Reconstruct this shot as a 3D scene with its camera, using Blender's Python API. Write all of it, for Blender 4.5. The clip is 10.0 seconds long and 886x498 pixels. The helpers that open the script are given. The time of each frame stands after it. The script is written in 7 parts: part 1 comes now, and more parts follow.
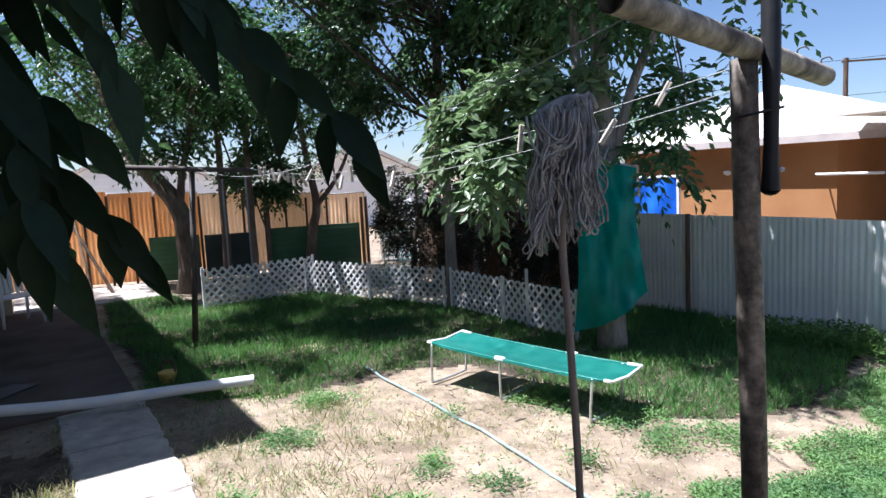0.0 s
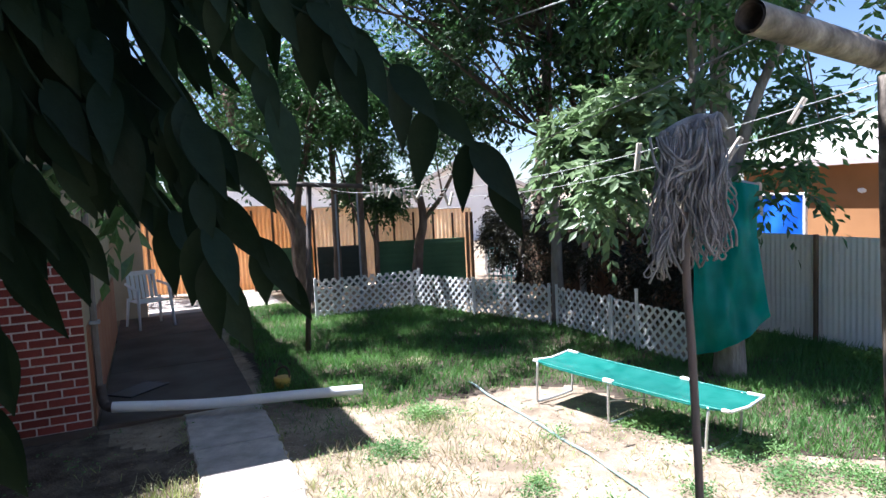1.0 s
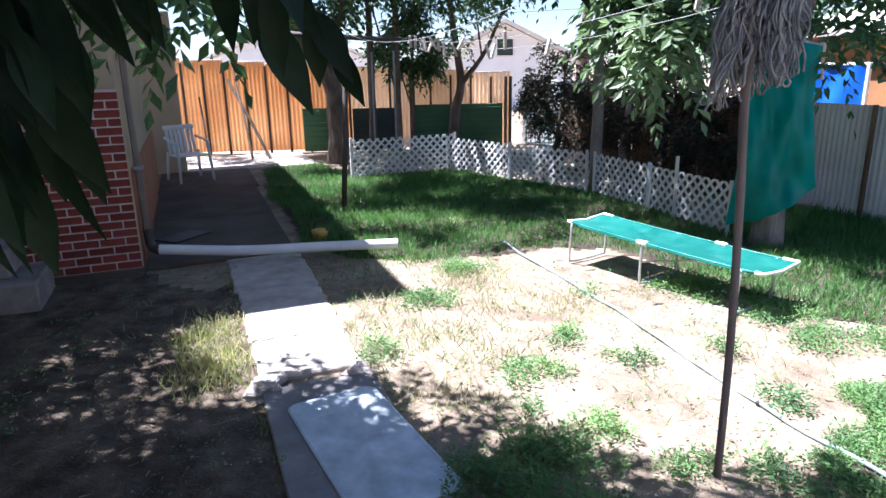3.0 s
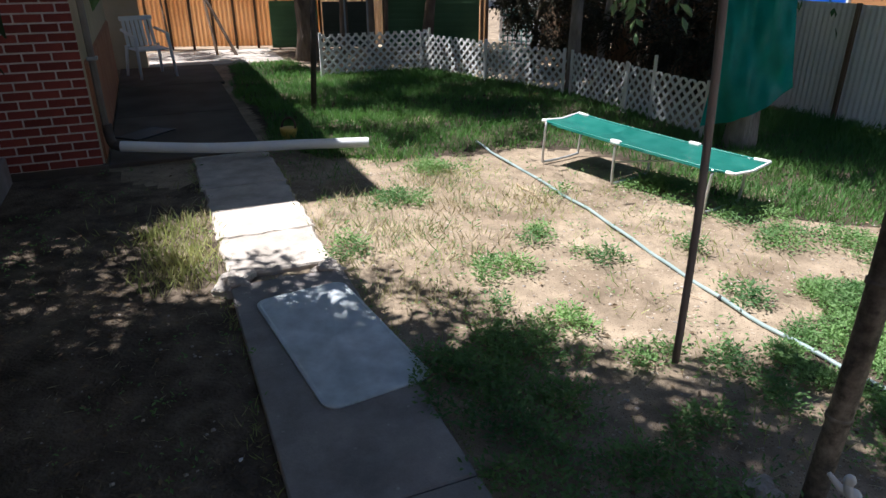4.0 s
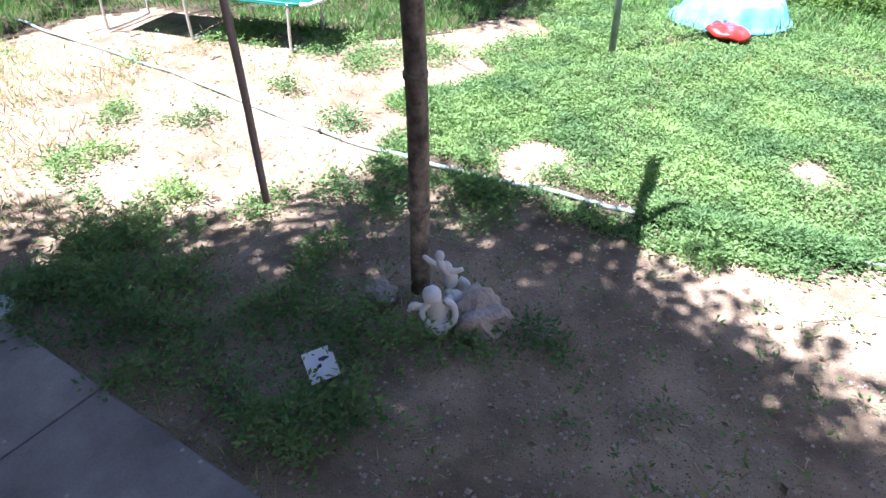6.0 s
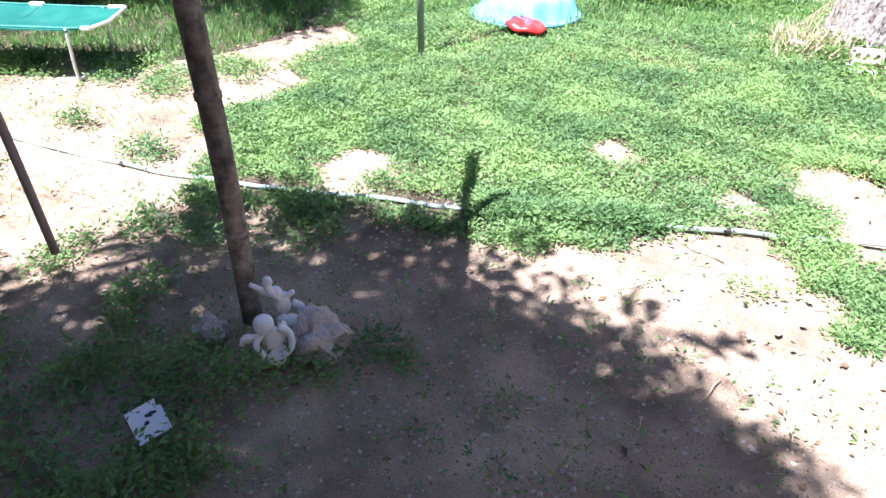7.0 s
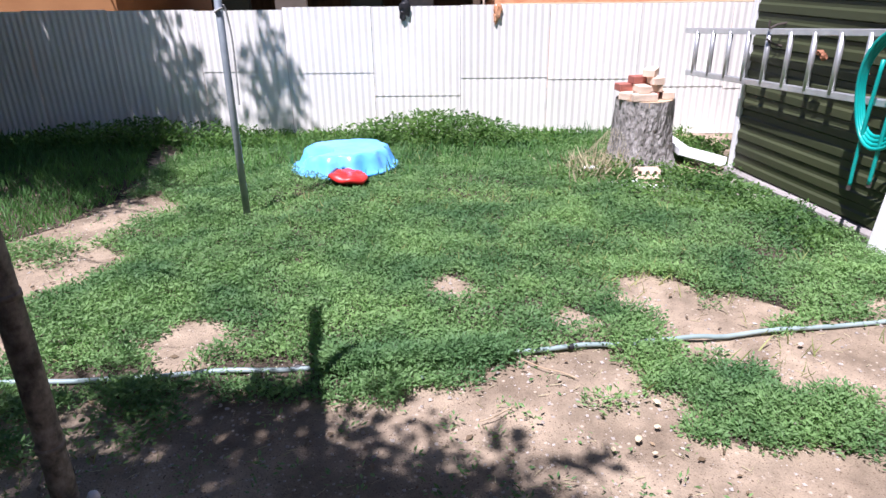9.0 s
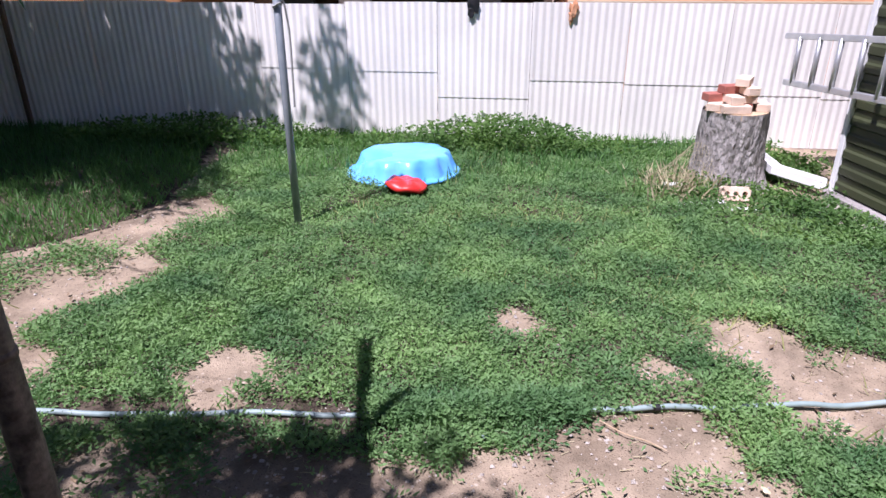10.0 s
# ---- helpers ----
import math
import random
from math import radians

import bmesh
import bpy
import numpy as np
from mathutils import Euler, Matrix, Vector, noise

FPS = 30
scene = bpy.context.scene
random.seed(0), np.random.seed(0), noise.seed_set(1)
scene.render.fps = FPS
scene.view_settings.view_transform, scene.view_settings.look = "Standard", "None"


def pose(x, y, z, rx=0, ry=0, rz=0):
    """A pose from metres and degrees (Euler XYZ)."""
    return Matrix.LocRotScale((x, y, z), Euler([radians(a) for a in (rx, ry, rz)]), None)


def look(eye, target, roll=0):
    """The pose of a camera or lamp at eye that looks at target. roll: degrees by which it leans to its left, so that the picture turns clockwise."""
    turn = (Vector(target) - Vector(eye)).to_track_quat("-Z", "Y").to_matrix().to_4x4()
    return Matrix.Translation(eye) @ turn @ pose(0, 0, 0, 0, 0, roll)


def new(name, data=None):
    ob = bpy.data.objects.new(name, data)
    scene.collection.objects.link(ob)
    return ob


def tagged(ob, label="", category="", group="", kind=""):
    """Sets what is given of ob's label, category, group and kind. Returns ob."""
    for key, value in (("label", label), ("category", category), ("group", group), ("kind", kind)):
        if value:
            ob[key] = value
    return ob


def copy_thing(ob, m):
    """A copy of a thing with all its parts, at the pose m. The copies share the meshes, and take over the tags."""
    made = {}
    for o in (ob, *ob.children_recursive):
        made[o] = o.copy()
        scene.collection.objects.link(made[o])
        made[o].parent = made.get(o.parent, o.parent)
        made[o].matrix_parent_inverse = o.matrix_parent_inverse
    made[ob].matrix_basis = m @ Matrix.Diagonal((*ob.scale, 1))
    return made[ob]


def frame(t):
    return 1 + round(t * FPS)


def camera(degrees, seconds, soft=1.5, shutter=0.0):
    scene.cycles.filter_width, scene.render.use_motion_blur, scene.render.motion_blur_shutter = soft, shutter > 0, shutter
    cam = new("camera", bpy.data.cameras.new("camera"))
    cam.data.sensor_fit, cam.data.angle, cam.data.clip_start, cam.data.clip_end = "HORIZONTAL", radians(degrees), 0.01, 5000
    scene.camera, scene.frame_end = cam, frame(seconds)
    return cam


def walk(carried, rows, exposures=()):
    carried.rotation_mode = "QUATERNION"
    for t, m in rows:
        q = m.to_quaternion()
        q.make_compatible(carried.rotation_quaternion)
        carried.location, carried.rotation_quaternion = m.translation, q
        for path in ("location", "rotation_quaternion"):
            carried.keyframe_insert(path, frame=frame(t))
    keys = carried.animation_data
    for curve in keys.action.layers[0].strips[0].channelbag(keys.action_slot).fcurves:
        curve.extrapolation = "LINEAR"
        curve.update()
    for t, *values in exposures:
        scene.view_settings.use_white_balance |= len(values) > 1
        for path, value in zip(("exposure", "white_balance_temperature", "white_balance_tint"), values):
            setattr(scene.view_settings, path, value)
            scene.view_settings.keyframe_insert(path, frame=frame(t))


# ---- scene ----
cam = camera(68.1, 10.0)
PATH = [
    (0, (0.067, -0.111, 1.893), (-0.194, 1.859, 1.667), -2.9),
    (0.5, (0.049, -0.123, 1.898), (-0.426, 1.807, 1.677), -3.0),
    (1, (0.028, -0.132, 1.914), (-0.537, 1.779, 1.747), -2.6),
    (1.5, (0.007, -0.116, 1.927), (-0.573, 1.798, 1.887), -2.1),
    (2, (0.015, -0.132, 1.885), (-0.641, 1.756, 1.964), -2.3),
    (2.5, (0.015, -0.189, 1.825), (-0.662, 1.678, 1.586), -0.8),
    (3, (-0.003, -0.161, 1.773), (-0.652, 1.651, 1.23), -1.1),
    (3.2, (0.004, -0.141, 1.755), (-0.622, 1.657, 1.142), -0.8),
    (4.3, (0.019, -0.119, 1.689), (-0.476, 1.607, 0.807), 0.7),
    (4.5, (0.027, -0.109, 1.68), (-0.397, 1.611, 0.751), 1.1),
    (5, (0.1, -0.082, 1.655), (-0.052, 1.626, 0.625), 0.2),
    (5.5, (0.186, -0.059, 1.62), (0.32, 1.593, 0.499), -1.0),
    (6, (0.261, -0.055, 1.599), (0.695, 1.507, 0.427), -0.7),
    (6.2, (0.291, -0.049, 1.596), (0.815, 1.465, 0.399), -0.8),
    (7.3, (0.365, -0.036, 1.59), (1.34, 1.301, 0.467), 1.1),
    (7.5, (0.377, -0.032, 1.599), (1.435, 1.294, 0.538), 1.2),
    (8, (0.386, -0.021, 1.613), (1.566, 1.303, 0.687), 0.2),
    (8.5, (0.395, -0.024, 1.619), (1.653, 1.277, 0.767), -0.9),
    (9, (0.378, 0.016, 1.61), (1.722, 1.264, 0.813), -0.9),
    (9.5, (0.446, 0.179, 1.589), (1.729, 1.495, 0.8), -1.9),
    (10, (0.619, 0.346, 1.616), (1.848, 1.699, 0.803), -0.2),
]
EXPOSURE = [(0.0, 1.42, 5650, 15), (0.5, 1.74, 5650, 15), (1.0, 1.88, 5650, 16), (1.5, 2.22, 5650, 23), (2.1, 2.38, 5550, 30), (2.5, 2.58, 5500, 25), (2.9, 2.17, 5450, 21), (3.2, 1.78, 5700, 16), (4.4, 0.9, 6100, 13), (5.0, 1.17, 5950, 14), (5.5, 1.3, 5950, 15), (6.0, 2.2, 5850, 24), (7.4, 2.08, 5900, 27), (8.2, 1.4, 5750, 26), (9.0, 0.97, 5850, 25), (10.0, 0.76, 5800, 30)]
walk(cam, [(t, look(eye, target, roll)) for t, eye, target, roll in PATH], EXPOSURE)

# ---- world and sun ----
SUN_DIR = Vector((-0.46, -0.06, 1.0)).normalized()
world = bpy.data.worlds.new("sky")
scene.world = world
world.use_nodes = True
wn = world.node_tree.nodes
sky = wn.new("ShaderNodeTexSky")
sky.sky_type = "NISHITA"
sky.sun_disc = False
sky.sun_elevation = radians(65.1)
sky.sun_rotation = radians(-97.4)
sky.dust_density = 0.4
sky.air_density = 0.8
wn["Background"].inputs["Strength"].default_value = 0.052
world.node_tree.links.new(sky.outputs[0], wn["Background"].inputs["Color"])
sun_data = bpy.data.lights.new("sun", "SUN")
sun_data.energy, sun_data.angle, sun_data.color = 5.0, radians(0.55), (1.0, 0.965, 0.91)
sun = new("sun", sun_data)
sun.matrix_world = look(SUN_DIR * 60, (0, 0, 0))


# ---- materials ----
def material(name, c1, c2, scale=8.0, rough=0.85, bump=0.2, metal=0.0, fine=90.0, spread=0.25, sheer=0.0, spec=0.4, bdist=0.01, aniso=None):
    """Two colours mixed by a broad and a fine noise, with a fine relief and a shift of tone from piece to piece."""
    m = bpy.data.materials.new(name)
    m.use_nodes = True
    n, l = m.node_tree.nodes, m.node_tree.links
    b = n["Principled BSDF"]
    tc = n.new("ShaderNodeTexCoord")
    mp = n.new("ShaderNodeMapping")
    if aniso:
        mp.inputs["Scale"].default_value = aniso
    l.new(tc.outputs["Object"], mp.inputs["Vector"])
    t1, t2 = n.new("ShaderNodeTexNoise"), n.new("ShaderNodeTexNoise")
    t1.inputs["Scale"].default_value, t1.inputs["Detail"].default_value = scale, 6
    t2.inputs["Scale"].default_value, t2.inputs["Detail"].default_value = fine, 3
    l.new(mp.outputs[0], t1.inputs["Vector"])
    l.new(mp.outputs[0], t2.inputs["Vector"])
    ramp = n.new("ShaderNodeMapRange")
    ramp.inputs["From Min"].default_value, ramp.inputs["From Max"].default_value = 0.32, 0.68
    l.new(t1.outputs["Fac"], ramp.inputs["Value"])
    mix = n.new("ShaderNodeMix")
    mix.data_type = "RGBA"
    mix.inputs["A"].default_value, mix.inputs["B"].default_value = (*c1, 1), (*c2, 1)
    l.new(ramp.outputs[0], mix.inputs["Factor"])
    info = n.new("ShaderNodeObjectInfo")
    geo = n.new("ShaderNodeNewGeometry")
    add = n.new("ShaderNodeMath")
    add.operation = "ADD"
    l.new(info.outputs["Random"], add.inputs[0])
    l.new(geo.outputs["Random Per Island"], add.inputs[1])
    add2 = n.new("ShaderNodeMath")
    add2.operation = "ADD"
    l.new(add.outputs[0], add2.inputs[0])
    l.new(t2.outputs["Fac"], add2.inputs[1])
    val = n.new("ShaderNodeMapRange")
    val.inputs["From Min"].default_value, val.inputs["From Max"].default_value = 0.5, 2.0
    val.inputs["To Min"].default_value, val.inputs["To Max"].default_value = 1 - spread, 1 + spread
    l.new(add2.outputs[0], val.inputs["Value"])
    hsv = n.new("ShaderNodeHueSaturation")
    l.new(mix.outputs["Result"], hsv.inputs["Color"])
    l.new(val.outputs[0], hsv.inputs["Value"])
    l.new(hsv.outputs[0], b.inputs["Base Color"])
    b.inputs["Roughness"].default_value, b.inputs["Metallic"].default_value = rough, metal
    b.inputs["Specular IOR Level"].default_value = spec
    if bump:
        bm_ = n.new("ShaderNodeBump")
        bm_.inputs["Strength"].default_value, bm_.inputs["Distance"].default_value = bump, bdist
        l.new(t2.outputs["Fac"], bm_.inputs["Height"])
        l.new(bm_.outputs[0], b.inputs["Normal"])
    if sheer:
        tr = n.new("ShaderNodeBsdfTranslucent")
        warm = n.new("ShaderNodeHueSaturation")
        warm.inputs["Saturation"].default_value, warm.inputs["Value"].default_value = 1.1, 1.6
        l.new(hsv.outputs[0], warm.inputs["Color"])
        l.new(warm.outputs[0], tr.inputs["Color"])
        ms = n.new("ShaderNodeMixShader")
        ms.inputs[0].default_value = sheer
        l.new(b.outputs[0], ms.inputs[1])
        l.new(tr.outputs[0], ms.inputs[2])
        l.new(ms.outputs[0], n["Material Output"].inputs["Surface"])
    return m


DIRT = material("dirt", (0.152, 0.116, 0.081), (0.272, 0.216, 0.155), 1.7, 0.95, 0.55, fine=130, spread=0.5, spec=0.15, bdist=0.015)
def speckle(m, scale, size, colour, amount):
    """Small scattered flecks of another colour over a material."""
    n, l = m.node_tree.nodes, m.node_tree.links
    b = n["Principled BSDF"]
    tc = n.new("ShaderNodeTexCoord")
    vor = n.new("ShaderNodeTexVoronoi")
    vor.inputs["Scale"].default_value = scale
    l.new(tc.outputs["Object"], vor.inputs["Vector"])
    spot = n.new("ShaderNodeMapRange")
    spot.inputs["From Min"].default_value, spot.inputs["From Max"].default_value = size, size * 0.55
    l.new(vor.outputs["Distance"], spot.inputs["Value"])
    pick = n.new("ShaderNodeSeparateColor")
    l.new(vor.outputs["Color"], pick.inputs[0])
    some = n.new("ShaderNodeMath")
    some.operation = "LESS_THAN"
    some.inputs[1].default_value = amount
    l.new(pick.outputs[0], some.inputs[0])
    both = n.new("ShaderNodeMath")
    both.operation = "MULTIPLY"
    l.new(spot.outputs[0], both.inputs[0])
    l.new(some.outputs[0], both.inputs[1])
    mix = n.new("ShaderNodeMix")
    mix.data_type = "RGBA"
    l.new(b.inputs["Base Color"].links[0].from_socket, mix.inputs["A"])
    mix.inputs["B"].default_value = (*colour, 1)
    l.new(both.outputs[0], mix.inputs["Factor"])
    l.new(mix.outputs["Result"], b.inputs["Base Color"])


def mottle(m, scale, lo, hi):
    """Blotches lighter and darker than the rest, at one more scale."""
    n, l = m.node_tree.nodes, m.node_tree.links
    b = n["Principled BSDF"]
    tc = n.new("ShaderNodeTexCoord")
    t = n.new("ShaderNodeTexNoise")
    t.inputs["Scale"].default_value, t.inputs["Detail"].default_value, t.inputs["Roughness"].default_value = scale, 8, 0.65
    l.new(tc.outputs["Object"], t.inputs["Vector"])
    r = n.new("ShaderNodeMapRange")
    r.inputs["From Min"].default_value, r.inputs["From Max"].default_value = 0.35, 0.65
    r.inputs["To Min"].default_value, r.inputs["To Max"].default_value = lo, hi
    l.new(t.outputs["Fac"], r.inputs["Value"])
    h = n.new("ShaderNodeHueSaturation")
    l.new(b.inputs["Base Color"].links[0].from_socket, h.inputs["Color"])
    l.new(r.outputs[0], h.inputs["Value"])
    l.new(h.outputs[0], b.inputs["Base Color"])


mottle(DIRT, 5.5, 0.72, 1.25)
speckle(DIRT, 42, 0.24, (0.14, 0.10, 0.068), 0.3)
speckle(DIRT, 30, 0.26, (0.44, 0.37, 0.29), 0.35)
speckle(DIRT, 110, 0.36, (0.14, 0.10, 0.07), 0.35)
CONCRETE = material("concrete", (0.22, 0.20, 0.19), (0.31, 0.285, 0.27), 3, 0.9, 0.3, fine=120, spread=0.2, spec=0.2)
speckle(CONCRETE, 26, 0.22, (0.42, 0.39, 0.36), 0.12)
mottle(CONCRETE, 4.5, 0.78, 1.18)
CONCRETE_OLD = material("dusty_concrete", (0.40, 0.35, 0.30), (0.50, 0.45, 0.40), 2.5, 0.95, 0.4, fine=80, spread=0.2, spec=0.15)
BRICK = material("red_brick", (0.135, 0.03, 0.026), (0.21, 0.047, 0.038), 10, 0.85, 0.5, fine=140, spread=0.4, spec=0.25)
TALL_WEED = material("tall_weed_leaf", (0.06, 0.13, 0.035), (0.13, 0.22, 0.055), 1.5, 0.65, 0.0, spread=0.45, sheer=0.35, spec=0.25)
RED_BRICK = material("weathered_red_brick", (0.30, 0.10, 0.075), (0.40, 0.15, 0.11), 12, 0.9, 0.5, fine=120, spread=0.25)
MORTAR = material("mortar", (0.46, 0.40, 0.38), (0.56, 0.50, 0.47), 12, 0.95, 0.4, fine=150, spread=0.15, spec=0.1)
STUCCO = material("tan_stucco", (0.37, 0.31, 0.22), (0.44, 0.37, 0.27), 2.2, 0.95, 0.5, fine=160, spread=0.12, spec=0.1)
BROWN_PAINT = material("brown_painted_board", (0.27, 0.11, 0.06), (0.33, 0.15, 0.08), 3, 0.8, 0.2, fine=60, spread=0.15)
HUSK = material("dried_peel", (0.46, 0.38, 0.24), (0.60, 0.52, 0.36), 20, 0.8, 0.3, fine=90, spread=0.2)
WHITE_PVC = material("white_pvc", (0.72, 0.73, 0.76), (0.80, 0.80, 0.80), 6, 0.4, 0.05, fine=40, spread=0.06)
WHITE_PAINT = material("white_paint", (0.70, 0.70, 0.69), (0.80, 0.80, 0.79), 5, 0.6, 0.15, fine=60, spread=0.12)
CORRUGATED = material("white_painted_tin", (0.80, 0.775, 0.72), (0.89, 0.865, 0.81), 1.6, 0.6, 0.1, fine=30, spread=0.06)
CORR_ORANGE = material("orange_fibreglass", (0.52, 0.35, 0.20), (0.63, 0.48, 0.32), 0.9, 0.6, 0.1, fine=25, spread=0.28, sheer=0.45)
CORR_TAN = material("tan_fibreglass", (0.66, 0.55, 0.42), (0.76, 0.66, 0.54), 0.9, 0.6, 0.1, fine=25, spread=0.18, sheer=0.45)
GREEN_PANEL = material("green_panel", (0.05, 0.13, 0.06), (0.07, 0.17, 0.08), 2, 0.6, 0.1, fine=30, spread=0.15)
DARK_PANEL = material("dark_panel", (0.02, 0.035, 0.03), (0.035, 0.05, 0.045), 2, 0.6, 0.1, fine=30, spread=0.15)
DARK_WOOD = material("weathered_dark_wood", (0.06, 0.04, 0.028), (0.11, 0.075, 0.05), 6, 0.9, 0.5, fine=50, spread=0.3, aniso=(4, 4, 0.6))
BROWN_WOOD = material("brown_wood", (0.13, 0.08, 0.05), (0.21, 0.14, 0.09), 5, 0.9, 0.5, fine=50, spread=0.3, aniso=(4, 4, 0.5))
GREY_WOOD = material("grey_wood", (0.22, 0.17, 0.15), (0.32, 0.26, 0.23), 9, 0.8, 0.3, fine=70, spread=0.2, aniso=(5, 5, 0.5))
BARK = material("bark", (0.10, 0.075, 0.058), (0.19, 0.15, 0.12), 9, 0.95, 1.0, fine=35, spread=0.25, bdist=0.03, aniso=(1, 1, 0.35), spec=0.1)
PALE_BARK = material("grey_bark", (0.20, 0.17, 0.15), (0.34, 0.30, 0.27), 9, 0.95, 1.0, fine=35, spread=0.25, bdist=0.03, aniso=(1, 1, 0.35), spec=0.1)
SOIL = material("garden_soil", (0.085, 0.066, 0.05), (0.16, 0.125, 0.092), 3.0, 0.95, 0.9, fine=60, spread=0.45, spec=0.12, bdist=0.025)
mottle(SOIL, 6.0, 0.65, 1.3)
# concrete by the house, its shade put into a darker colour
CONCRETE_SHADED = material("shade_darkened_concrete", (0.068, 0.055, 0.045), (0.115, 0.095, 0.08), 2, 0.9, 0.3, fine=120, spread=0.25, spec=0.2)
DEAD_LEAF = material("dead_leaf", (0.10, 0.07, 0.04), (0.24, 0.17, 0.10), 3, 0.8, 0.0, spread=0.45)
SPOUT_GREY = material("grey_painted_metal", (0.12, 0.105, 0.095), (0.18, 0.16, 0.145), 5, 0.6, 0.1, fine=60, spread=0.15)
STUMP_BARK = material("stump_bark", (0.26, 0.24, 0.22), (0.50, 0.47, 0.44), 26, 0.95, 1.0, fine=40, spread=0.3, bdist=0.04, aniso=(1, 1, 0.4), spec=0.1)
CUT_WOOD = material("cut_wood", (0.42, 0.30, 0.19), (0.52, 0.40, 0.27), 12, 0.9, 0.3, fine=60, spread=0.15)
RUST = material("rusty_pipe", (0.044, 0.035, 0.028), (0.22, 0.185, 0.15), 6, 0.75, 0.4, fine=55, spread=0.4, metal=0.12, aniso=(1, 1, 0.3))
GREY_STEEL = material("galvanised_steel", (0.21, 0.25, 0.28), (0.31, 0.34, 0.37), 10, 0.5, 0.1, metal=0.35, fine=80, spread=0.1)
ALUMINIUM = material("aluminium", (0.50, 0.51, 0.52), (0.62, 0.62, 0.62), 12, 0.42, 0.05, metal=0.7, fine=60, spread=0.08)
DARK_PIPE = material("dark_pipe", (0.05, 0.042, 0.038), (0.09, 0.07, 0.06), 9, 0.7, 0.2, fine=50, spread=0.2)
MOP_YARN = material("grey_mop_yarn", (0.24, 0.23, 0.225), (0.48, 0.465, 0.45), 20, 0.95, 0.6, fine=300, spread=0.5, spec=0.1)
TEAL = material("teal_fabric", (0.010, 0.15, 0.118), (0.032, 0.21, 0.172), 6, 0.3, 0.15, fine=350, spread=0.2, sheer=0.25)
TEAL_SHEET = material("teal_sheet", (0.006, 0.27, 0.23), (0.016, 0.37, 0.33), 5, 0.33, 0.15, fine=220, spread=0.15, sheer=0.45)
BLACK = material("black_rubber", (0.012, 0.012, 0.014), (0.022, 0.022, 0.024), 12, 0.5, 0.1, fine=50, spread=0.2)
HOSE = material("pale_green_hose", (0.17, 0.235, 0.23), (0.28, 0.345, 0.335), 6, 0.45, 0.1, fine=60, spread=0.15)
TEAL_HOSE = material("teal_hose", (0.0, 0.27, 0.24), (0.005, 0.34, 0.30), 6, 0.35, 0.05, fine=60, spread=0.1)
POOL_BLUE = material("blue_plastic", (0.10, 0.40, 0.92), (0.16, 0.47, 0.95), 5, 0.3, 0.05, fine=40, spread=0.06)
RED_PLASTIC = material("red_plastic", (0.62, 0.03, 0.025), (0.74, 0.05, 0.04), 9, 0.35, 0.1, fine=40, spread=0.1)
BLUE_TARP = material("blue_tarp", (0.01, 0.09, 0.50), (0.02, 0.13, 0.62), 4, 0.45, 0.2, fine=50, spread=0.12)
STONE = material("pale_stone", (0.36, 0.31, 0.27), (0.50, 0.45, 0.40), 9, 0.9, 0.8, fine=60, spread=0.2, bdist=0.02)
STATUE = material("white_plaster", (0.76, 0.76, 0.76), (0.84, 0.84, 0.83), 14, 0.7, 0.2, fine=90, spread=0.06)
MAT_WHITE = material("pale_rubber_mat", (0.48, 0.54, 0.57), (0.62, 0.67, 0.70), 4, 0.6, 0.35, fine=260, spread=0.15)
PAPER = material("white_card", (0.74, 0.75, 0.78), (0.80, 0.81, 0.82), 20, 0.6, 0.05, fine=60, spread=0.04)
INK = material("dark_ink", (0.03, 0.035, 0.05), (0.05, 0.06, 0.08), 20, 0.6, 0.0, spread=0.1)
YELLOW = material("yellow_plastic", (0.45, 0.30, 0.05), (0.55, 0.38, 0.08), 10, 0.5, 0.1, spread=0.1)
SHED_GREEN = material("dark_green_siding", (0.034, 0.041, 0.018), (0.052, 0.060, 0.027), 2, 0.5, 0.1, fine=40, spread=0.15, aniso=(0.5, 0.5, 3))
ORANGE_WALL = material("orange_stucco", (0.30, 0.14, 0.055), (0.37, 0.185, 0.075), 1.5, 0.9, 0.3, fine=90, spread=0.12)
ORANGE_BRICK = material("orange_brick", (0.50, 0.22, 0.11), (0.60, 0.32, 0.18), 14, 0.9, 0.4, fine=90, spread=0.2)
ROOF_WHITE = material("pale_roof_shingle", (0.58, 0.53, 0.48), (0.68, 0.63, 0.58), 3, 0.9, 0.4, fine=40, spread=0.12)
FASCIA = material("pinkish_grey_board", (0.40, 0.34, 0.32), (0.50, 0.44, 0.41), 3, 0.8, 0.2, fine=60, spread=0.15)
PALE_PIPE = material("weathered_grey_pipe", (0.075, 0.055, 0.042), (0.42, 0.365, 0.29), 11, 0.7, 0.4, fine=50, spread=0.4, metal=0.1)
HOUSE_WHITE = material("white_siding", (0.74, 0.75, 0.77), (0.82, 0.83, 0.84), 1.2, 0.8, 0.1, fine=30, spread=0.06)
GLASS_DARK = material("dark_window_glass", (0.02, 0.024, 0.028), (0.03, 0.035, 0.04), 3, 0.08, 0.0, spread=0.1, spec=0.6)
PALE_BRICK = material("pale_brick", (0.60, 0.45, 0.34), (0.70, 0.56, 0.45), 12, 0.9, 0.5, fine=120, spread=0.2)
WEED = material("weed_leaf", (0.056, 0.122, 0.045), (0.152, 0.248, 0.086), 2.4, 0.6, 0.0, spread=0.5, sheer=0.3)
STUBBLE = material("pale_short_grass", (0.17, 0.22, 0.075), (0.33, 0.33, 0.14), 2.5, 0.75, 0.0, spread=0.4, sheer=0.3)
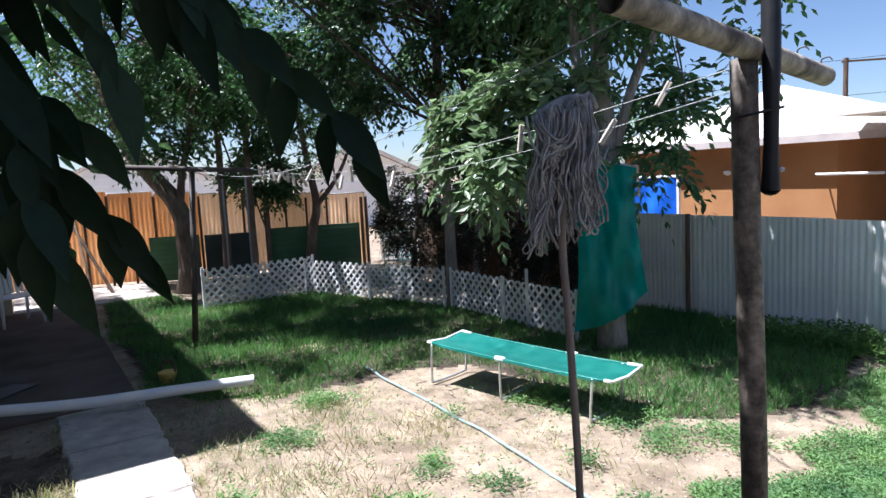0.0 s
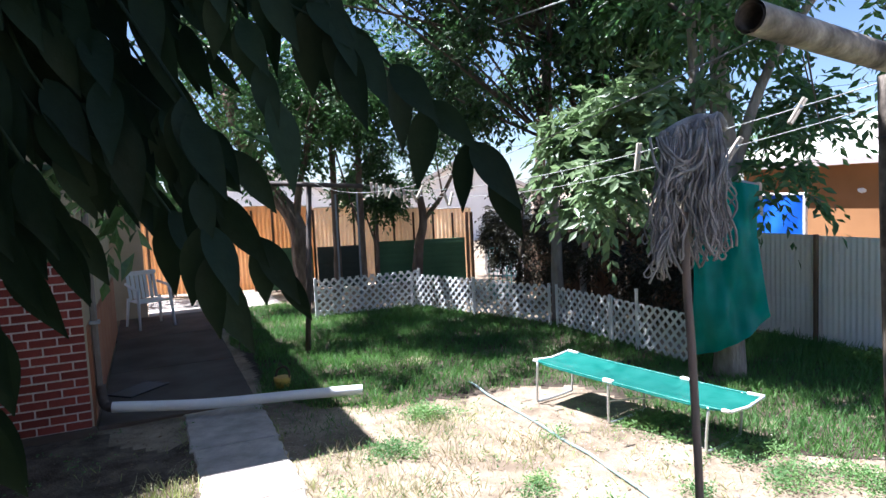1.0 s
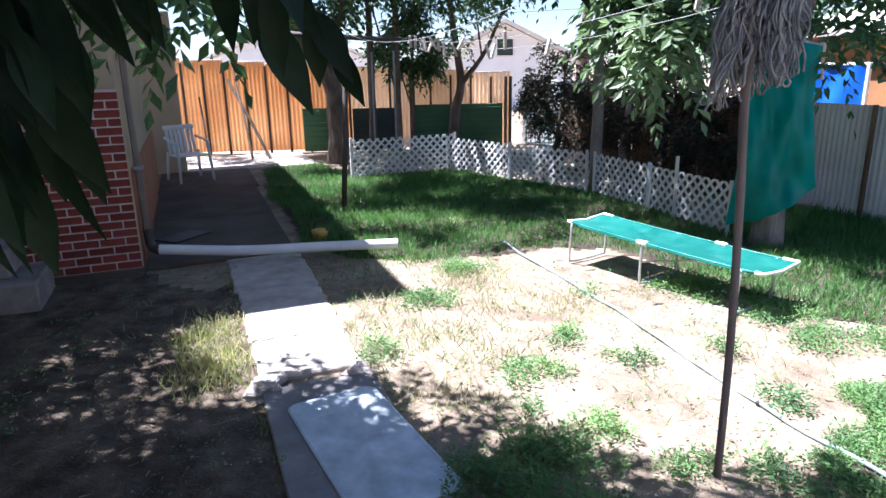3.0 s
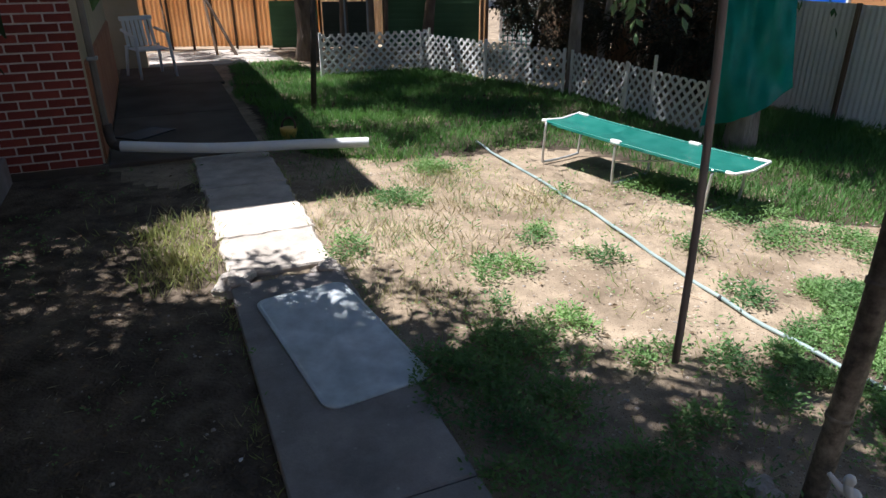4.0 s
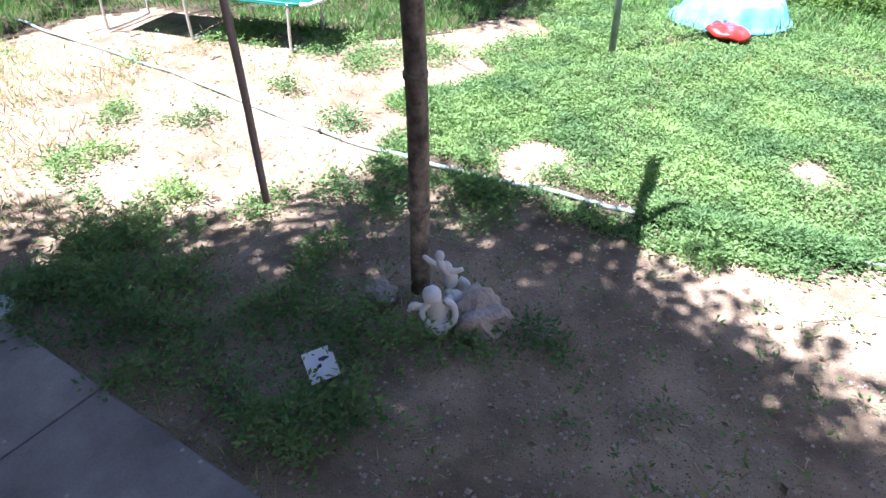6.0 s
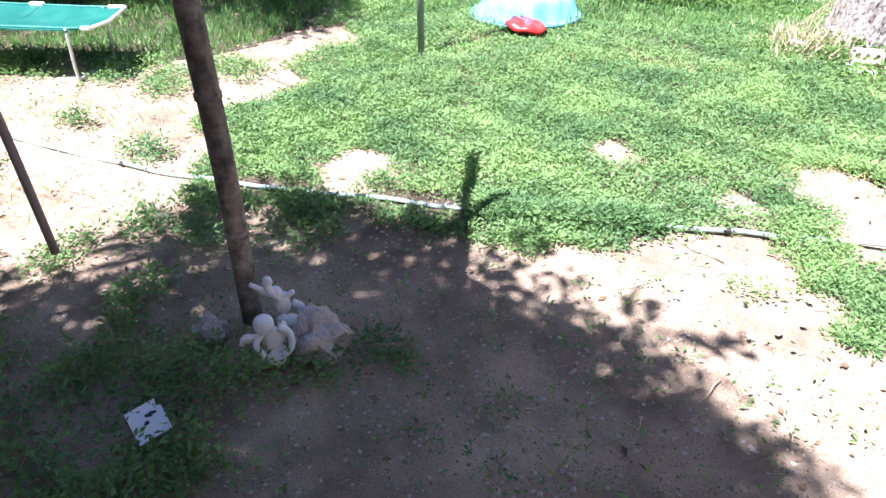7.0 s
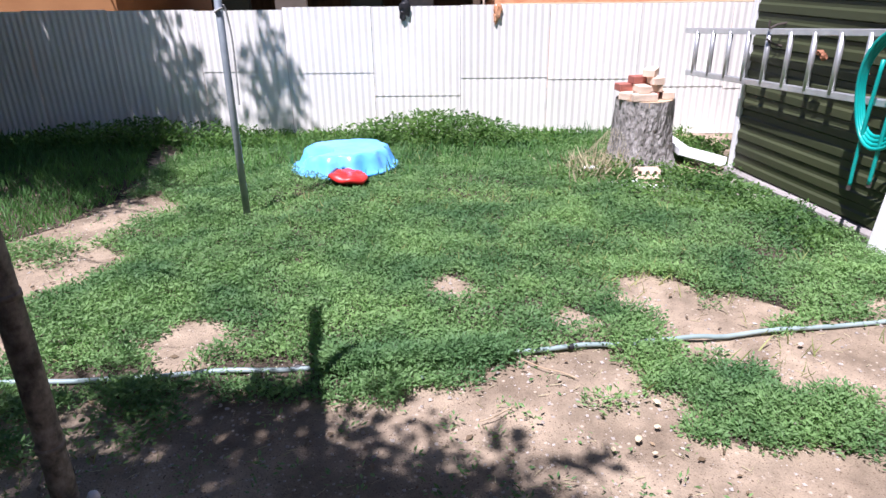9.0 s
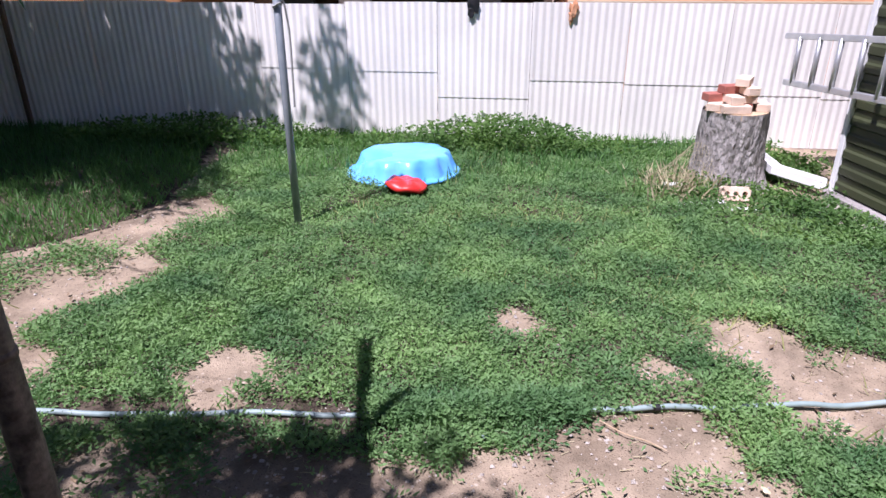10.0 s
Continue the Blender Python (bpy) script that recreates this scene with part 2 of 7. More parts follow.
GRASS = material("grass_blade", (0.05, 0.125, 0.034), (0.095, 0.195, 0.05), 0.9, 0.6, 0.0, spread=0.45, sheer=0.35)
DRY = material("dry_grass", (0.33, 0.285, 0.165), (0.45, 0.40, 0.26), 2, 0.8, 0.0, spread=0.35, sheer=0.2)
LEAF = material("ash_leaf", (0.038, 0.088, 0.031), (0.072, 0.138, 0.048), 0.8, 0.42, 0.0, spread=0.6, sheer=0.33, spec=0.5)
# leaf of the close fronds, darkened in colour to look shaded
LEAF_NEAR_SHADED = material("near_leaf_shaded", (0.012, 0.026, 0.013), (0.022, 0.042, 0.020), 7, 0.6, 0.15, fine=70, spread=0.3, sheer=0.1, spec=0.2)
# ash leaf again, with sunlight put into a paler colour
LEAF_SUNLIT = material("sunlit_ash_leaf", (0.13, 0.20, 0.09), (0.22, 0.30, 0.15), 1.5, 0.36, 0.0, spread=0.45, sheer=0.4, spec=0.6)
LEAF_DARK = material("plum_leaf", (0.030, 0.028, 0.018), (0.055, 0.05, 0.028), 0.8, 0.5, 0.0, spread=0.4, sheer=0.2)
TRELLIS_TEAL = material("teal_trellis", (0.10, 0.30, 0.27), (0.14, 0.36, 0.33), 5, 0.6, 0.1, spread=0.1)
PINE_PIN = material("clothespin_wood", (0.40, 0.34, 0.27), (0.52, 0.46, 0.38), 30, 0.8, 0.1, spread=0.2)
CORD = material("cord", (0.30, 0.30, 0.29), (0.42, 0.42, 0.40), 30, 0.8, 0.1, spread=0.1)
NETTING = material("straw_netting", (0.36, 0.32, 0.20), (0.44, 0.40, 0.27), 10, 0.8, 0.4, fine=90, spread=0.25, sheer=0.4)

mottle(RUST, 24, 0.45, 1.55)
mottle(PALE_PIPE, 16, 0.55, 1.3)
mottle(MAT_WHITE, 7, 0.78, 1.15)
mottle(CONCRETE_OLD, 6, 0.8, 1.15)

# ---- mesh helpers ----
SHED = Matrix.Translation((5.76, 1.79, 0)) @ pose(0, 0, 0, 0, 0, 54.4)  # at the shed's corner; its wall runs along minus x, local y faces the yard
YARD = pose(0, 0, 0, 0, 0, 40.54)  # local x runs from the house to the fence, local y along the path


def yd(w, u, z=0.0):
    return YARD @ Vector((w, u, z))


def part(name, bm, mat, parent=None, label="", smooth=False, m=None):
    if parent is not None and "from_corner" in parent or m is SHED:
        bmesh.ops.scale(bm, vec=(-1, 1, 1), verts=bm.verts)
        bmesh.ops.reverse_faces(bm, faces=bm.faces)
    me = bpy.data.meshes.new(name)
    bm.to_mesh(me)
    bm.free()
    me.materials.append(mat)
    if smooth:
        for p in me.polygons:
            p.use_smooth = True
    ob = new(name, me)
    if m is not None:
        ob.matrix_world = m
    if parent is not None:
        ob.parent = parent
        ob.matrix_parent_inverse = Matrix()
    if label:
        ob["label"] = label
    return ob


def thing(name, m, label, category, group="", kind=""):
    ob = new(name)
    ob.matrix_world = m
    ob.empty_display_size = 0.1
    return tagged(ob, label, category, group, kind)


def share(name, me, parent, m):
    ob = new(name, me)
    ob.parent = parent
    ob.matrix_basis = m
    return ob


def box(bm, lo, hi, bevel=0.0, m=None):
    lo, hi = Vector(lo), Vector(hi)
    r = bmesh.ops.create_cube(bm, size=1.0, matrix=Matrix.LocRotScale((lo + hi) / 2, None, hi - lo))
    vs = r["verts"]
    if bevel:
        es = list({e for v in vs for e in v.link_edges})
        out = bmesh.ops.bevel(bm, geom=es, offset=bevel, segments=1, affect="EDGES")
        vs = out["verts"]
    if m is not None:
        bmesh.ops.transform(bm, matrix=m, verts=list(set(vs)))
    return vs


def sweep(bm, pts, radii, seg=8, cap=True):
    """A round rod through pts, with a radius for each."""
    pts = [Vector(p) for p in pts]
    if not hasattr(radii, "__len__"):
        radii = [radii] * len(pts)
    rings = []
    side = None
    for i, p in enumerate(pts):
        d = (pts[min(i + 1, len(pts) - 1)] - pts[max(i - 1, 0)]).normalized()
        if side is None:
            side = d.orthogonal().normalized()
        else:
            side = (side - d * side.dot(d)).normalized()
        up = d.cross(side)
        ring = []
        for k in range(seg):
            a = 2 * math.pi * k / seg
            ring.append(bm.verts.new(p + (side * math.cos(a) + up * math.sin(a)) * radii[i]))
        rings.append(ring)
    for a, b in zip(rings, rings[1:]):
        for k in range(seg):
            bm.faces.new((a[k], a[(k + 1) % seg], b[(k + 1) % seg], b[k]))
    if cap:
        bm.faces.new(rings[0][::-1])
        bm.faces.new(rings[-1])


def curve(pts, n=8):
    """Points on a smooth line through pts."""
    pts = [Vector(p) for p in pts]
    ext = [pts[0] * 2 - pts[1]] + pts + [pts[-1] * 2 - pts[-2]]
    out = []
    for i in range(1, len(ext) - 2):
        a, b, c, d = ext[i - 1:i + 3]
        for k in range(n):
            t = k / n
            out.append(0.5 * ((2 * b) + (c - a) * t + (2 * a - 5 * b + 4 * c - d) * t * t + (3 * b - a - 3 * c + d) * t ** 3))
    out.append(pts[-1])
    return out


def raw(name, verts, faces, mat, parent=None, smooth=False):
    me = bpy.data.meshes.new(name)
    me.from_pydata(verts, [], faces)
    me.update()
    me.materials.append(mat)
    if smooth:
        me.polygons.foreach_set("use_smooth", [True] * len(me.polygons))
    ob = new(name, me)
    if parent is not None:
        ob.parent = parent
    return ob


def lump(bm, centre, size, seed, rough=0.18, sub=2):
    r = bmesh.ops.create_icosphere(bm, subdivisions=sub, radius=1.0)
    for v in r["verts"]:
        k = 1 + rough * noise.noise(v.co * 1.6 + Vector((seed, 0, 0))) * 2
        v.co = Vector((v.co.x * size[0] * k, v.co.y * size[1] * k, v.co.z * size[2] * k)) + Vector(centre)


def inside(px, py, poly):
    """Which of the places lie in the polygon."""
    poly = np.array(poly)
    res = np.zeros(len(px), bool)
    j = len(poly) - 1
    for i in range(len(poly)):
        xi, yi, xj, yj = *poly[i], *poly[j]
        c = ((yi > py) != (yj > py)) & (px < (xj - xi) * (py - yi) / (yj - yi + 1e-12) + xi)
        res ^= c
        j = i
    return res


def wobble(x, y, f, seed):
    """A cheap smooth noise of the plan, about -1 to 1."""
    r = np.random.RandomState(seed)
    out = np.zeros_like(x)
    for k in range(6):
        a, b, ph = r.uniform(-1, 1), r.uniform(-1, 1), r.uniform(0, 6.28)
        out += np.sin(f * (1 + 0.5 * k) * (a * x + b * y) * 1.6 + ph) / (1 + 0.35 * k)
    return out / 2.6


# ---- ground ----
def ground_height(x, y):
    near = np.exp(-((x / 14) ** 2 + ((y - 6) / 14) ** 2))
    return (0.012 * wobble(x, y, 2.2, 3) + 0.006 * wobble(x, y, 9.0, 4)) * near - 0.006


def build_ground():
    far = np.array([15.0, 20, 30, 60, 140, 400, 1500])
    gx = np.concatenate([-far[::-1] - 3, np.arange(-15, 13, 0.11), far])
    gy = np.concatenate([-far[::-1], np.arange(-4, 19, 0.11), far + 6])
    X, Y = np.meshgrid(gx, gy)
    Z = ground_height(X.ravel(), Y.ravel())
    v = np.stack([X.ravel(), Y.ravel(), Z], 1)
    nx, ny = len(gx), len(gy)
    idx = np.arange(nx * ny).reshape(ny, nx)
    f = np.stack([idx[:-1, :-1], idx[:-1, 1:], idx[1:, 1:], idx[1:, :-1]], -1).reshape(-1, 4)
    ob = raw("ground", v.tolist(), f.tolist(), DIRT, smooth=True)
    tagged(ob, "bare tan dirt yard, dusty and pebbly", "ground", kind="structure")


build_ground()


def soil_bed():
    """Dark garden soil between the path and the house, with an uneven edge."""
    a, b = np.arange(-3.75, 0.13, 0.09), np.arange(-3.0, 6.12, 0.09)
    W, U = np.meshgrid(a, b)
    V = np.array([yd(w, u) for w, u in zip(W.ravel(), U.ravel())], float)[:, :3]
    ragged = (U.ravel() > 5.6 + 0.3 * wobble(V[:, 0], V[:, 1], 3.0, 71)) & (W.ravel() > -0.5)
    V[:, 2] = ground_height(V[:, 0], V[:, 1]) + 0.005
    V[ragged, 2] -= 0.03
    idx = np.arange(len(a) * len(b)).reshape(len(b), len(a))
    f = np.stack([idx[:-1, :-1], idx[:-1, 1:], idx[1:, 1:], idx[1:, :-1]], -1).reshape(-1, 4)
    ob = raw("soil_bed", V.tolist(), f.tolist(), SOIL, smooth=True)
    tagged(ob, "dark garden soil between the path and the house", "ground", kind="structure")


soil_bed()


# walls added out of view, to keep sky light off the shaded ground
def sky_blocking_wall(name, lo, hi):
    bm = bmesh.new()
    box(bm, lo, hi)
    tagged(part(name, bm, STUCCO, m=YARD), "plain tan stucco wall added out of view to block sky light", "wall", kind="structure")


sky_blocking_wall("wall_south", (-4.0, -3.4, 0), (1.6, -3.2, 3.0))
sky_blocking_wall("wall_west", (-4.0, -3.196, 0), (-3.8, 6.1, 3.0))


# ---- path of concrete slabs ----
def slab(parent, w0, w1, u0, u1, mat, top=0.03, worn=0.0):
    bm = bmesh.new()
    if not worn:
        box(bm, (w0, u0, -0.08), (w1, u1, top), 0.007)
    else:
        rnd = random.Random(int(u0 * 100))
        corners = ((w0, u0), (w1, u0), (w1, u1), (w0, u1))
        rim = []
        for (a0, b0), (a1, b1) in zip(corners, corners[1:] + corners[:1]):
            n = max(4, int(math.hypot(a1 - a0, b1 - b0) / 0.07))
            for i in range(n):
                k = i / n
                rim.append((a0 + (a1 - a0) * k + rnd.uniform(-worn, worn), b0 + (b1 - b0) * k + rnd.uniform(-worn, worn)))
        low = [bm.verts.new((x, y, -0.08)) for x, y in rim]
        mid = [bm.verts.new((x, y, top - 0.012)) for x, y in rim]
        cw, cu = (w0 + w1) / 2, (u0 + u1) / 2
        high = [bm.verts.new((x + 0.012 * (1 if x < cw else -1), y + 0.008 * (1 if y < cu else -1), top)) for x, y in rim]
        for p, q in ((low, mid), (mid, high)):
            for i in range(len(rim)):
                j = (i + 1) % len(rim)
                bm.faces.new((p[i], p[j], q[j], q[i]))
        bm.faces.new(high)
        bmesh.ops.recalc_face_normals(bm, faces=bm.faces)
    part("slab", bm, mat, parent)


path = thing("path", YARD, "cracked grey concrete garden path of slabs", "path", kind="structure")
for w0, w1, u0, u1, mt in ((0.11, 0.75, -2.6, -0.508, CONCRETE), (0.11, 0.75, -0.5, 1.5, CONCRETE), (0.11, 0.75, 1.507, 3.36, CONCRETE),
                           (0.12, 0.74, 3.5, 4.09, CONCRETE_OLD), (0.12, 0.76, 4.105, 5.2, CONCRETE_OLD), (0.10, 0.78, 5.215, 6.2, CONCRETE_OLD),
                           # the slabs along the house wall have their shade in the colour
                           (-0.60, 0.76, 6.215, 8.2, CONCRETE_SHADED), (-0.60, 0.77, 8.212, 10.3, CONCRETE_SHADED), (-0.62, 0.83, 10.312, 12.2, CONCRETE_SHADED),
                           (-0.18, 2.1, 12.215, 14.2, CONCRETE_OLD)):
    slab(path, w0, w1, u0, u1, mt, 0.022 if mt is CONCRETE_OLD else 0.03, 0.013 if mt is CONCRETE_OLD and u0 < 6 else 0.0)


# ---- the house at the path ----
def build_house():
    h = thing("house", YARD, "two-storey house corner of tan stucco over red brick", "house")
    bm = bmesh.new()
    box(bm, (-6.0, 6.16, 0), (-0.63, 6.36, 5.0))
    part("front_wall", bm, STUCCO, h)
    bm = bmesh.new()
    box(bm, (-0.83, 6.364, 0.9), (-0.63, 10.9, 5.0))
    part("side_wall", bm, STUCCO, h)
    bm = bmesh.new()
    box(bm, (-0.83, 6.364, 0.0), (-0.622, 10.9, 0.896))
    for k in range(9):
        box(bm, (-0.623, 6.40 + k * 0.5, 0.04), (-0.61, 6.88 + k * 0.5, 0.88), 0.004)
    part("wainscot", bm, BROWN_PAINT, h, "brown painted board wainscot")
    bm = bmesh.new()
    box(bm, (-2.2, 10.904, 0), (-0.70, 11.05, 2.6))
    part("back_wall", bm, STUCCO, h)
    bm = bmesh.new()
    box(bm, (-2.4, 12.3, 0), (-0.19, 12.45, 2.7))
    part("annex_wall", bm, STUCCO, h)
    bm = bmesh.new()
    box(bm, (-6.2, 5.93, 5.0), (-0.602, 13.9, 5.14))
    box(bm, (-0.60, 5.93, 4.9), (-0.57, 13.9, 5.16))
    part("roof", bm, BROWN_PAINT, h)
    # mortar backing and footing
    bm = bmesh.new()
    box(bm, (-3.4, 6.113, 0.06), (-0.632, 6.158, 1.62))
    part("mortar_bed", bm, MORTAR, h)
    bm = bmesh.new()
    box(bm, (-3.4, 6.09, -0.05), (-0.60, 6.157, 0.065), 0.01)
    part("footing", bm, CONCRETE_SHADED, h)
    return h


house = build_house()


def downspout():
    d = thing("downspout", YARD, "grey downspout with a long white drain pipe lying across the path", "downspout")
    bm = bmesh.new()
    box(bm, (-0.60, 6.42, 0.30), (-0.545, 6.475, 4.9), 0.012)
    part("spout", bm, SPOUT_GREY, d)
    for z in (0.9, 2.1, 3.4):
        bm = bmesh.new()
        box(bm, (-0.612, 6.405, z), (-0.524, 6.505, z + 0.03), 0.004)
        part("strap", bm, GREY_STEEL, d)
    inv = YARD.inverted()
    a, b = inv @ Vector((-4.40, 4.42, 0.185)), inv @ Vector((-2.46, 5.41, 0.125))
    bm = bmesh.new()
    sweep(bm, curve([(-0.565, 6.455, 0.34), (-0.56, 6.44, 0.24), (-0.54, 6.36, 0.18), a + (a - b).normalized() * 0.02], 5), 0.042, 10)
    part("elbow", bm, DARK_PIPE, d, "dark rubber elbow", smooth=True)
    bm = bmesh.new()
    mid1, mid2 = a.lerp(b, 0.35) - Vector((0, 0, 0.03)), a.lerp(b, 0.7) - Vector((0, 0, 0.012))
    line = curve([a, mid1, mid2, b], 6)
    sweep(bm, line, 0.047, 16, cap=False)
    sweep(bm, line, 0.040, 16, cap=False)
    bmesh.ops.recalc_face_normals(bm, faces=bm.faces)
    part("drain_pipe", bm, WHITE_PVC, d, "long white plastic pipe, slightly sagging", smooth=True)
    return d


downspout()


def steps():
    s = thing("concrete_steps", YARD, "pair of grey concrete steps beside the brick wall", "steps")
    bm = bmesh.new()
    box(bm, (-2.9, 5.45, -0.02), (-1.32, 6.08, 0.22), 0.015)
    part("lower_step", bm, CONCRETE, s)
    bm = bmesh.new()
    box(bm, (-2.9, 5.62, 0.222), (-1.52, 6.08, 0.46), 0.015)
    part("upper_step", bm, CONCRETE, s)


steps()


# ---- back fence ----
def wave_sheet(bm, length, z0, z1, period, amp, y=0.0, x0=0.0, thick=0.004):
    """A sheet with upright waves and a real thickness, standing on the local x axis."""
    n = max(4, int(length / period * 8))
    rows = []
    for face in (0, 1):
        lo, hi = [], []
        for i in range(n + 1):
            x = x0 + length * i / n
            yy = y + amp * math.sin(2 * math.pi * x / period) + (thick if face else 0)
            lo.append(bm.verts.new((x, yy, z0)))
            hi.append(bm.verts.new((x, yy, z1)))
        rows.append((lo, hi))
    for face, (lo, hi) in enumerate(rows):
        for i in range(n):
            q = (lo[i], lo[i + 1], hi[i + 1], hi[i])
            bm.faces.new(q if face == 0 else q[::-1])
    for i in range(n):
        bm.faces.new((rows[0][1][i], rows[0][1][i + 1], rows[1][1][i + 1], rows[1][1][i]))
        bm.faces.new((rows[0][0][i + 1], rows[0][0][i], rows[1][0][i], rows[1][0][i + 1]))


def back_fence():
    a, b = Vector((-10.6, 11.0, 0)), Vector((-3.45, 13.95, 0))
    d = b - a
    m = Matrix.Translation(a) @ Matrix.Rotation(math.atan2(d.y, d.x), 4, "Z")
    L = d.length
    f = thing("back_fence", m, "tall orange corrugated fence with dark posts and green lower panels", "fence")
    n = 9
    for i in range(n):
        bm = bmesh.new()
        w = L / n
        top = 1.98 - 0.05 * i
        wave_sheet(bm, w - 0.01, 0.05, top, 0.085, 0.012, x0=i * w)
        part("panel", bm, CORR_ORANGE if i < 5 else CORR_TAN, f, smooth=False)
        bm = bmesh.new()
        box(bm, (i * w + 0.01, -0.02, top), (i * w + w - 0.02, 0.03, top + 0.025), 0.005)
        part("cap_strip", bm, WHITE_PAINT, f)
        for k in (0.0, 0.5):
            bm = bmesh.new()
            box(bm, (i * w + k * w - 0.022, -0.075, -0.02), (i * w + k * w + 0.022, -0.03, top - 0.03 - 0.1 * k), 0.006)
            part("post", bm, DARK_WOOD, f)
    for x0, x1, z1, mt in ((3.3, 4.25, 0.92, GREEN_PANEL), (4.35, 5.35, 0.9, DARK_PANEL), (5.65, 7.55, 0.95, GREEN_PANEL)):
        bm = bmesh.new()
        box(bm, (x0, -0.13, 0.02), (x1, -0.09, z1), 0.006)
        lp = part("lower_panel", bm, mt, f, "ribbed green panel" if mt is GREEN_PANEL else "dark panel")
        k = 0
        while k * 0.11 + 0.1 < z1:
            bm = bmesh.new()
            box(bm, (x0 + 0.02, -0.142, 0.06 + k * 0.11), (x1 - 0.02, -0.128, 0.11 + k * 0.11), 0.003)
            part("rib", bm, mt, lp)
            k += 1
    for x in (7.62, 7.72):
        bm = bmesh.new()
        box(bm, (x - 0.03, -0.1, -0.02), (x + 0.03, -0.04, 1.5), 0.006)
        part("end_post", bm, BROWN_WOOD, f)


back_fence()


def white_wall():
    bm = bmesh.new()
    d = Vector((-1.2, 13.2, 0)) - Vector((-3.3, 14.4, 0))
    m = Matrix.Translation((-3.3, 14.4, 0)) @ Matrix.Rotation(math.atan2(d.y, d.x), 4, "Z")
    for k in range(8):
        box(bm, (0.02, -0.01, 0.05 + 0.17 * k), (d.length, 0.05, 0.215 + 0.17 * k), 0.008)
    ob = part("board_wall", bm, WHITE_PAINT, m=m)
    tagged(ob, "sunlit white boarded wall behind the bushes", "wall", kind="structure")


white_wall()


def leaning_pole(name, a, b, r, mat, label, cat):
    bm = bmesh.new()
    sweep(bm, [a, Vector(a).lerp(Vector(b), 0.5) + Vector((0.01, 0, 0.01)), b], r, 8)
    ob = part(name, bm, mat)
    tagged(ob, label, cat)


leaning_pole("leaning_pole", (-8.8, 11.68, 1.75), (-7.95, 10.9, -0.01), 0.025, BROWN_WOOD, "brown wooden pole leaning on the orange fence", "pole")
leaning_pole("leaning_board", (-8.9, 11.6, 1.55), (-7.55, 10.95, -0.01), 0.03, DARK_WOOD, "dark timber leaning on the orange fence", "timber")
leaning_pole("leaning_pole", (-9.5, 11.4, 1.2), (-9.0, 10.9, -0.01), 0.02, BROWN_WOOD, "short pole leaning on the orange fence", "pole")


def hoop_frame():
    bm = bmesh.new()
    sweep(bm, [(-5.3, 11.0, -0.01), (-5.32, 11.05, 2.0), (-4.95, 11.2, 2.02), (-4.93, 11.15, -0.01)], 0.018, 8)
    ob = part("pipe_frame", bm, GREY_STEEL)
    tagged(ob, "tall grey pipe frame standing behind the lattice", "frame")


hoop_frame()


# ---- fence on the far side of the yard ----
def tin_fence():
    m = YARD @ pose(6.95, -3.6, 0, 0, 0, 90)  # local x along the fence, local y towards the house
    f = thing("corrugated_fence", m, "white painted corrugated tin fence with overlapping sheets", "fence")
    rnd = random.Random(5)
    joints = (0.48, 0.5, 0.58, 0.6, 0.43, 0.66, 0.68, 0.55, 0.52, 0.6, 0.5)
    x = 0.0
    i = 0
    while x < 9.5:
        w = 0.86
        j = joints[i % len(joints)]
        top = 1.24 + rnd.uniform(-0.012, 0.012)
        bm = bmesh.new()
        wave_sheet(bm, w - 0.004, 0.0, j, 0.068, 0.0036, y=-0.0032, x0=x)
        part("lower_sheet", bm, CORRUGATED, f)
        bm = bmesh.new()
        wave_sheet(bm, w - 0.004, j - 0.03, top, 0.068, 0.0036, y=0.0012, x0=x)
        part("upper_sheet", bm, CORRUGATED, f)
        if i % 2 == 0:
            bm = bmesh.new()
            box(bm, (x - 0.04, -0.12, -0.05), (x + 0.04, -0.035, 1.2), 0.008)
            part("post", bm, GREY_WOOD, f)
        x += w
        i += 1
    bm = bmesh.new()
    box(bm, (8.55, 0.03, -0.02), (8.60, 0.07, 1.26), 0.006)
    part("front_post", bm, BROWN_WOOD, f)
    for z in (0.25, 1.05):
        bm = bmesh.new()
        box(bm, (0, -0.075, z), (9.5, -0.032, z + 0.08), 0.006)
        part("rail", bm, GREY_WOOD, f)


tin_fence()


def board_fence():
    f = thing("board_fence", YARD @ pose(6.85, 6.0, 0, 0, 0, 97), "dark brown board fence behind the tree", "fence")
    me = None
    rnd = random.Random(8)
    for i in range(30):
        if me is None:
            bm = bmesh.new()
            box(bm, (-0.07, -0.012, -0.02), (0.07, 0.012, 1.3), 0.004)
            ob = part("board", bm, BROWN_WOOD, f)
            me = ob.data
            ob.matrix_basis = pose(0.07, 0, 0)
        else:
            share("board", me, f, pose(0.07 + i * 0.15, rnd.uniform(-0.008, 0.008), rnd.uniform(-0.03, 0.0), 0, rnd.uniform(-0.6, 0.6), 0))


board_fence()


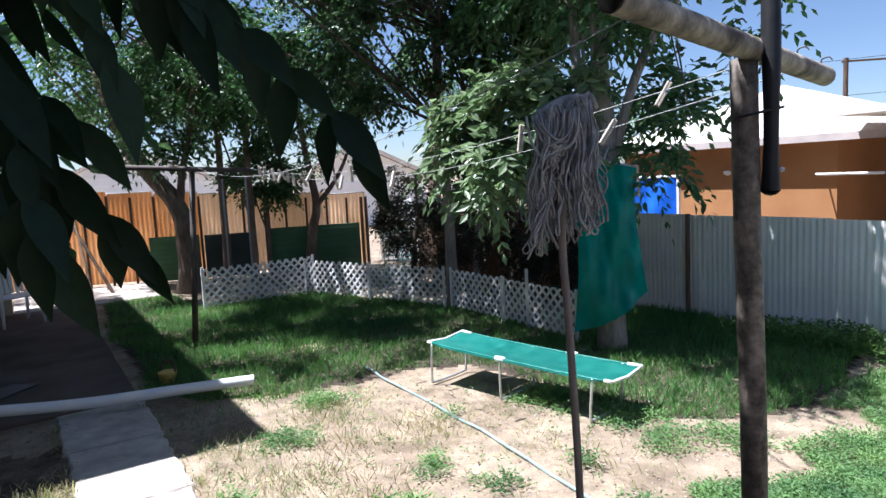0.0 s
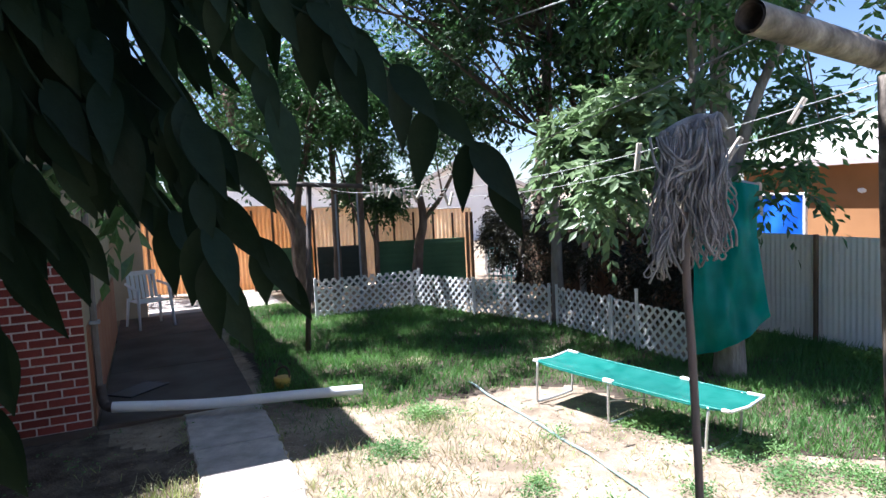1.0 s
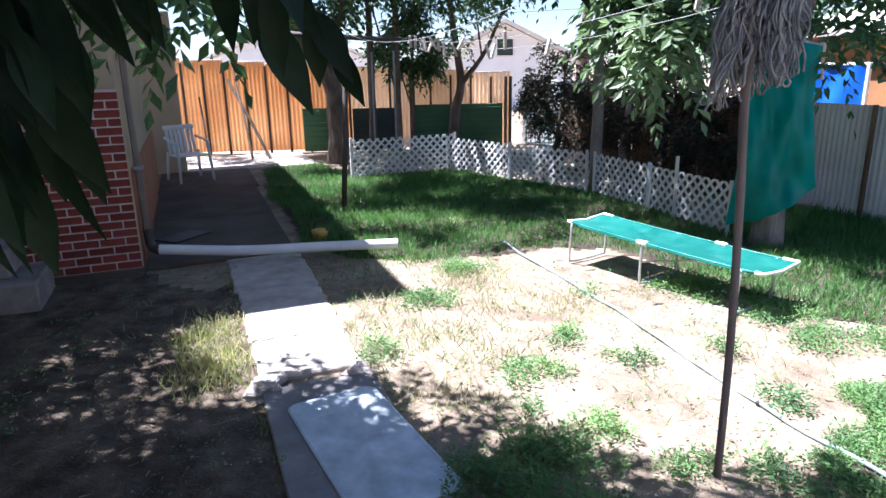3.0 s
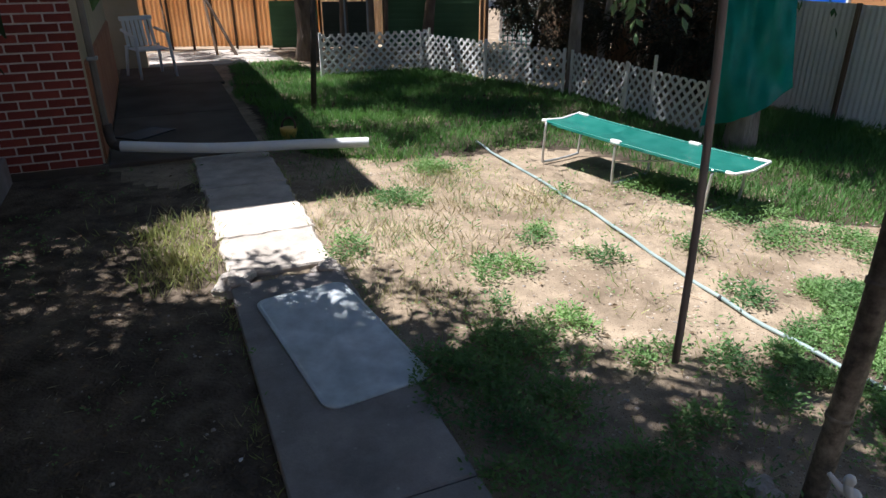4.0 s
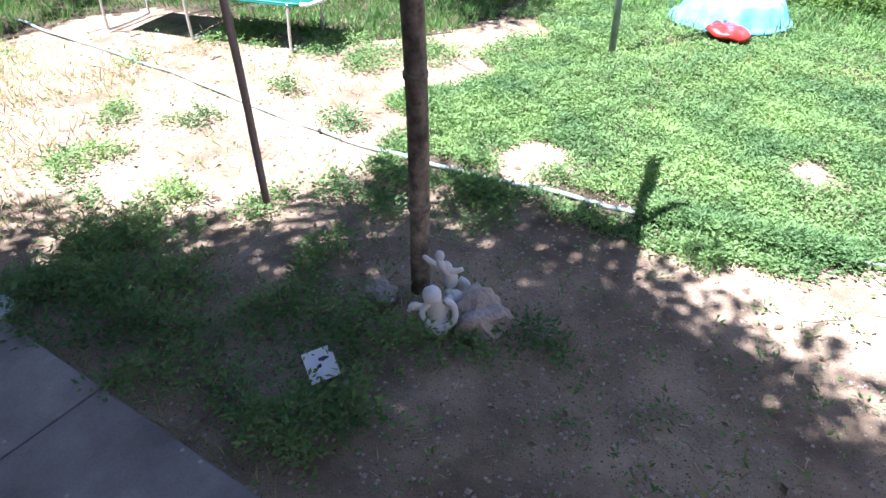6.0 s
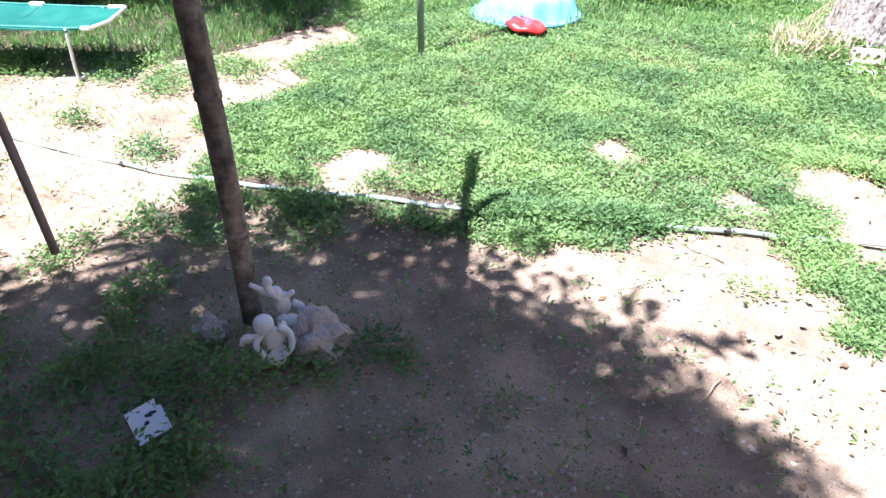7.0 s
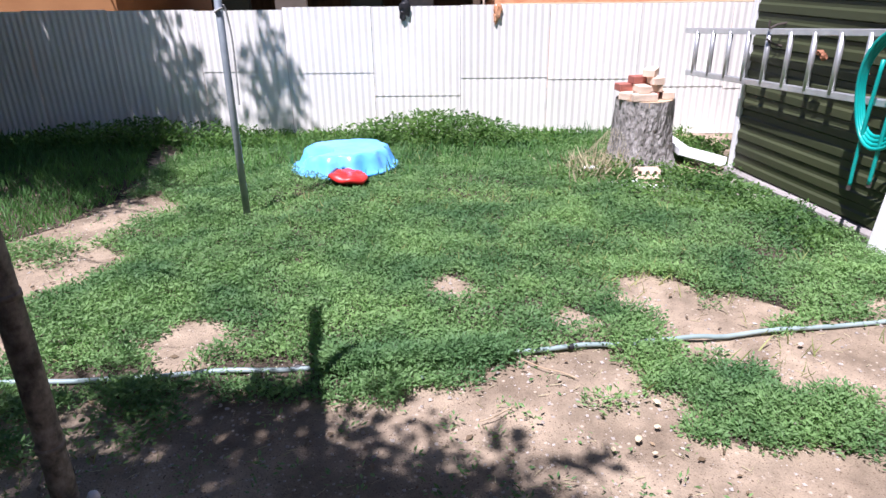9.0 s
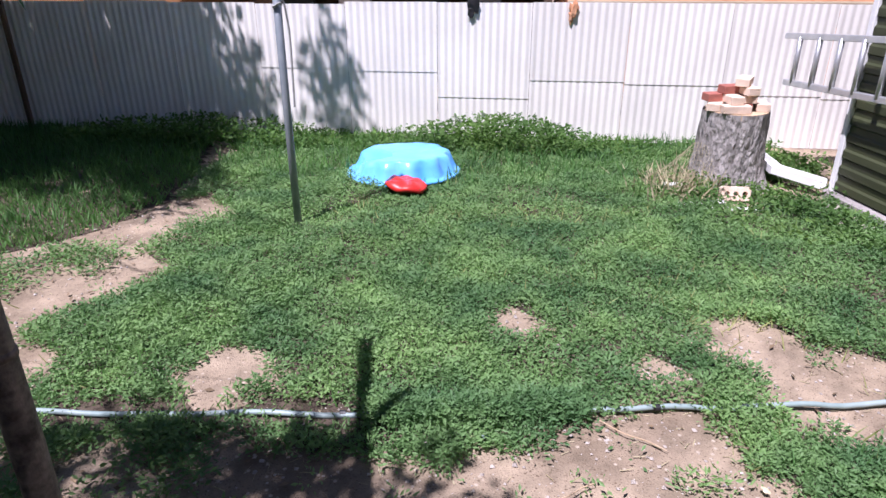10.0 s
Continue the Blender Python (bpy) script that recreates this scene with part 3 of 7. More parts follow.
# ---- lattice ----
def lattice(a, b, height, label):
    a, b = Vector(a), Vector(b)
    d = b - a
    L = d.length
    m = Matrix.Translation(a) @ Matrix.Rotation(math.atan2(d.y, d.x), 4, "Z")
    p = thing("lattice_panel", m, label, "lattice fence", "lattice panels")
    step, hw = 0.132, 0.0165
    cache = {}
    for sgn, y in ((1, 0.0), (-1, 0.0085)):
        k = -int(height / step) - 1
        while k * step < L:
            x0 = k * step
            s0, s1 = max(0.0, -x0), min(height, L - x0)
            if s1 - s0 > 0.06:
                key = (sgn, round(s0, 3), round(s1, 3))
                if key not in cache:
                    bm = bmesh.new()
                    q = hw * 1.414
                    pts = [(s0 - q, s0), (s0 + q, s0), (s1 + q, s1), (s1 - q, s1)]
                    vs = [[bm.verts.new((sx, yy, sz + 0.03)) for sx, sz in pts] for yy in (0.0, 0.008)]
                    bm.faces.new(vs[0])
                    bm.faces.new(vs[1][::-1])
                    for i in range(4):
                        bm.faces.new((vs[0][i], vs[1][i], vs[1][(i + 1) % 4], vs[0][(i + 1) % 4]))
                    bmesh.ops.recalc_face_normals(bm, faces=bm.faces)
                    me = bpy.data.meshes.new("slat")
                    bm.to_mesh(me)
                    bm.free()
                    me.materials.append(WHITE_PAINT)
                    cache[key] = me
                mm = pose(x0, y, 0) if sgn == 1 else Matrix.Translation((L - x0, y, 0)) @ Matrix.Diagonal((-1, 1, 1, 1))
                share("slat", cache[key], p, mm)
            k += 1
    for x in (0.0, L):
        bm = bmesh.new()
        box(bm, (x - 0.018, 0.02, -0.05), (x + 0.018, 0.05, height + 0.06), 0.004)
        part("stake", bm, WHITE_PAINT, p)
    return p


lattice((0.58, 7.05, 0), (-0.25, 8.08, 0), 0.52, "white lattice edging panel with diamond openings")
lattice((-0.27, 8.10, 0), (-1.02, 9.0, 0), 0.53, "white lattice edging panel with diamond openings beside a trunk")
lattice((-1.14, 9.06, 0), (-2.4, 9.78, 0), 0.54, "white lattice edging panel with diamond openings")
lattice((-2.42, 9.79, 0), (-3.68, 10.5, 0), 0.54, "white lattice edging panel with diamond openings")
lattice((-3.6, 10.56, 0), (-4.95, 9.32, 0), 0.60, "white lattice edging panel, taller, ending at the clothesline post")
bm = bmesh.new()
box(bm, (-0.02, -0.012, -0.03), (0.02, 0.012, 0.72), 0.004)
tagged(part("white_stake", bm, WHITE_PAINT, m=pose(0.02, 7.72, 0)), "white wooden stake behind the lattice", "stake")


def trellis():
    t = thing("garden_trellis", pose(-2.25, 11.35, 0, -12, 0, 10), "teal plastic trellis leaning in the bushes", "trellis")
    for i in range(8):
        bm = bmesh.new()
        box(bm, (-0.28 + i * 0.08, 0, -0.02), (-0.262 + i * 0.08, 0.01, 0.98), 0.003)
        part("upright", bm, TRELLIS_TEAL, t)
    for i in range(11):
        bm = bmesh.new()
        box(bm, (-0.29, 0.011, 0.06 + i * 0.085), (0.31, 0.02, 0.078 + i * 0.085), 0.003)
        part("crossbar", bm, TRELLIS_TEAL, t)


trellis()


# ---- neighbours ----
def orange_house():
    h = thing("neighbour_house", YARD, "low orange stucco house with a pale roof behind the tin fence", "house")
    bm = bmesh.new()
    box(bm, (10.03, 4.74, 0), (14.0, 8.7, 2.12))
    part("wall", bm, ORANGE_WALL, h)
    # hipped roof with a deep eave
    bm = bmesh.new()
    e0, e1, u0, u1 = 9.785, 14.7, 4.05, 9.3
    lo = [bm.verts.new(p) for p in ((e0, u0, 2.12), (e1, u0, 2.12), (e1, u1, 2.12), (e0, u1, 2.12))]
    mid = [bm.verts.new((v.co.x, v.co.y, 2.19)) for v in lo]
    r = [bm.verts.new((12.0, u0 + 2.6, 3.2)), bm.verts.new((12.0, u1 - 2.6, 3.2))]
    bm.faces.new(lo[::-1])
    for i in range(4):
        bm.faces.new((lo[i], lo[(i + 1) % 4], mid[(i + 1) % 4], mid[i]))
    bm.faces.new((mid[0], mid[1], r[0]))
    bm.faces.new((mid[1], mid[2], r[1], r[0]))
    bm.faces.new((mid[2], mid[3], r[1]))
    bm.faces.new((mid[3], mid[0], r[0], r[1]))
    part("roof", bm, ROOF_WHITE, h)
    bm = bmesh.new()
    box(bm, (9.76, 4.0, 2.09), (9.782, 9.3, 2.2))
    box(bm, (9.784, 4.0, 2.09), (14.7, 4.045, 2.2))
    part("fascia", bm, FASCIA, h)
    bm = bmesh.new()
    sweep(bm, [(9.75, 4.0, 1.62), (9.75, 4.9, 1.62)], 0.02, 8)
    sweep(bm, [(9.75, 4.9, 1.62), (10.12, 4.9, 1.62)], 0.012, 6)
    part("wall_pipe", bm, WHITE_PVC, h)
    bm = bmesh.new()
    lump(bm, (10.06, 6.5, 1.68), (0.06, 0.09, 0.05), 3)
    part("wall_lamp", bm, WHITE_PAINT, h, smooth=True)


orange_house()


def tarp():
    bm = bmesh.new()
    n, k = 16, 8
    grid = []
    for face in (0.0, 0.006):
        rows = []
        for i in range(n + 1):
            rows.append([bm.verts.new((9.5 + face + 0.03 * math.sin(i * 0.9 + j * 0.4), 7.08 + 1.6 * i / n, 0.9 + 0.74 * j / k)) for j in range(k + 1)])
        grid.append(rows)
        for i in range(n):
            for j in range(k):
                q = (rows[i][j], rows[i + 1][j], rows[i + 1][j + 1], rows[i][j + 1])
                bm.faces.new(q if face else q[::-1])
    t = thing("blue_tarp", YARD, "blue tarpaulin hung from a white rail behind the fence", "tarp")
    part("sheet", bm, BLUE_TARP, t, smooth=True)
    bm = bmesh.new()
    box(bm, (9.46, 7.03, -0.02), (9.52, 7.08, 1.68), 0.006)
    box(bm, (9.46, 8.68, -0.02), (9.52, 8.73, 1.68), 0.006)
    box(bm, (9.47, 7.03, 1.64), (9.51, 8.73, 1.68), 0.006)
    part("rail", bm, WHITE_PAINT, t)


tarp()


def brick_building():
    h = thing("brick_building", YARD, "orange brick building seen over the tin fence", "house")
    bm = bmesh.new()
    box(bm, (9.6, -9.0, 0), (13.5, -0.55, 3.0))
    part("wall", bm, ORANGE_BRICK, h)
    bm = bmesh.new()
    box(bm, (9.54, -8.6, 1.02), (9.596, -0.6, 1.12), 0.008)
    part("sill", bm, STUCCO, h)
    for u in (-6.6, -4.3, -2.0):
        bm = bmesh.new()
        box(bm, (9.56, u - 0.55, 1.25), (9.596, u + 0.55, 2.2), 0.006)
        part("window", bm, GLASS_DARK, h)
    bm = bmesh.new()
    box(bm, (9.2, -9.3, 3.0), (13.9, -0.3, 3.15))
    part("roof", bm, ROOF_WHITE, h)
    c = thing("carport", YARD, "dark open carport with grey panels behind the tin fence", "carport")
    bm = bmesh.new()
    box(bm, (9.2, -0.5, 2.4), (13.5, 4.4, 2.5))
    part("roof", bm, ROOF_WHITE, c)
    bm = bmesh.new()
    box(bm, (12.8, -0.5, 0), (13.0, 4.4, 2.4))
    part("back_wall", bm, DARK_WOOD, c)
    for u, mt in ((0.3, GREY_STEEL), (1.1, DARK_PANEL), (2.3, WHITE_PAINT), (3.2, DARK_PANEL)):
        bm = bmesh.new()
        box(bm, (11.2, u, 0.0), (11.3, u + 0.5, 1.9), 0.01)
        part("stored_panel", bm, mt, c)
    for u in (-0.4,):
        bm = bmesh.new()
        box(bm, (9.3, u, -0.02), (9.4, u + 0.1, 2.4), 0.008)
        part("post", bm, DARK_WOOD, c)


brick_building()


def hung_cloth(w, u, z0, mat, label, size=0.05):
    bm = bmesh.new()
    lump(bm, (0, 0, 0), (0.018, size, 0.07), u, 0.4)
    lump(bm, (0.0, size * 0.6, -0.07), (0.016, size * 0.6, 0.05), u + 3, 0.4)
    ob = part("hung_rag", bm, mat, m=YARD @ pose(w, u, z0))
    tagged(ob, label, "rag")


hung_cloth(6.93, 0.36, 1.235, BLACK, "black rag hung over the top of the tin fence")
hung_cloth(6.93, -0.52, 1.2, ORANGE_BRICK, "orange rag hung over the top of the tin fence", 0.035)


def gable_house(name, centre, width, depth, eave, peak, yaw, label, slot=None):
    h = thing(name, Matrix.Translation(centre) @ pose(0, 0, 0, 0, 0, yaw), label, "house")
    bm = bmesh.new()
    w = width / 2
    prof = [(-w, 0), (w, 0), (w, eave), (0, peak), (-w, eave)]
    f = [bm.verts.new((x, 0, z)) for x, z in prof]
    b = [bm.verts.new((x, depth, z)) for x, z in prof]
    bm.faces.new(f)
    bm.faces.new(b[::-1])
    for i in range(5):
        bm.faces.new((f[i], b[i], b[(i + 1) % 5], f[(i + 1) % 5]))
    bmesh.ops.recalc_face_normals(bm, faces=bm.faces)
    part("wall", bm, HOUSE_WHITE, h)
    bm = bmesh.new()
    s = (peak - eave) / w
    for sg in (1, -1):
        o = w + 0.5
        q = [(0, peak + 0.03), (sg * o, peak - s * o + 0.03), (sg * o, peak - s * o + 0.18), (0, peak + 0.18)]
        vf = [bm.verts.new((x, -0.5, z)) for x, z in q]
        vb = [bm.verts.new((x, depth + 0.5, z)) for x, z in q]
        bm.faces.new(vf)
        bm.faces.new(vb[::-1])
        for i in range(4):
            bm.faces.new((vf[i], vb[i], vb[(i + 1) % 4], vf[(i + 1) % 4]))
    bmesh.ops.recalc_face_normals(bm, faces=bm.faces)
    part("roof", bm, ROOF_WHITE, h)
    x0, x1, z0, z1 = slot or (-0.3, 0.3, eave + 0.15, eave + 0.75)
    bm = bmesh.new()
    box(bm, (x0, -0.04, z0), (x1, 0.01, z1), 0.01)
    part("vent", bm, DARK_PANEL, h)
    bm = bmesh.new()
    for a0, a1, b0, b1 in ((x0 - 0.08, x0, z0, z1), (x1, x1 + 0.08, z0, z1), (x0 - 0.08, x1 + 0.08, z1, z1 + 0.08), (x0 - 0.08, x1 + 0.08, z0 - 0.06, z0)):
        box(bm, (a0, -0.06, b0), (a1, 0.012, b1), 0.004)
    part("vent_frame", bm, WHITE_PAINT, h)
    if slot:
        for k in range(11):
            bm = bmesh.new()
            z = eave + 0.02 + 0.17 * k
            half = (peak - z - 0.17) / (peak - eave) * w
            box(bm, (-half, -0.024, z), (half, -0.002, z + 0.155), 0.004)
            part("siding_board", bm, HOUSE_WHITE, h)


gable_house("gabled_house", (-20.3, 32.1, 0), 9.0, 9, 2.05, 3.95, 32, "white gabled house with lapped siding behind the orange fence", (-0.45, 1.4, 2.9, 3.08))
gable_house("gabled_house", (-6.5, 25.5, 0), 5.2, 7, 1.9, 3.2, 14, "small white gabled house with a roof vent")


def power_pole():
    p = thing("power_pole", pose(12.2, 27.1, 0), "wooden power pole with a crossarm and wires", "power pole")
    bm = bmesh.new()
    sweep(bm, [(0, 0, -0.3), (0, 0, 5.5)], [0.11, 0.085], 10)
    part("pole", bm, DARK_WOOD, p)
    bm = bmesh.new()
    box(bm, (-0.15, -0.05, 5.34), (2.2, 0.05, 5.41), 0.01)
    part("crossarm", bm, DARK_WOOD, p)
    bm = bmesh.new()
    sweep(bm, [(-24, 6, 5.0), (-12, 3, 5.1), (0, 0, 5.44), (20, -8, 5.5)], 0.011, 4)
    sweep(bm, [(-24, 6, 4.1), (-12, 3, 4.0), (0, 0, 4.1), (20, -8, 4.2)], 0.011, 4)
    part("wire", bm, BLACK, p)


power_pole()


def overhead_cable(a, b, label):
    a, b = Vector(a), Vector(b)
    a, b = a + (a - b) * 1.2, b + (b - a) * 0.25
    bm = bmesh.new()
    sweep(bm, [a.lerp(b, k / 12) - Vector((0, 0, 0.12 * math.sin(math.pi * k / 12))) for k in range(13)], 0.009, 6)
    tagged(part("overhead_cable", bm, CORD), label, "cable")


overhead_cable((-3.28, 11.08, 4.67), (0.56, 4.57, 3.45), "pale overhead cable through the trees")
overhead_cable((-2.98, 10.87, 5.65), (-0.3, 4.51, 3.69), "pale overhead cable above the first one")


# ---- clothesline ----
BAR = (Vector((0.25, 1.30, 2.232)), Vector((1.09, 2.33, 2.16)))  # the near crossbar, from its open end to the far one


def near_post():
    p = thing("clothesline_post", pose(0, 0, 0), "rusty pipe clothesline post with a crossbar", "clothesline post")
    bm = bmesh.new()
    sweep(bm, curve([(0.700, 1.86, -0.05), (0.712, 1.858, 0.6), (0.708, 1.86, 1.1), (0.690, 1.862, 1.7), (0.680, 1.866, 2.17)], 5), 0.037, 16)
    part("upright", bm, RUST, p, smooth=True)
    for z, x in ((0.84, 0.711), (0.36, 0.708)):
        bm = bmesh.new()
        sweep(bm, [(x, 1.859, z), (x, 1.86, z + 0.018)], 0.041, 16)
        part("ring", bm, RUST, p, smooth=True)
    bm = bmesh.new()
    line = [BAR[0], BAR[0].lerp(BAR[1], 0.5), BAR[1]]
    sweep(bm, line, 0.033, 16, cap=False)
    sweep(bm, line, 0.027, 16, cap=False)
    bmesh.ops.recalc_face_normals(bm, faces=bm.faces)
    part("crossbar", bm, PALE_PIPE, p, "pale weathered pipe with dark rust patches", smooth=True)
    for k in (0.44, 0.8, 0.97):
        c = BAR[0].lerp(BAR[1], k)
        bm = bmesh.new()
        sweep(bm, curve([c + Vector((0, 0, 0.03)), c + Vector((0.0, 0.0, 0.05)), c + Vector((0.018, -0.012, 0.056)), c + Vector((0.026, -0.02, 0.044))], 3), 0.0024, 6)
        part("hook", bm, DARK_PIPE, p)
    return p


near_post()


def black_sleeve():
    s = thing("closed_umbrella", pose(0, 0, 0), "black folded umbrella strapped to the rusty post", "umbrella")
    bm = bmesh.new()
    line = curve([(0.745, 1.84, 1.80), (0.745, 1.84, 1.83), (0.742, 1.83, 2.1), (0.742, 1.845, 2.45), (0.742, 1.86, 2.74)], 5)
    sweep(bm, line, [0.012] + [0.023 + 0.003 * math.sin(i * 0.7) for i in range(len(line) - 2)] + [0.01], 10)
    part("canopy", bm, BLACK, s, smooth=True)
    bm = bmesh.new()
    lump(bm, (0.772, 1.832, 1.86), (0.008, 0.008, 0.008), 2, 0.1, 1)
    part("tip", bm, WHITE_PAINT, s)
    bm = bmesh.new()
    loop = [(0.715 + 0.066 * math.cos(q), 1.853 + 0.043 * math.sin(q), 2.02 + 0.012 * math.cos(q)) for q in np.linspace(0, 6.283, 25)]
    sweep(bm, loop, 0.004, 6)
    part("tie", bm, BLACK, s, smooth=True)


black_sleeve()


def far_post():
    p = thing("clothesline_post", pose(0, 0, 0), "thin dark clothesline post with a crossbar on the lawn", "clothesline post")
    bm = bmesh.new()
    sweep(bm, [(-3.92, 7.08, -0.05), (-3.86, 7.12, 1.0), (-3.81, 7.17, 2.08)], 0.034, 12)
    part("upright", bm, DARK_PIPE, p, smooth=True)
    bm = bmesh.new()
    sweep(bm, [(-4.42, 6.80, 2.15), (-3.2, 7.43, 2.055)], 0.03, 12)
    part("crossbar", bm, DARK_PIPE, p, smooth=True)


far_post()


def line_point(a, b, k, sag):
    return a.lerp(b, k) - Vector((0, 0, sag * 4 * k * (1 - k)))


def clotheslines():
    n0, n1 = BAR[0] + Vector((0, 0, 0.04)), BAR[1] + Vector((0, 0, 0.04))
    f0, f1 = Vector((-4.42, 6.80, 2.185)), Vector((-3.2, 7.43, 2.09))
    rnd = random.Random(2)
    ends = []
    for kn, kf, sag in ((0.74, 0.96, 0.20), (0.95, 1.0, 0.26), (0.16, 0.55, 0.24)):
        a, b = n0.lerp(n1, kn), f0.lerp(f1, kf)
        ends.append((a, b, sag))
        bm = bmesh.new()
        sweep(bm, [line_point(a, b, k / 24, sag) for k in range(25)], 0.0021, 5)
        tagged(part("clothesline", bm, CORD), "sagging clothesline cord strung between the two posts", "clothesline", "clotheslines")
    bm = bmesh.new()
    for s in (1, -1):
        box(bm, (-0.006, s * 0.004 - 0.004, -0.055), (0.006, s * 0.004 + 0.004, 0.03), 0.002)
    spring = bmesh.new()
    sweep(spring, [(-0.009, 0, 0.0), (0.009, 0, 0.0)], 0.005, 6)
    pin = thing("clothespin", pose(0, 0, 0), "weathered wooden clothespin clipped on the line", "clothespin", "clothespins")
    part("peg_body", bm, PINE_PIN, pin)
    part("spring", spring, GREY_STEEL, pin)
    first = True
    for li, ks in ((0, (0.07, 0.13, 0.17, 0.2, 0.52, 0.66, 0.76, 0.79, 0.83, 0.88, 0.91)), (1, (0.14, 0.46, 0.6, 0.62, 0.74, 0.78, 0.84, 0.88, 0.95))):
        a, b, sag = ends[li]
        for k in ks:
            q = line_point(a, b, k, sag)
            m = Matrix.Translation(q) @ Matrix.Scale(1.25, 4) @ pose(0, 0, 0, rnd.uniform(-35, 35), rnd.uniform(-15, 15), 130 + rnd.uniform(-40, 40))
            if first:
                pin.matrix_basis = m
                first = False
            else:
                copy_thing(pin, m)


clotheslines()


def steel_pole():
    p = thing("steel_pole", pose(2.62, 3.97, 0), "grey galvanised steel pole with a rope tied to it", "pole")
    bm = bmesh.new()
    sweep(bm, [(0, 0, -0.05), (0.0, 0.0, 0.78), (0.01, 0, 2.2)], 0.024, 14)
    part("tube", bm, GREY_STEEL, p, smooth=True)
    bm = bmesh.new()
    sweep(bm, curve([(0.02, -0.03, 1.40), (0.035, -0.03, 1.36), (0.05, -0.03, 1.2), (0.045, -0.028, 0.95), (0.04, -0.026, 0.78)], 5), 0.006, 6)
    sweep(bm, curve([(-0.03, -0.01, 1.36), (0.0, -0.032, 1.38), (0.03, 0.0, 1.37), (0.0, 0.03, 1.37), (-0.03, -0.01, 1.36)], 4), 0.007, 6)
    part("rope", bm, CORD, p)


steel_pole()


# ---- mop hung head up on the line, its handle free of the ground ----
def mop():
    p = thing("string_mop", pose(0.19, 1.852, 0), "grey string mop hung head up from the clothesline", "mop")
    bm = bmesh.new()
    sweep(bm, curve([(0.008, -0.002, 0.482), (0.004, 0, 0.95), (-0.012, 0, 1.4), (-0.026, 0, 1.70), (-0.01, 0, 2.03)], 5), 0.0122, 12)
    part("handle", bm, GREY_WOOD, p, smooth=True)
    bm = bmesh.new()
    sweep(bm, [(-0.062, -0.015, 2.03), (0.062, 0.0, 2.075)], 0.010, 8)
    box(bm, (-0.03, -0.015, 1.83), (-0.006, 0.015, 2.045), 0.005)
    part("clamp", bm, GREY_STEEL, p)
    bm = bmesh.new()
    rnd = random.Random(11)
    a, b = Vector((-0.080, -0.008, 2.038)), Vector((0.066, 0.008, 2.078))
    for i in range(230):
        k = rnd.random()
        top = a.lerp(b, k)
        side = rnd.choice((-1, 1))
        out = rnd.uniform(0.015, 0.055)
        spread = (k - 0.5) * 0.045 - 0.006 + rnd.uniform(-0.028, 0.028)
        ln = rnd.uniform(0.24, 0.41) * (1.03 - 0.15 * k)
        if side < 0 and abs(k - 0.42) < 0.12:  # parted in front of the handle
            ln *= 0.45
        pts = [top + Vector((rnd.uniform(-0.012, 0.012), -side * 0.015, 0.0)), top + Vector((0, side * 0.009, rnd.uniform(0.014, 0.026))),
               top + Vector((spread * 0.25, side * out, -0.045))]
        ph, amp = rnd.uniform(0, 6.28), rnd.uniform(0.005, 0.018)
        for j in range(1, 8):
            s = j / 7
            pts.append(top + Vector((spread * (0.25 + 0.75 * s) + amp * math.sin(ph + 10 * s) * (0.4 + s), side * (out + 0.015 * s) + amp * math.cos(ph + 8 * s), -0.045 - (ln - 0.045) * s)))
        if i % 4 == 0:  # ends curled into loops
            e = pts[-1]
            pts += [e + Vector((0.012 * math.cos(ph), 0.004, -0.012)), e + Vector((0.022 * math.cos(ph), 0.0, 0.002)), e + Vector((0.016 * math.cos(ph), -0.004, 0.02))]
        sweep(bm, curve(pts, 2), rnd.uniform(0.0024, 0.0040), 5)
    for i in range(7):  # loose loops of yarn over the clamp
        x, dz = rnd.uniform(-0.085, -0.01), rnd.uniform(-0.03, 0.04)
        sweep(bm, curve([(x - 0.036, -0.045, 2.045), (x - 0.024, -0.064, 1.98 + dz), (x + rnd.uniform(0.0, 0.036), -0.07, 1.935 + dz), (x + 0.058, -0.062, 1.965 + dz), (x + 0.072, -0.04, 2.06)], 4), rnd.uniform(0.003, 0.0042), 5)
    core = curve([a + Vector((-0.012, -0.004, 0.004)), a.lerp(b, 0.3) + Vector((0, 0, 0.016)), a.lerp(b, 0.7) + Vector((0, 0.003, 0.018)), b + Vector((0.004, 0, 0.004))], 5)
    sweep(bm, core, [0.010 + 0.014 * math.sin(math.pi * (i + 0.6) / (len(core) + 0.2)) for i in range(len(core))], 10)
    for i in range(60):  # yarn folded over the bar
        q = a.lerp(b, rnd.random())
        r0, ph = rnd.uniform(0.018, 0.033), rnd.uniform(-0.4, 0.4)
        ring = [q + Vector((0.036 * (t / 4.2 - 0.4) * (1 if i % 2 else -1) + 0.008 * math.sin(i), r0 * math.cos(t + ph), r0 * math.sin(t + ph) * 0.9)) for t in np.linspace(-0.6, 3.8, 9)]
        sweep(bm, ring, rnd.uniform(0.003, 0.0052), 5)
    tagged(part("yarn", bm, MOP_YARN, p, smooth=True), kind="stuff")


mop()


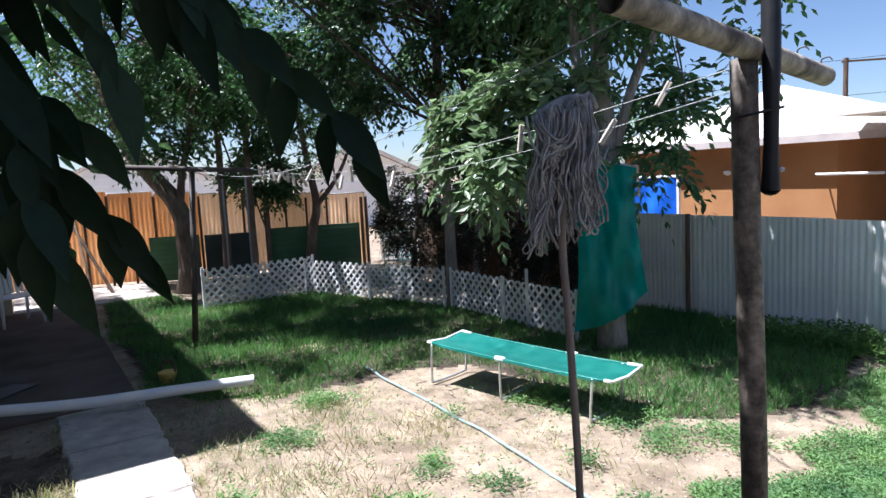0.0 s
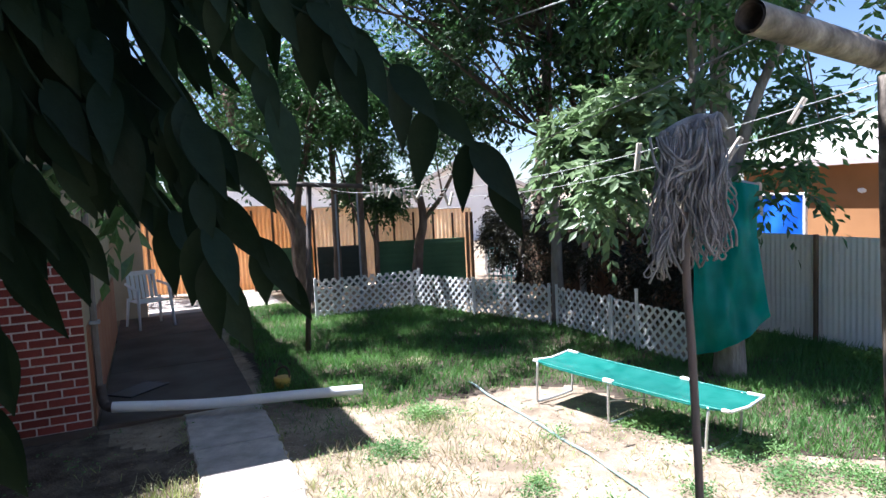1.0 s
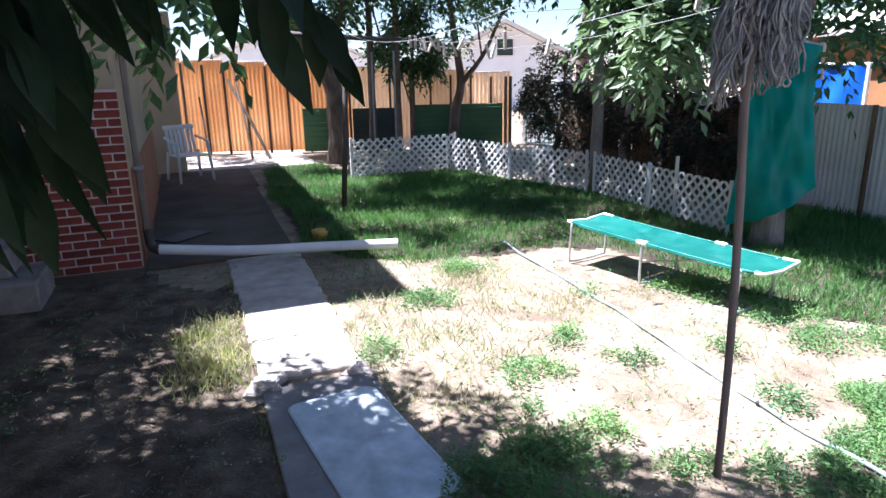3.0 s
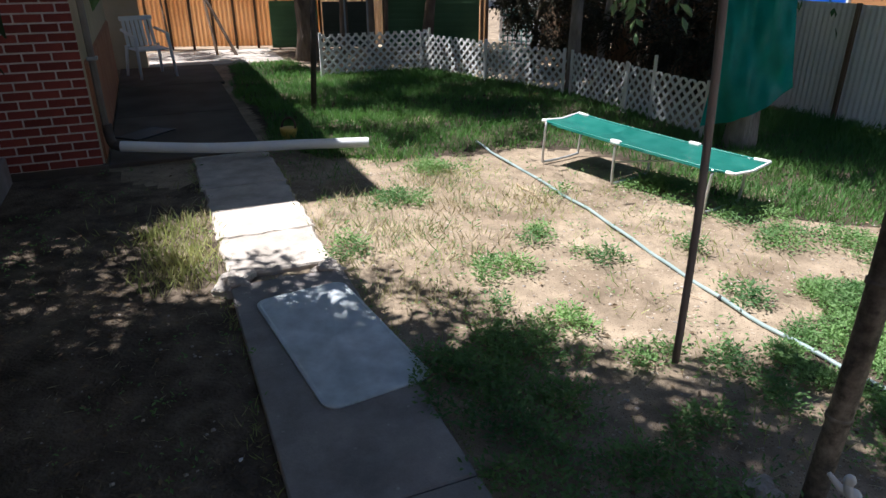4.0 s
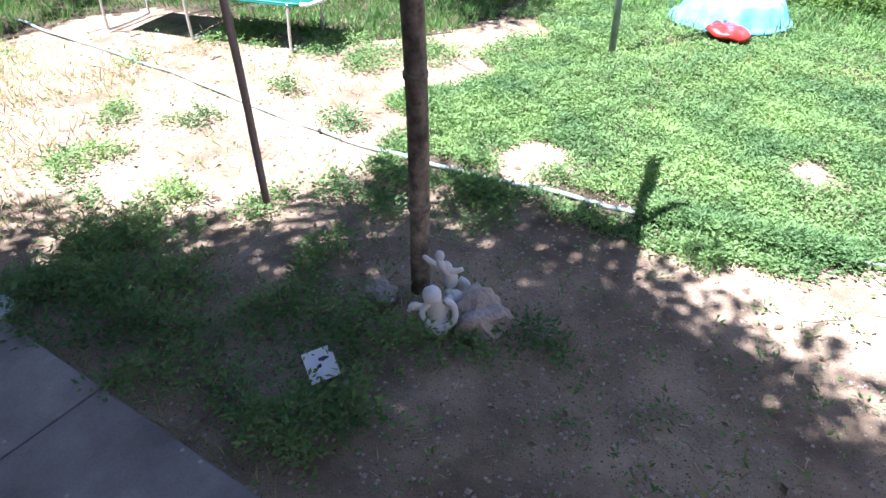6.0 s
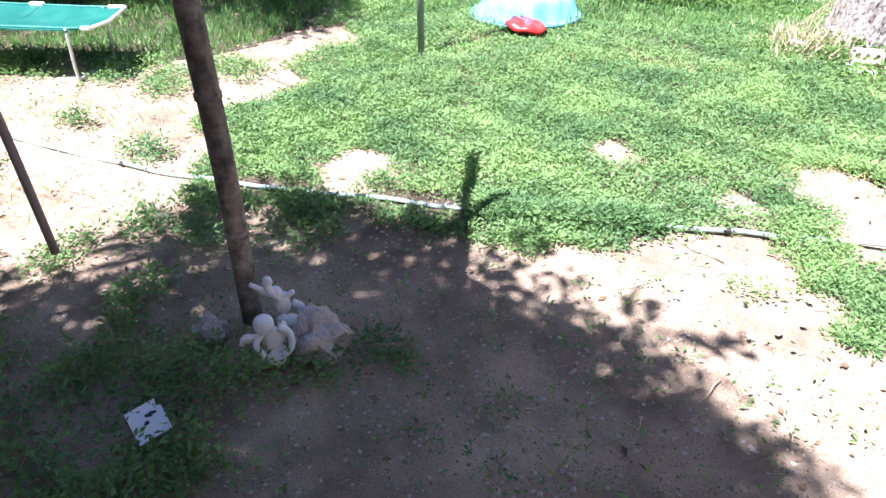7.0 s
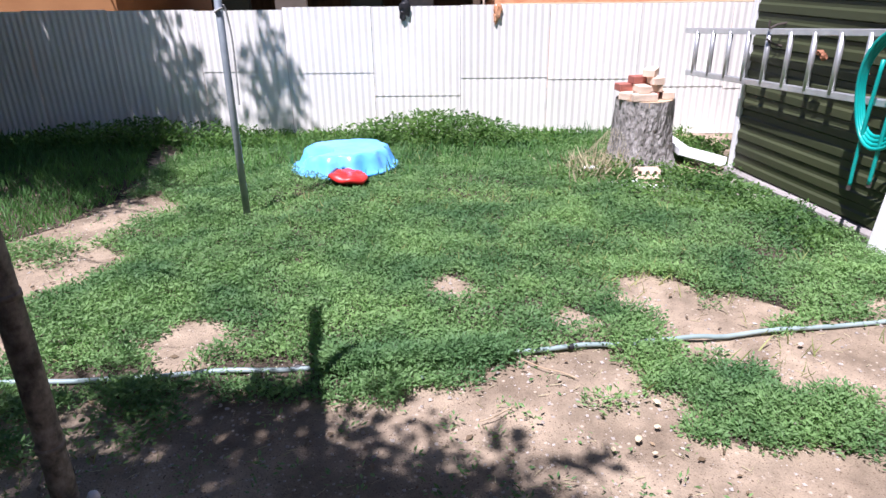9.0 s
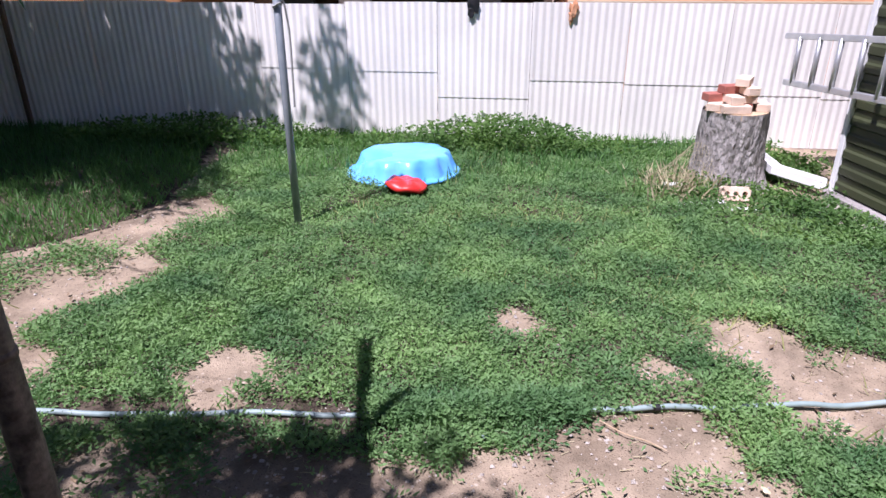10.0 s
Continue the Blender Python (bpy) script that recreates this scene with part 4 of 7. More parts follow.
# ---- cot ----
def cot():
    c = thing("camping_cot", pose(0.01, 5.29, 0, 0, 0, -35.6), "teal folding camping cot with a white metal frame on the dirt", "cot")
    L, W = 0.92, 0.235

    def height(x):
        return 0.36 - 0.02 * x / L + 0.012 * (x / L) ** 4

    for x0, x1 in ((-L + 0.01, -0.335), (-0.33, 0.33), (0.335, L - 0.01)):
        bm = bmesh.new()
        nx, ny = 16, 12
        for face in (0, 1):
            g = []
            for i in range(nx + 1):
                row = []
                for j in range(ny + 1):
                    x, k = x0 + (x1 - x0) * i / nx, -1 + 2 * j / ny
                    bare = max(0.0, abs(x) - L + 0.2) / 0.2  # the corners leave the rails bare
                    y = k * (W + 0.02) * (1 - 0.15 * bare ** 1.5)
                    z = height(x) + 0.013 - 0.034 * (1 - k * k) + 0.005 * math.sin(11 * x + 4 * k) * (1 - k * k) - 0.02 * abs(k) ** 16 - 0.005 * face
                    row.append(bm.verts.new((x, y, z)))
                g.append(row)
            for i in range(nx):
                for j in range(ny):
                    q = (g[i][j], g[i + 1][j], g[i + 1][j + 1], g[i][j + 1])
                    bm.faces.new(q if face == 0 else q[::-1])
        part("fabric_section", bm, TEAL, c, smooth=True)
    for s in (-1, 1):
        bm = bmesh.new()
        sweep(bm, [(x, s * W, height(x)) for x in np.linspace(-L, L, 13)], 0.009, 10)
        part("side_rail", bm, TEAL, c, "rail sleeved in teal fabric", smooth=True)
    for x in (-L, L):
        bm = bmesh.new()
        sweep(bm, [(x, -W, height(x)), (x, 0, height(x) - 0.022), (x, W, height(x))], 0.0105, 10)
        part("end_rail", bm, WHITE_PAINT, c, smooth=True)
    for x, lean in ((-L + 0.05, -0.02), (-0.10, 0.0), (L - 0.16, -0.02)):
        bm = bmesh.new()
        h = height(x)
        sweep(bm, curve([(x, -W, h), (x + lean, -W, 0.06), (x + lean, -W + 0.05, 0.014), (x + lean, W - 0.05, 0.014), (x + lean, W, 0.06), (x, W, h)], 5), 0.0115, 10)
        part("leg", bm, ALUMINIUM, c, smooth=True)
    for x, s in ((-0.10, -1), (0.30, 1)):
        bm = bmesh.new()
        box(bm, (x - 0.05, s * W - 0.016, height(x) - 0.02), (x + 0.05, s * W + 0.018, height(x) + 0.018), 0.006)
        part("hinge", bm, WHITE_PAINT, c)
    for x0, x1, s in ((-L, -L + 0.05, -1), (-L, -L + 0.12, 1), (L - 0.12, L, 1), (L - 0.06, L, -1)):
        bm = bmesh.new()
        sweep(bm, [(x0, s * W, height(x0)), (x1, s * W, height(x1))], 0.0135, 10)
        part("corner_sleeve", bm, WHITE_PAINT, c, "white plastic sleeve", smooth=True)
    bm = bmesh.new()
    sweep(bm, [(-0.10, -W, 0.2), (0.28, W - 0.05, 0.23)], 0.007, 6)
    part("brace", bm, ALUMINIUM, c)


cot()


# ---- teal sheet at the tree ----
def hung_sheet():
    h = thing("hanging_sheet", pose(0, 0, 0), "teal fabric sling hung on the tree trunk, folded and sagging", "fabric sling")
    bm = bmesh.new()
    nx, nz = 26, 34
    for face in (0, 1):
        g = []
        for i in range(nx + 1):
            row = []
            for j in range(nz + 1):
                s, t = i / nx, j / nz
                left = Vector((0.50 + 0.06 * math.sin(3 * t), 6.62, 0.20 + 1.66 * t))
                right = Vector((1.24 - 0.08 * math.sin(2.6 * t) - 0.06 * t, 6.56, 0.62 + 1.24 * t))
                q = left.lerp(right, s)
                belly = math.sin(math.pi * s) * (0.5 + 0.5 * math.sin(math.pi * min(1, t * 1.2)))
                fold = 0.045 * math.sin(8 * s + 6 * t + 1.5 * math.sin(4 * t)) * (1 - 0.6 * t) + 0.026 * math.sin(15 * s - 9 * t) + 0.012 * math.sin(31 * s + 13 * t)
                q += Vector((0, -0.10 * belly + fold + 0.006 * face, -0.07 * math.sin(math.pi * s) * (1 - t) + 0.05 * math.sin(math.pi * s) * t))
                row.append(bm.verts.new(q))
            g.append(row)
        for i in range(nx):
            for j in range(nz):
                q = (g[i][j], g[i + 1][j], g[i + 1][j + 1], g[i][j + 1])
                bm.faces.new(q if face else q[::-1])
    part("sheet", bm, TEAL_SHEET, h, smooth=True)
    bm = bmesh.new()
    sweep(bm, curve([(1.06, 6.575, 1.85), (1.14, 6.56, 1.88), (1.145, 6.555, 1.78), (1.155, 6.55, 1.58)], 4), 0.014, 6)
    part("hem", bm, PALE_BRICK, h, "frayed pale orange hem")
    bm = bmesh.new()
    sweep(bm, curve([(0.52, 6.63, 1.86), (0.82, 6.60, 1.93), (1.13, 6.57, 1.87)], 6), 0.013, 8)
    sweep(bm, [(0.82, 6.60, 1.93), (0.90, 6.78, 2.1)], 0.012, 6)
    part("hanging_bar", bm, ALUMINIUM, h, smooth=True)


hung_sheet()

# ---- chair, mat and small things along the path ----
def plastic_chair():
    c = thing("plastic_chair", YARD @ pose(-0.14, 11.25, 0.03, 0, 0, 200), "white plastic garden armchair on the concrete", "chair")
    bm = bmesh.new()
    box(bm, (-0.24, -0.22, 0.40), (0.24, 0.24, 0.425), 0.01)
    part("seat", bm, WHITE_PVC, c)
    for i in range(7):
        bm = bmesh.new()
        x = -0.2 + i * 0.067
        box(bm, (x - 0.024, -0.012, 0), (x + 0.024, 0.012, 0.38), 0.006, m=pose(0, -0.23, 0.43, 13, 0, 0))
        part("back_slat", bm, WHITE_PVC, c)
    bm = bmesh.new()
    box(bm, (-0.25, -0.014, 0.38), (0.25, 0.014, 0.45), 0.01, m=pose(0, -0.23, 0.43, 13, 0, 0))
    part("backrest", bm, WHITE_PVC, c)
    for sx in (-1, 1):
        for y, yy in ((0.22, 0.28), (-0.22, -0.30)):
            bm = bmesh.new()
            sweep(bm, [(sx * 0.24, y, 0.62 if y > 0 else 0.45), (sx * 0.27, yy, -0.005)], [0.028, 0.02], 8)
            part("leg", bm, WHITE_PVC, c, smooth=True)
        bm = bmesh.new()
        sweep(bm, curve([(sx * 0.25, 0.24, 0.61), (sx * 0.27, 0.05, 0.64), (sx * 0.25, -0.28, 0.68)], 4), 0.022, 8)
        part("armrest", bm, WHITE_PVC, c, smooth=True)


plastic_chair()


def rounded_sheet(w, l, r, t, n=6):
    bm = bmesh.new()
    pts = []
    for cx, cy, a0 in ((w - r, l - r, 0), (-w + r, l - r, 90), (-w + r, -l + r, 180), (w - r, -l + r, 270)):
        for k in range(n + 1):
            a = radians(a0 + 90 * k / n)
            pts.append((cx + r * math.cos(a), cy + r * math.sin(a)))
    lo = [bm.verts.new((x, y, 0)) for x, y in pts]
    mid = [bm.verts.new((x, y, t)) for x, y in pts]
    top = [bm.verts.new((x * (1 - 0.012 / w), y * (1 - 0.012 / l), t + 0.003)) for x, y in pts]
    inn = [bm.verts.new((x * (1 - 0.022 / w), y * (1 - 0.022 / l), t)) for x, y in pts]
    for a, b in ((lo, mid), (mid, top), (top, inn)):
        for i in range(len(pts)):
            bm.faces.new((a[i], a[(i + 1) % len(pts)], b[(i + 1) % len(pts)], b[i]))
    bm.faces.new(inn)
    bm.faces.new(lo[::-1])
    return bm


ob = part("rubber_mat", rounded_sheet(0.25, 0.535, 0.07, 0.008), MAT_WHITE, m=pose(-1.30, 2.32, 0.031, 0, 0, 47.6))
tagged(ob, "pale grey rubber bath mat with rounded corners on the path", "mat")
ob = part("doormat", rounded_sheet(0.16, 0.26, 0.01, 0.012), BLACK, m=YARD @ pose(-0.28, 7.3, 0.03, 0, 0, -45))
tagged(ob, "black doormat on the concrete", "mat")


def toy_bucket():
    t = thing("toy_bucket", pose(-3.52, 5.78, 0), "small yellow plastic bucket with a handle in the grass", "bucket")
    bm = bmesh.new()
    sweep(bm, [(0, 0, -0.01), (0, 0, 0.06), (0, 0, 0.10), (0, 0, 0.102)], [0.07, 0.085, 0.09, 0.075], 14)
    part("body", bm, YELLOW, t, smooth=True)
    bm = bmesh.new()
    sweep(bm, curve([(-0.08, 0, 0.09), (-0.06, 0.02, 0.17), (0.02, 0.03, 0.2), (0.07, 0.02, 0.15), (0.08, 0, 0.09)], 4), 0.012, 6)
    part("handle", bm, DARK_WOOD, t)


toy_bucket()


def stone(name, x, y, size, seed, mat=STONE, label="pale rough stone at the edge of the path", cat="stone", group="stones", z=None):
    bm = bmesh.new()
    lump(bm, (0, 0, 0), size, seed, 0.35, 3)
    for v in bm.verts:
        v.co += noise.noise_vector(v.co * 40) * min(size) * 0.06
    ob = part(name, bm, mat, m=pose(x, y, size[2] * 0.45 if z is None else z, 0, 0, seed * 77))
    tagged(ob, label, cat, group)


stone("stone", -2.10, 2.68, (0.15, 0.08, 0.045), 1.3)
stone("stone", -1.68, 3.02, (0.10, 0.065, 0.04), 2.7)
stone("stone", -1.88, 2.80, (0.07, 0.05, 0.022), 5.7)
stone("boulder", 0.845, 1.60, (0.09, 0.10, 0.08), 4.1, label="pale grey boulder at the foot of the rusty post", group="boulders")
stone("boulder", 0.55, 1.84, (0.05, 0.06, 0.045), 7.4, label="small brown boulder at the foot of the rusty post", group="boulders")


def figure(name, m, label, lumps, limbs):
    """A plain small garden figure of rounded forms, in one mesh."""
    bm = bmesh.new()
    for k, (c, r) in enumerate(lumps):
        lump(bm, c, r, k + 1.0, 0.05, 3)
    for pts, r0, r1 in limbs:
        line = curve(pts, 4)
        sweep(bm, line, [r0 + (r1 - r0) * i / (len(line) - 1) for i in range(len(line))], 10)
    tagged(part(name, bm, STATUE, smooth=True, m=m), label, "statue", "garden statues")


figure("garden_statue", pose(0.698, 1.605, 0.015, 0, 0, -14) @ Matrix.Scale(0.94, 4), "white plaster cherub with a round head sitting in the weeds",
       [((-0.018, -0.005, 0.165), (0.036, 0.036, 0.036)), ((0.0, 0.012, 0.075), (0.036, 0.032, 0.062)), ((0.045, 0.016, 0.095), (0.018, 0.011, 0.05)), ((-0.08, 0.01, 0.10), (0.026, 0.012, 0.02)), ((0.005, -0.01, 0.02), (0.05, 0.045, 0.03))],
       [([(0.028, 0.0, 0.135), (0.062, -0.01, 0.11), (0.062, -0.03, 0.06), (0.03, -0.045, 0.04)], 0.014, 0.011), ([(-0.03, 0.0, 0.125), (-0.055, -0.02, 0.09), (-0.03, -0.045, 0.055)], 0.013, 0.010), ([(-0.05, 0.01, 0.10), (-0.085, 0.005, 0.108), (-0.105, 0.0, 0.085)], 0.011, 0.008)])
figure("garden_statue", pose(0.80, 1.745, 0.0, 0, 0, -14) @ Matrix.Scale(0.90, 4), "white plaster angel with raised wings beside the boulder",
       [((-0.012, 0.0, 0.118), (0.030, 0.025, 0.05)), ((-0.055, 0.0, 0.235), (0.019, 0.018, 0.026)), ((0.0, 0.0, 0.02), (0.05, 0.045, 0.02)), ((-0.03, 0.0, 0.175), (0.024, 0.022, 0.03))],
       [([(-0.035, 0.01, 0.17), (-0.075, 0.012, 0.185), (-0.118, 0.012, 0.228)], 0.020, 0.009), ([(-0.02, 0.0, 0.165), (0.01, -0.01, 0.165), (0.035, -0.015, 0.178)], 0.015, 0.010),
        ([(-0.03, -0.02, 0.075), (0.0, -0.03, 0.035), (0.045, -0.02, 0.045), (0.055, 0.0, 0.085), (0.025, 0.01, 0.11)], 0.018, 0.014), ([(-0.02, 0.0, 0.15), (-0.045, -0.01, 0.19), (-0.058, 0.0, 0.22)], 0.018, 0.015)])


def card():
    c = thing("playing_card", pose(0.278, 1.512, 0.045, 6, -5, 8) @ Matrix.Scale(1.1, 4), "white card with dark marks lying in the weeds", "card")
    bm = bmesh.new()
    vs = [bm.verts.new(p) for p in ((-0.045, -0.06, 0), (0.043, -0.062, 0.004), (0.046, 0.03, 0.0), (0.034, 0.036, 0.0), (0.04, 0.058, 0.003), (-0.044, 0.06, 0))]
    f = bm.faces.new(vs)
    r = bmesh.ops.extrude_face_region(bm, geom=[f])
    bmesh.ops.translate(bm, vec=(0, 0, 0.0016), verts=[v for v in r["geom"] if isinstance(v, bmesh.types.BMVert)])
    bmesh.ops.recalc_face_normals(bm, faces=bm.faces)
    part("sheet", bm, PAPER, c)
    for x, y, a, b in ((0.012, 0.016, 0.016, 0.007), (-0.005, -0.006, 0.008, 0.006)):
        bm = bmesh.new()
        lump(bm, (x, y, 0.004), (a, b, 0.0015), x * 90, 0.3, 2)
        part("mark", bm, INK, c)


card()


def litter(x, y, size, label, mat=PAPER, seed=1.0):
    bm = bmesh.new()
    lump(bm, (0, 0, 0), (size * 0.5, size * 0.36, size * 0.17), seed, 0.22, 3)
    tagged(part("litter", bm, mat, m=pose(x, y, 0.02, 0, 0, seed * 50)), label, "litter", "litter")


litter(-1.26, 1.45, 0.02, "scrap of white paper on the dark soil", seed=2.0)
litter(2.01, 1.66, 0.03, "pale scrap of plastic in the weeds", HOSE, 3.0)
litter(2.25, 0.80, 0.035, "dried pale fruit peel on the dirt", HUSK, 4.0)
litter(2.50, 0.85, 0.03, "dried pale fruit peel on the dirt", HUSK, 5.0)
litter(2.36, 0.78, 0.025, "dried pale fruit peel on the dirt", HUSK, 6.0)
litter(2.22, 0.72, 0.02, "dried pale fruit peel on the dirt", HUSK, 6.5)
litter(3.32, 0.56, 0.028, "pale pebble on the dirt", STONE, 7.0)
litter(2.14, 0.84, 0.022, "dried pale fruit peel on the dirt", HUSK, 8.0)


def twig(a, b, r=0.0026):
    bm = bmesh.new()
    a, b = Vector(a), Vector(b)
    side = Vector((b.y - a.y, a.x - b.x, 0)) * 0.04
    sweep(bm, curve([a, a.lerp(b, 0.4) + side, a.lerp(b, 0.7) - side * 0.4, b], 3), [r] * 9 + [r * 0.5], 6)
    tagged(part("twig", bm, CUT_WOOD), "dry twig lying on the dirt", "twig", "twigs")


twig((2.40, 1.43, 0.015), (2.44, 1.17, 0.012))
twig((1.76, 0.73, 0.015), (1.90, 0.76, 0.015))
twig((1.95, 1.30, 0.012), (2.12, 1.25, 0.012))
twig((-0.95, 4.95, 0.012), (-0.75, 4.7, 0.012), 0.006)
twig((0.25, 3.35, 0.012), (0.42, 3.28, 0.012))


def garden_hose():
    bm = bmesh.new()
    pts = [(-1.62, 6.15), (-1.2, 5.6), (-0.62, 4.88), (-0.19, 4.32), (0.18, 3.77), (0.51, 3.32), (0.9, 2.87), (1.28, 2.52), (1.73, 2.10), (2.08, 1.80), (2.43, 1.50), (2.78, 1.19), (3.03, 0.98), (3.31, 0.74), (4.0, 0.16), (4.9, -0.6)]
    sweep(bm, [p + Vector((0.006 * math.sin(i * 0.9), 0.006 * math.cos(i * 0.7), 0.004 * math.sin(i * 1.3))) for i, p in enumerate(curve([(x, y, 0.013) for x, y in pts], 6))], 0.0115, 10)
    h = thing("garden_hose", pose(0, 0, 0), "faded pale green garden hose lying across the yard", "hose")
    part("tube", bm, HOSE, h, smooth=True)
    for x, y, dx, dy in ((1.70, 2.13, 0.03, -0.027), (2.62, 1.335, 0.03, -0.027), (0.5, 3.33, 0.02, -0.025), (1.2, 2.59, 0.025, -0.022)):
        bm = bmesh.new()
        sweep(bm, [(x, y, 0.014), (x + dx * 0.6, y + dy * 0.6, 0.014)], 0.014, 10)
        part("mend_band", bm, BLACK, h)


garden_hose()


# ---- pool, plate ----
def paddling_pool():
    bm = bmesh.new()
    n = 96
    # turned over: the floor on top, fluted sides flaring down to the rolled rim
    prof = ((0.10, 0.172), (0.30, 0.176), (0.345, 0.178), (0.362, 0.168), (0.385, 0.12), (0.415, 0.05), (0.43, 0.03), (0.455, 0.034), (0.468, 0.022), (0.455, 0.008), (0.43, 0.008))
    rings = []
    for j, (r, z) in enumerate(prof):
        ring = []
        for i in range(n):
            a = 2 * math.pi * i / n
            flute = 0.020 * math.cos(12 * a) * (1.0 if 3 <= j <= 6 else (0.25 if j > 6 else 0.3 * (j == 2)))
            dent = math.exp(-((a - 2.55) / 0.42) ** 2)
            ring.append(bm.verts.new(((r + flute) * math.cos(a) * (1 - 0.10 * dent * (z > 0.04)), (r + flute) * math.sin(a) * (1 - 0.10 * dent * (z > 0.04)), z - 0.07 * dent * (z > 0.1) + 0.006 * math.sin(3 * a + 5 * r) * (j < 4))))
        rings.append(ring)
    for a, b in zip(rings, rings[1:]):
        for i in range(n):
            bm.faces.new((a[i], a[(i + 1) % n], b[(i + 1) % n], b[i]))
    bm.faces.new(rings[0][::-1])
    bmesh.ops.recalc_face_normals(bm, faces=bm.faces)
    tagged(part("paddling_pool", bm, POOL_BLUE, smooth=True, m=pose(3.86, 4.39, 0.0, -2, 1, 0)), "blue plastic paddling pool turned over in the weeds", "paddling pool")
    bm = bmesh.new()
    n = 40
    rings = []
    for r, z in ((0.02, 0.05), (0.08, 0.055), (0.13, 0.045), (0.155, 0.03), (0.16, 0.01), (0.15, 0.0)):
        rings.append([bm.verts.new((r * math.cos(a) * (1 + 0.05 * math.sin(3 * a)), r * math.sin(a), z + 0.010 * math.sin(5 * a + r * 40) * (r > 0.05))) for a in np.linspace(0, 2 * math.pi, n, endpoint=False)])
    for a, b in zip(rings, rings[1:]):
        for i in range(n):
            bm.faces.new((a[i], b[i], b[(i + 1) % n], a[(i + 1) % n]))
    bm.faces.new(rings[0])
    bm.faces.new(rings[-1][::-1])
    bmesh.ops.recalc_face_normals(bm, faces=bm.faces)
    tagged(part("plastic_disc", bm, RED_PLASTIC, smooth=True, m=pose(3.56, 3.99, 0.05, 4, 6, 0)), "crumpled red plastic disc beside the blue pool", "plastic disc")


paddling_pool()


# ---- stump with bricks ----
def stump():
    s = thing("tree_stump", pose(5.55, 2.5, 0), "grey weathered tree stump with rough bark", "tree stump")
    bm = bmesh.new()
    n, k = 72, 26
    rings = []
    for j in range(k + 1):
        z = 0.60 * j / k - 0.03
        ring = []
        for i in range(n):
            a = 2 * math.pi * i / n
            base = 0.245 + 0.10 * math.exp(-(z + 0.03) / 0.09) * (1 + 0.5 * math.sin(4 * a + 1)) - 0.02 * z
            ridge = 0.014 * noise.noise(Vector((math.cos(a) * 5, math.sin(a) * 5, z * 2.5))) + 0.013 * noise.noise(Vector((math.cos(a) * 13, math.sin(a) * 13, z * 6)))
            ring.append(bm.verts.new(((base + ridge) * math.cos(a), (base + ridge) * math.sin(a), z)))
        rings.append(ring)
    for a, b in zip(rings, rings[1:]):
        for i in range(n):
            bm.faces.new((a[i], a[(i + 1) % n], b[(i + 1) % n], b[i]))
    bm.faces.new(rings[0][::-1])
    part("bark", bm, STUMP_BARK, s, smooth=True)
    bm = bmesh.new()
    sweep(bm, [(0, 0, 0.53), (0, 0, 0.572)], 0.226, 40)
    part("cut_top", bm, CUT_WOOD, s)


stump()


def loose_brick():
    bm = bmesh.new()
    box(bm, (-0.1, -0.048, 0), (0.1, 0.048, 0.057), 0.004)
    return bm


def brick_pile():
    rnd = random.Random(21)
    cols = (PALE_BRICK, RED_BRICK, ORANGE_BRICK)
    protos = []
    for mt in cols:
        bm = loose_brick()
        me = bpy.data.meshes.new("loose_brick")
        bm.to_mesh(me)
        bm.free()
        me.materials.append(mt)
        protos.append(me)
    z0 = 0.574
    #            x      y     layer turn colour
    spots = ((-0.13, 0.10, 0, 20, 0), (-0.02, -0.02, 0, 60, 1), (0.10, -0.13, 0, 35, 0), (0.12, 0.04, 0, 80, 0), (-0.15, -0.06, 0, -40, 0), (0.02, 0.17, 0, 10, 0),
             (-0.09, 0.12, 1, -35, 1), (-0.10, 0.00, 1, 50, 0), (0.04, -0.06, 1, 30, 0), (0.08, 0.10, 1, 70, 0), (-0.02, 0.04, 2, -25, 1), (0.00, -0.05, 2, 60, 0), (0.01, -0.02, 3, 15, 0))
    for x, y, lay, a, c in spots:
        ob = new("loose_brick", protos[c])
        ob.matrix_world = pose(5.55 + x, 2.5 + y, z0 + lay * 0.059, 0, 0, a + rnd.uniform(-6, 6))
        tagged(ob, ("pale yellow", "dark red", "orange")[c] + " loose brick piled on the stump", "brick", "bricks on the stump")


brick_pile()


def holed_brick():
    b = thing("holed_brick", pose(5.20, 2.26, 0.05, 76, 0, -50), "pale brick with three round holes standing by the stump", "brick")
    bm = bmesh.new()
    # a body cut by three holes, built ring by ring
    for k in range(3):
        cx = -0.062 + 0.062 * k
        x0, x1 = (-0.1, -0.031) if k == 0 else ((-0.031, 0.031) if k == 1 else (0.031, 0.1))
        hole, rim = [], []
        for i in range(16):
            a = 2 * math.pi * (i + 0.5) / 16
            c, s = math.cos(a), math.sin(a)
            hole.append((cx + 0.018 * c, 0.018 * s))
            q = max(abs(c), abs(s))
            rx = (x1 - cx if c > 0 else cx - x0)
            rim.append((cx + rx * c / q, 0.05 * s / q))
        tv = [[bm.verts.new((px, py, z)) for px, py in ring] for z in (0.0, 0.06) for ring in (hole, rim)]
        for i in range(16):
            j = (i + 1) % 16
            bm.faces.new((tv[0][i], tv[1][i], tv[1][j], tv[0][j]))
            bm.faces.new((tv[2][j], tv[3][j], tv[3][i], tv[2][i]))
            bm.faces.new((tv[0][j], tv[2][j], tv[2][i], tv[0][i]))
            bm.faces.new((tv[1][i], tv[3][i], tv[3][j], tv[1][j]))
    bmesh.ops.recalc_face_normals(bm, faces=bm.faces)
    part("body", bm, PALE_BRICK, b)


holed_brick()


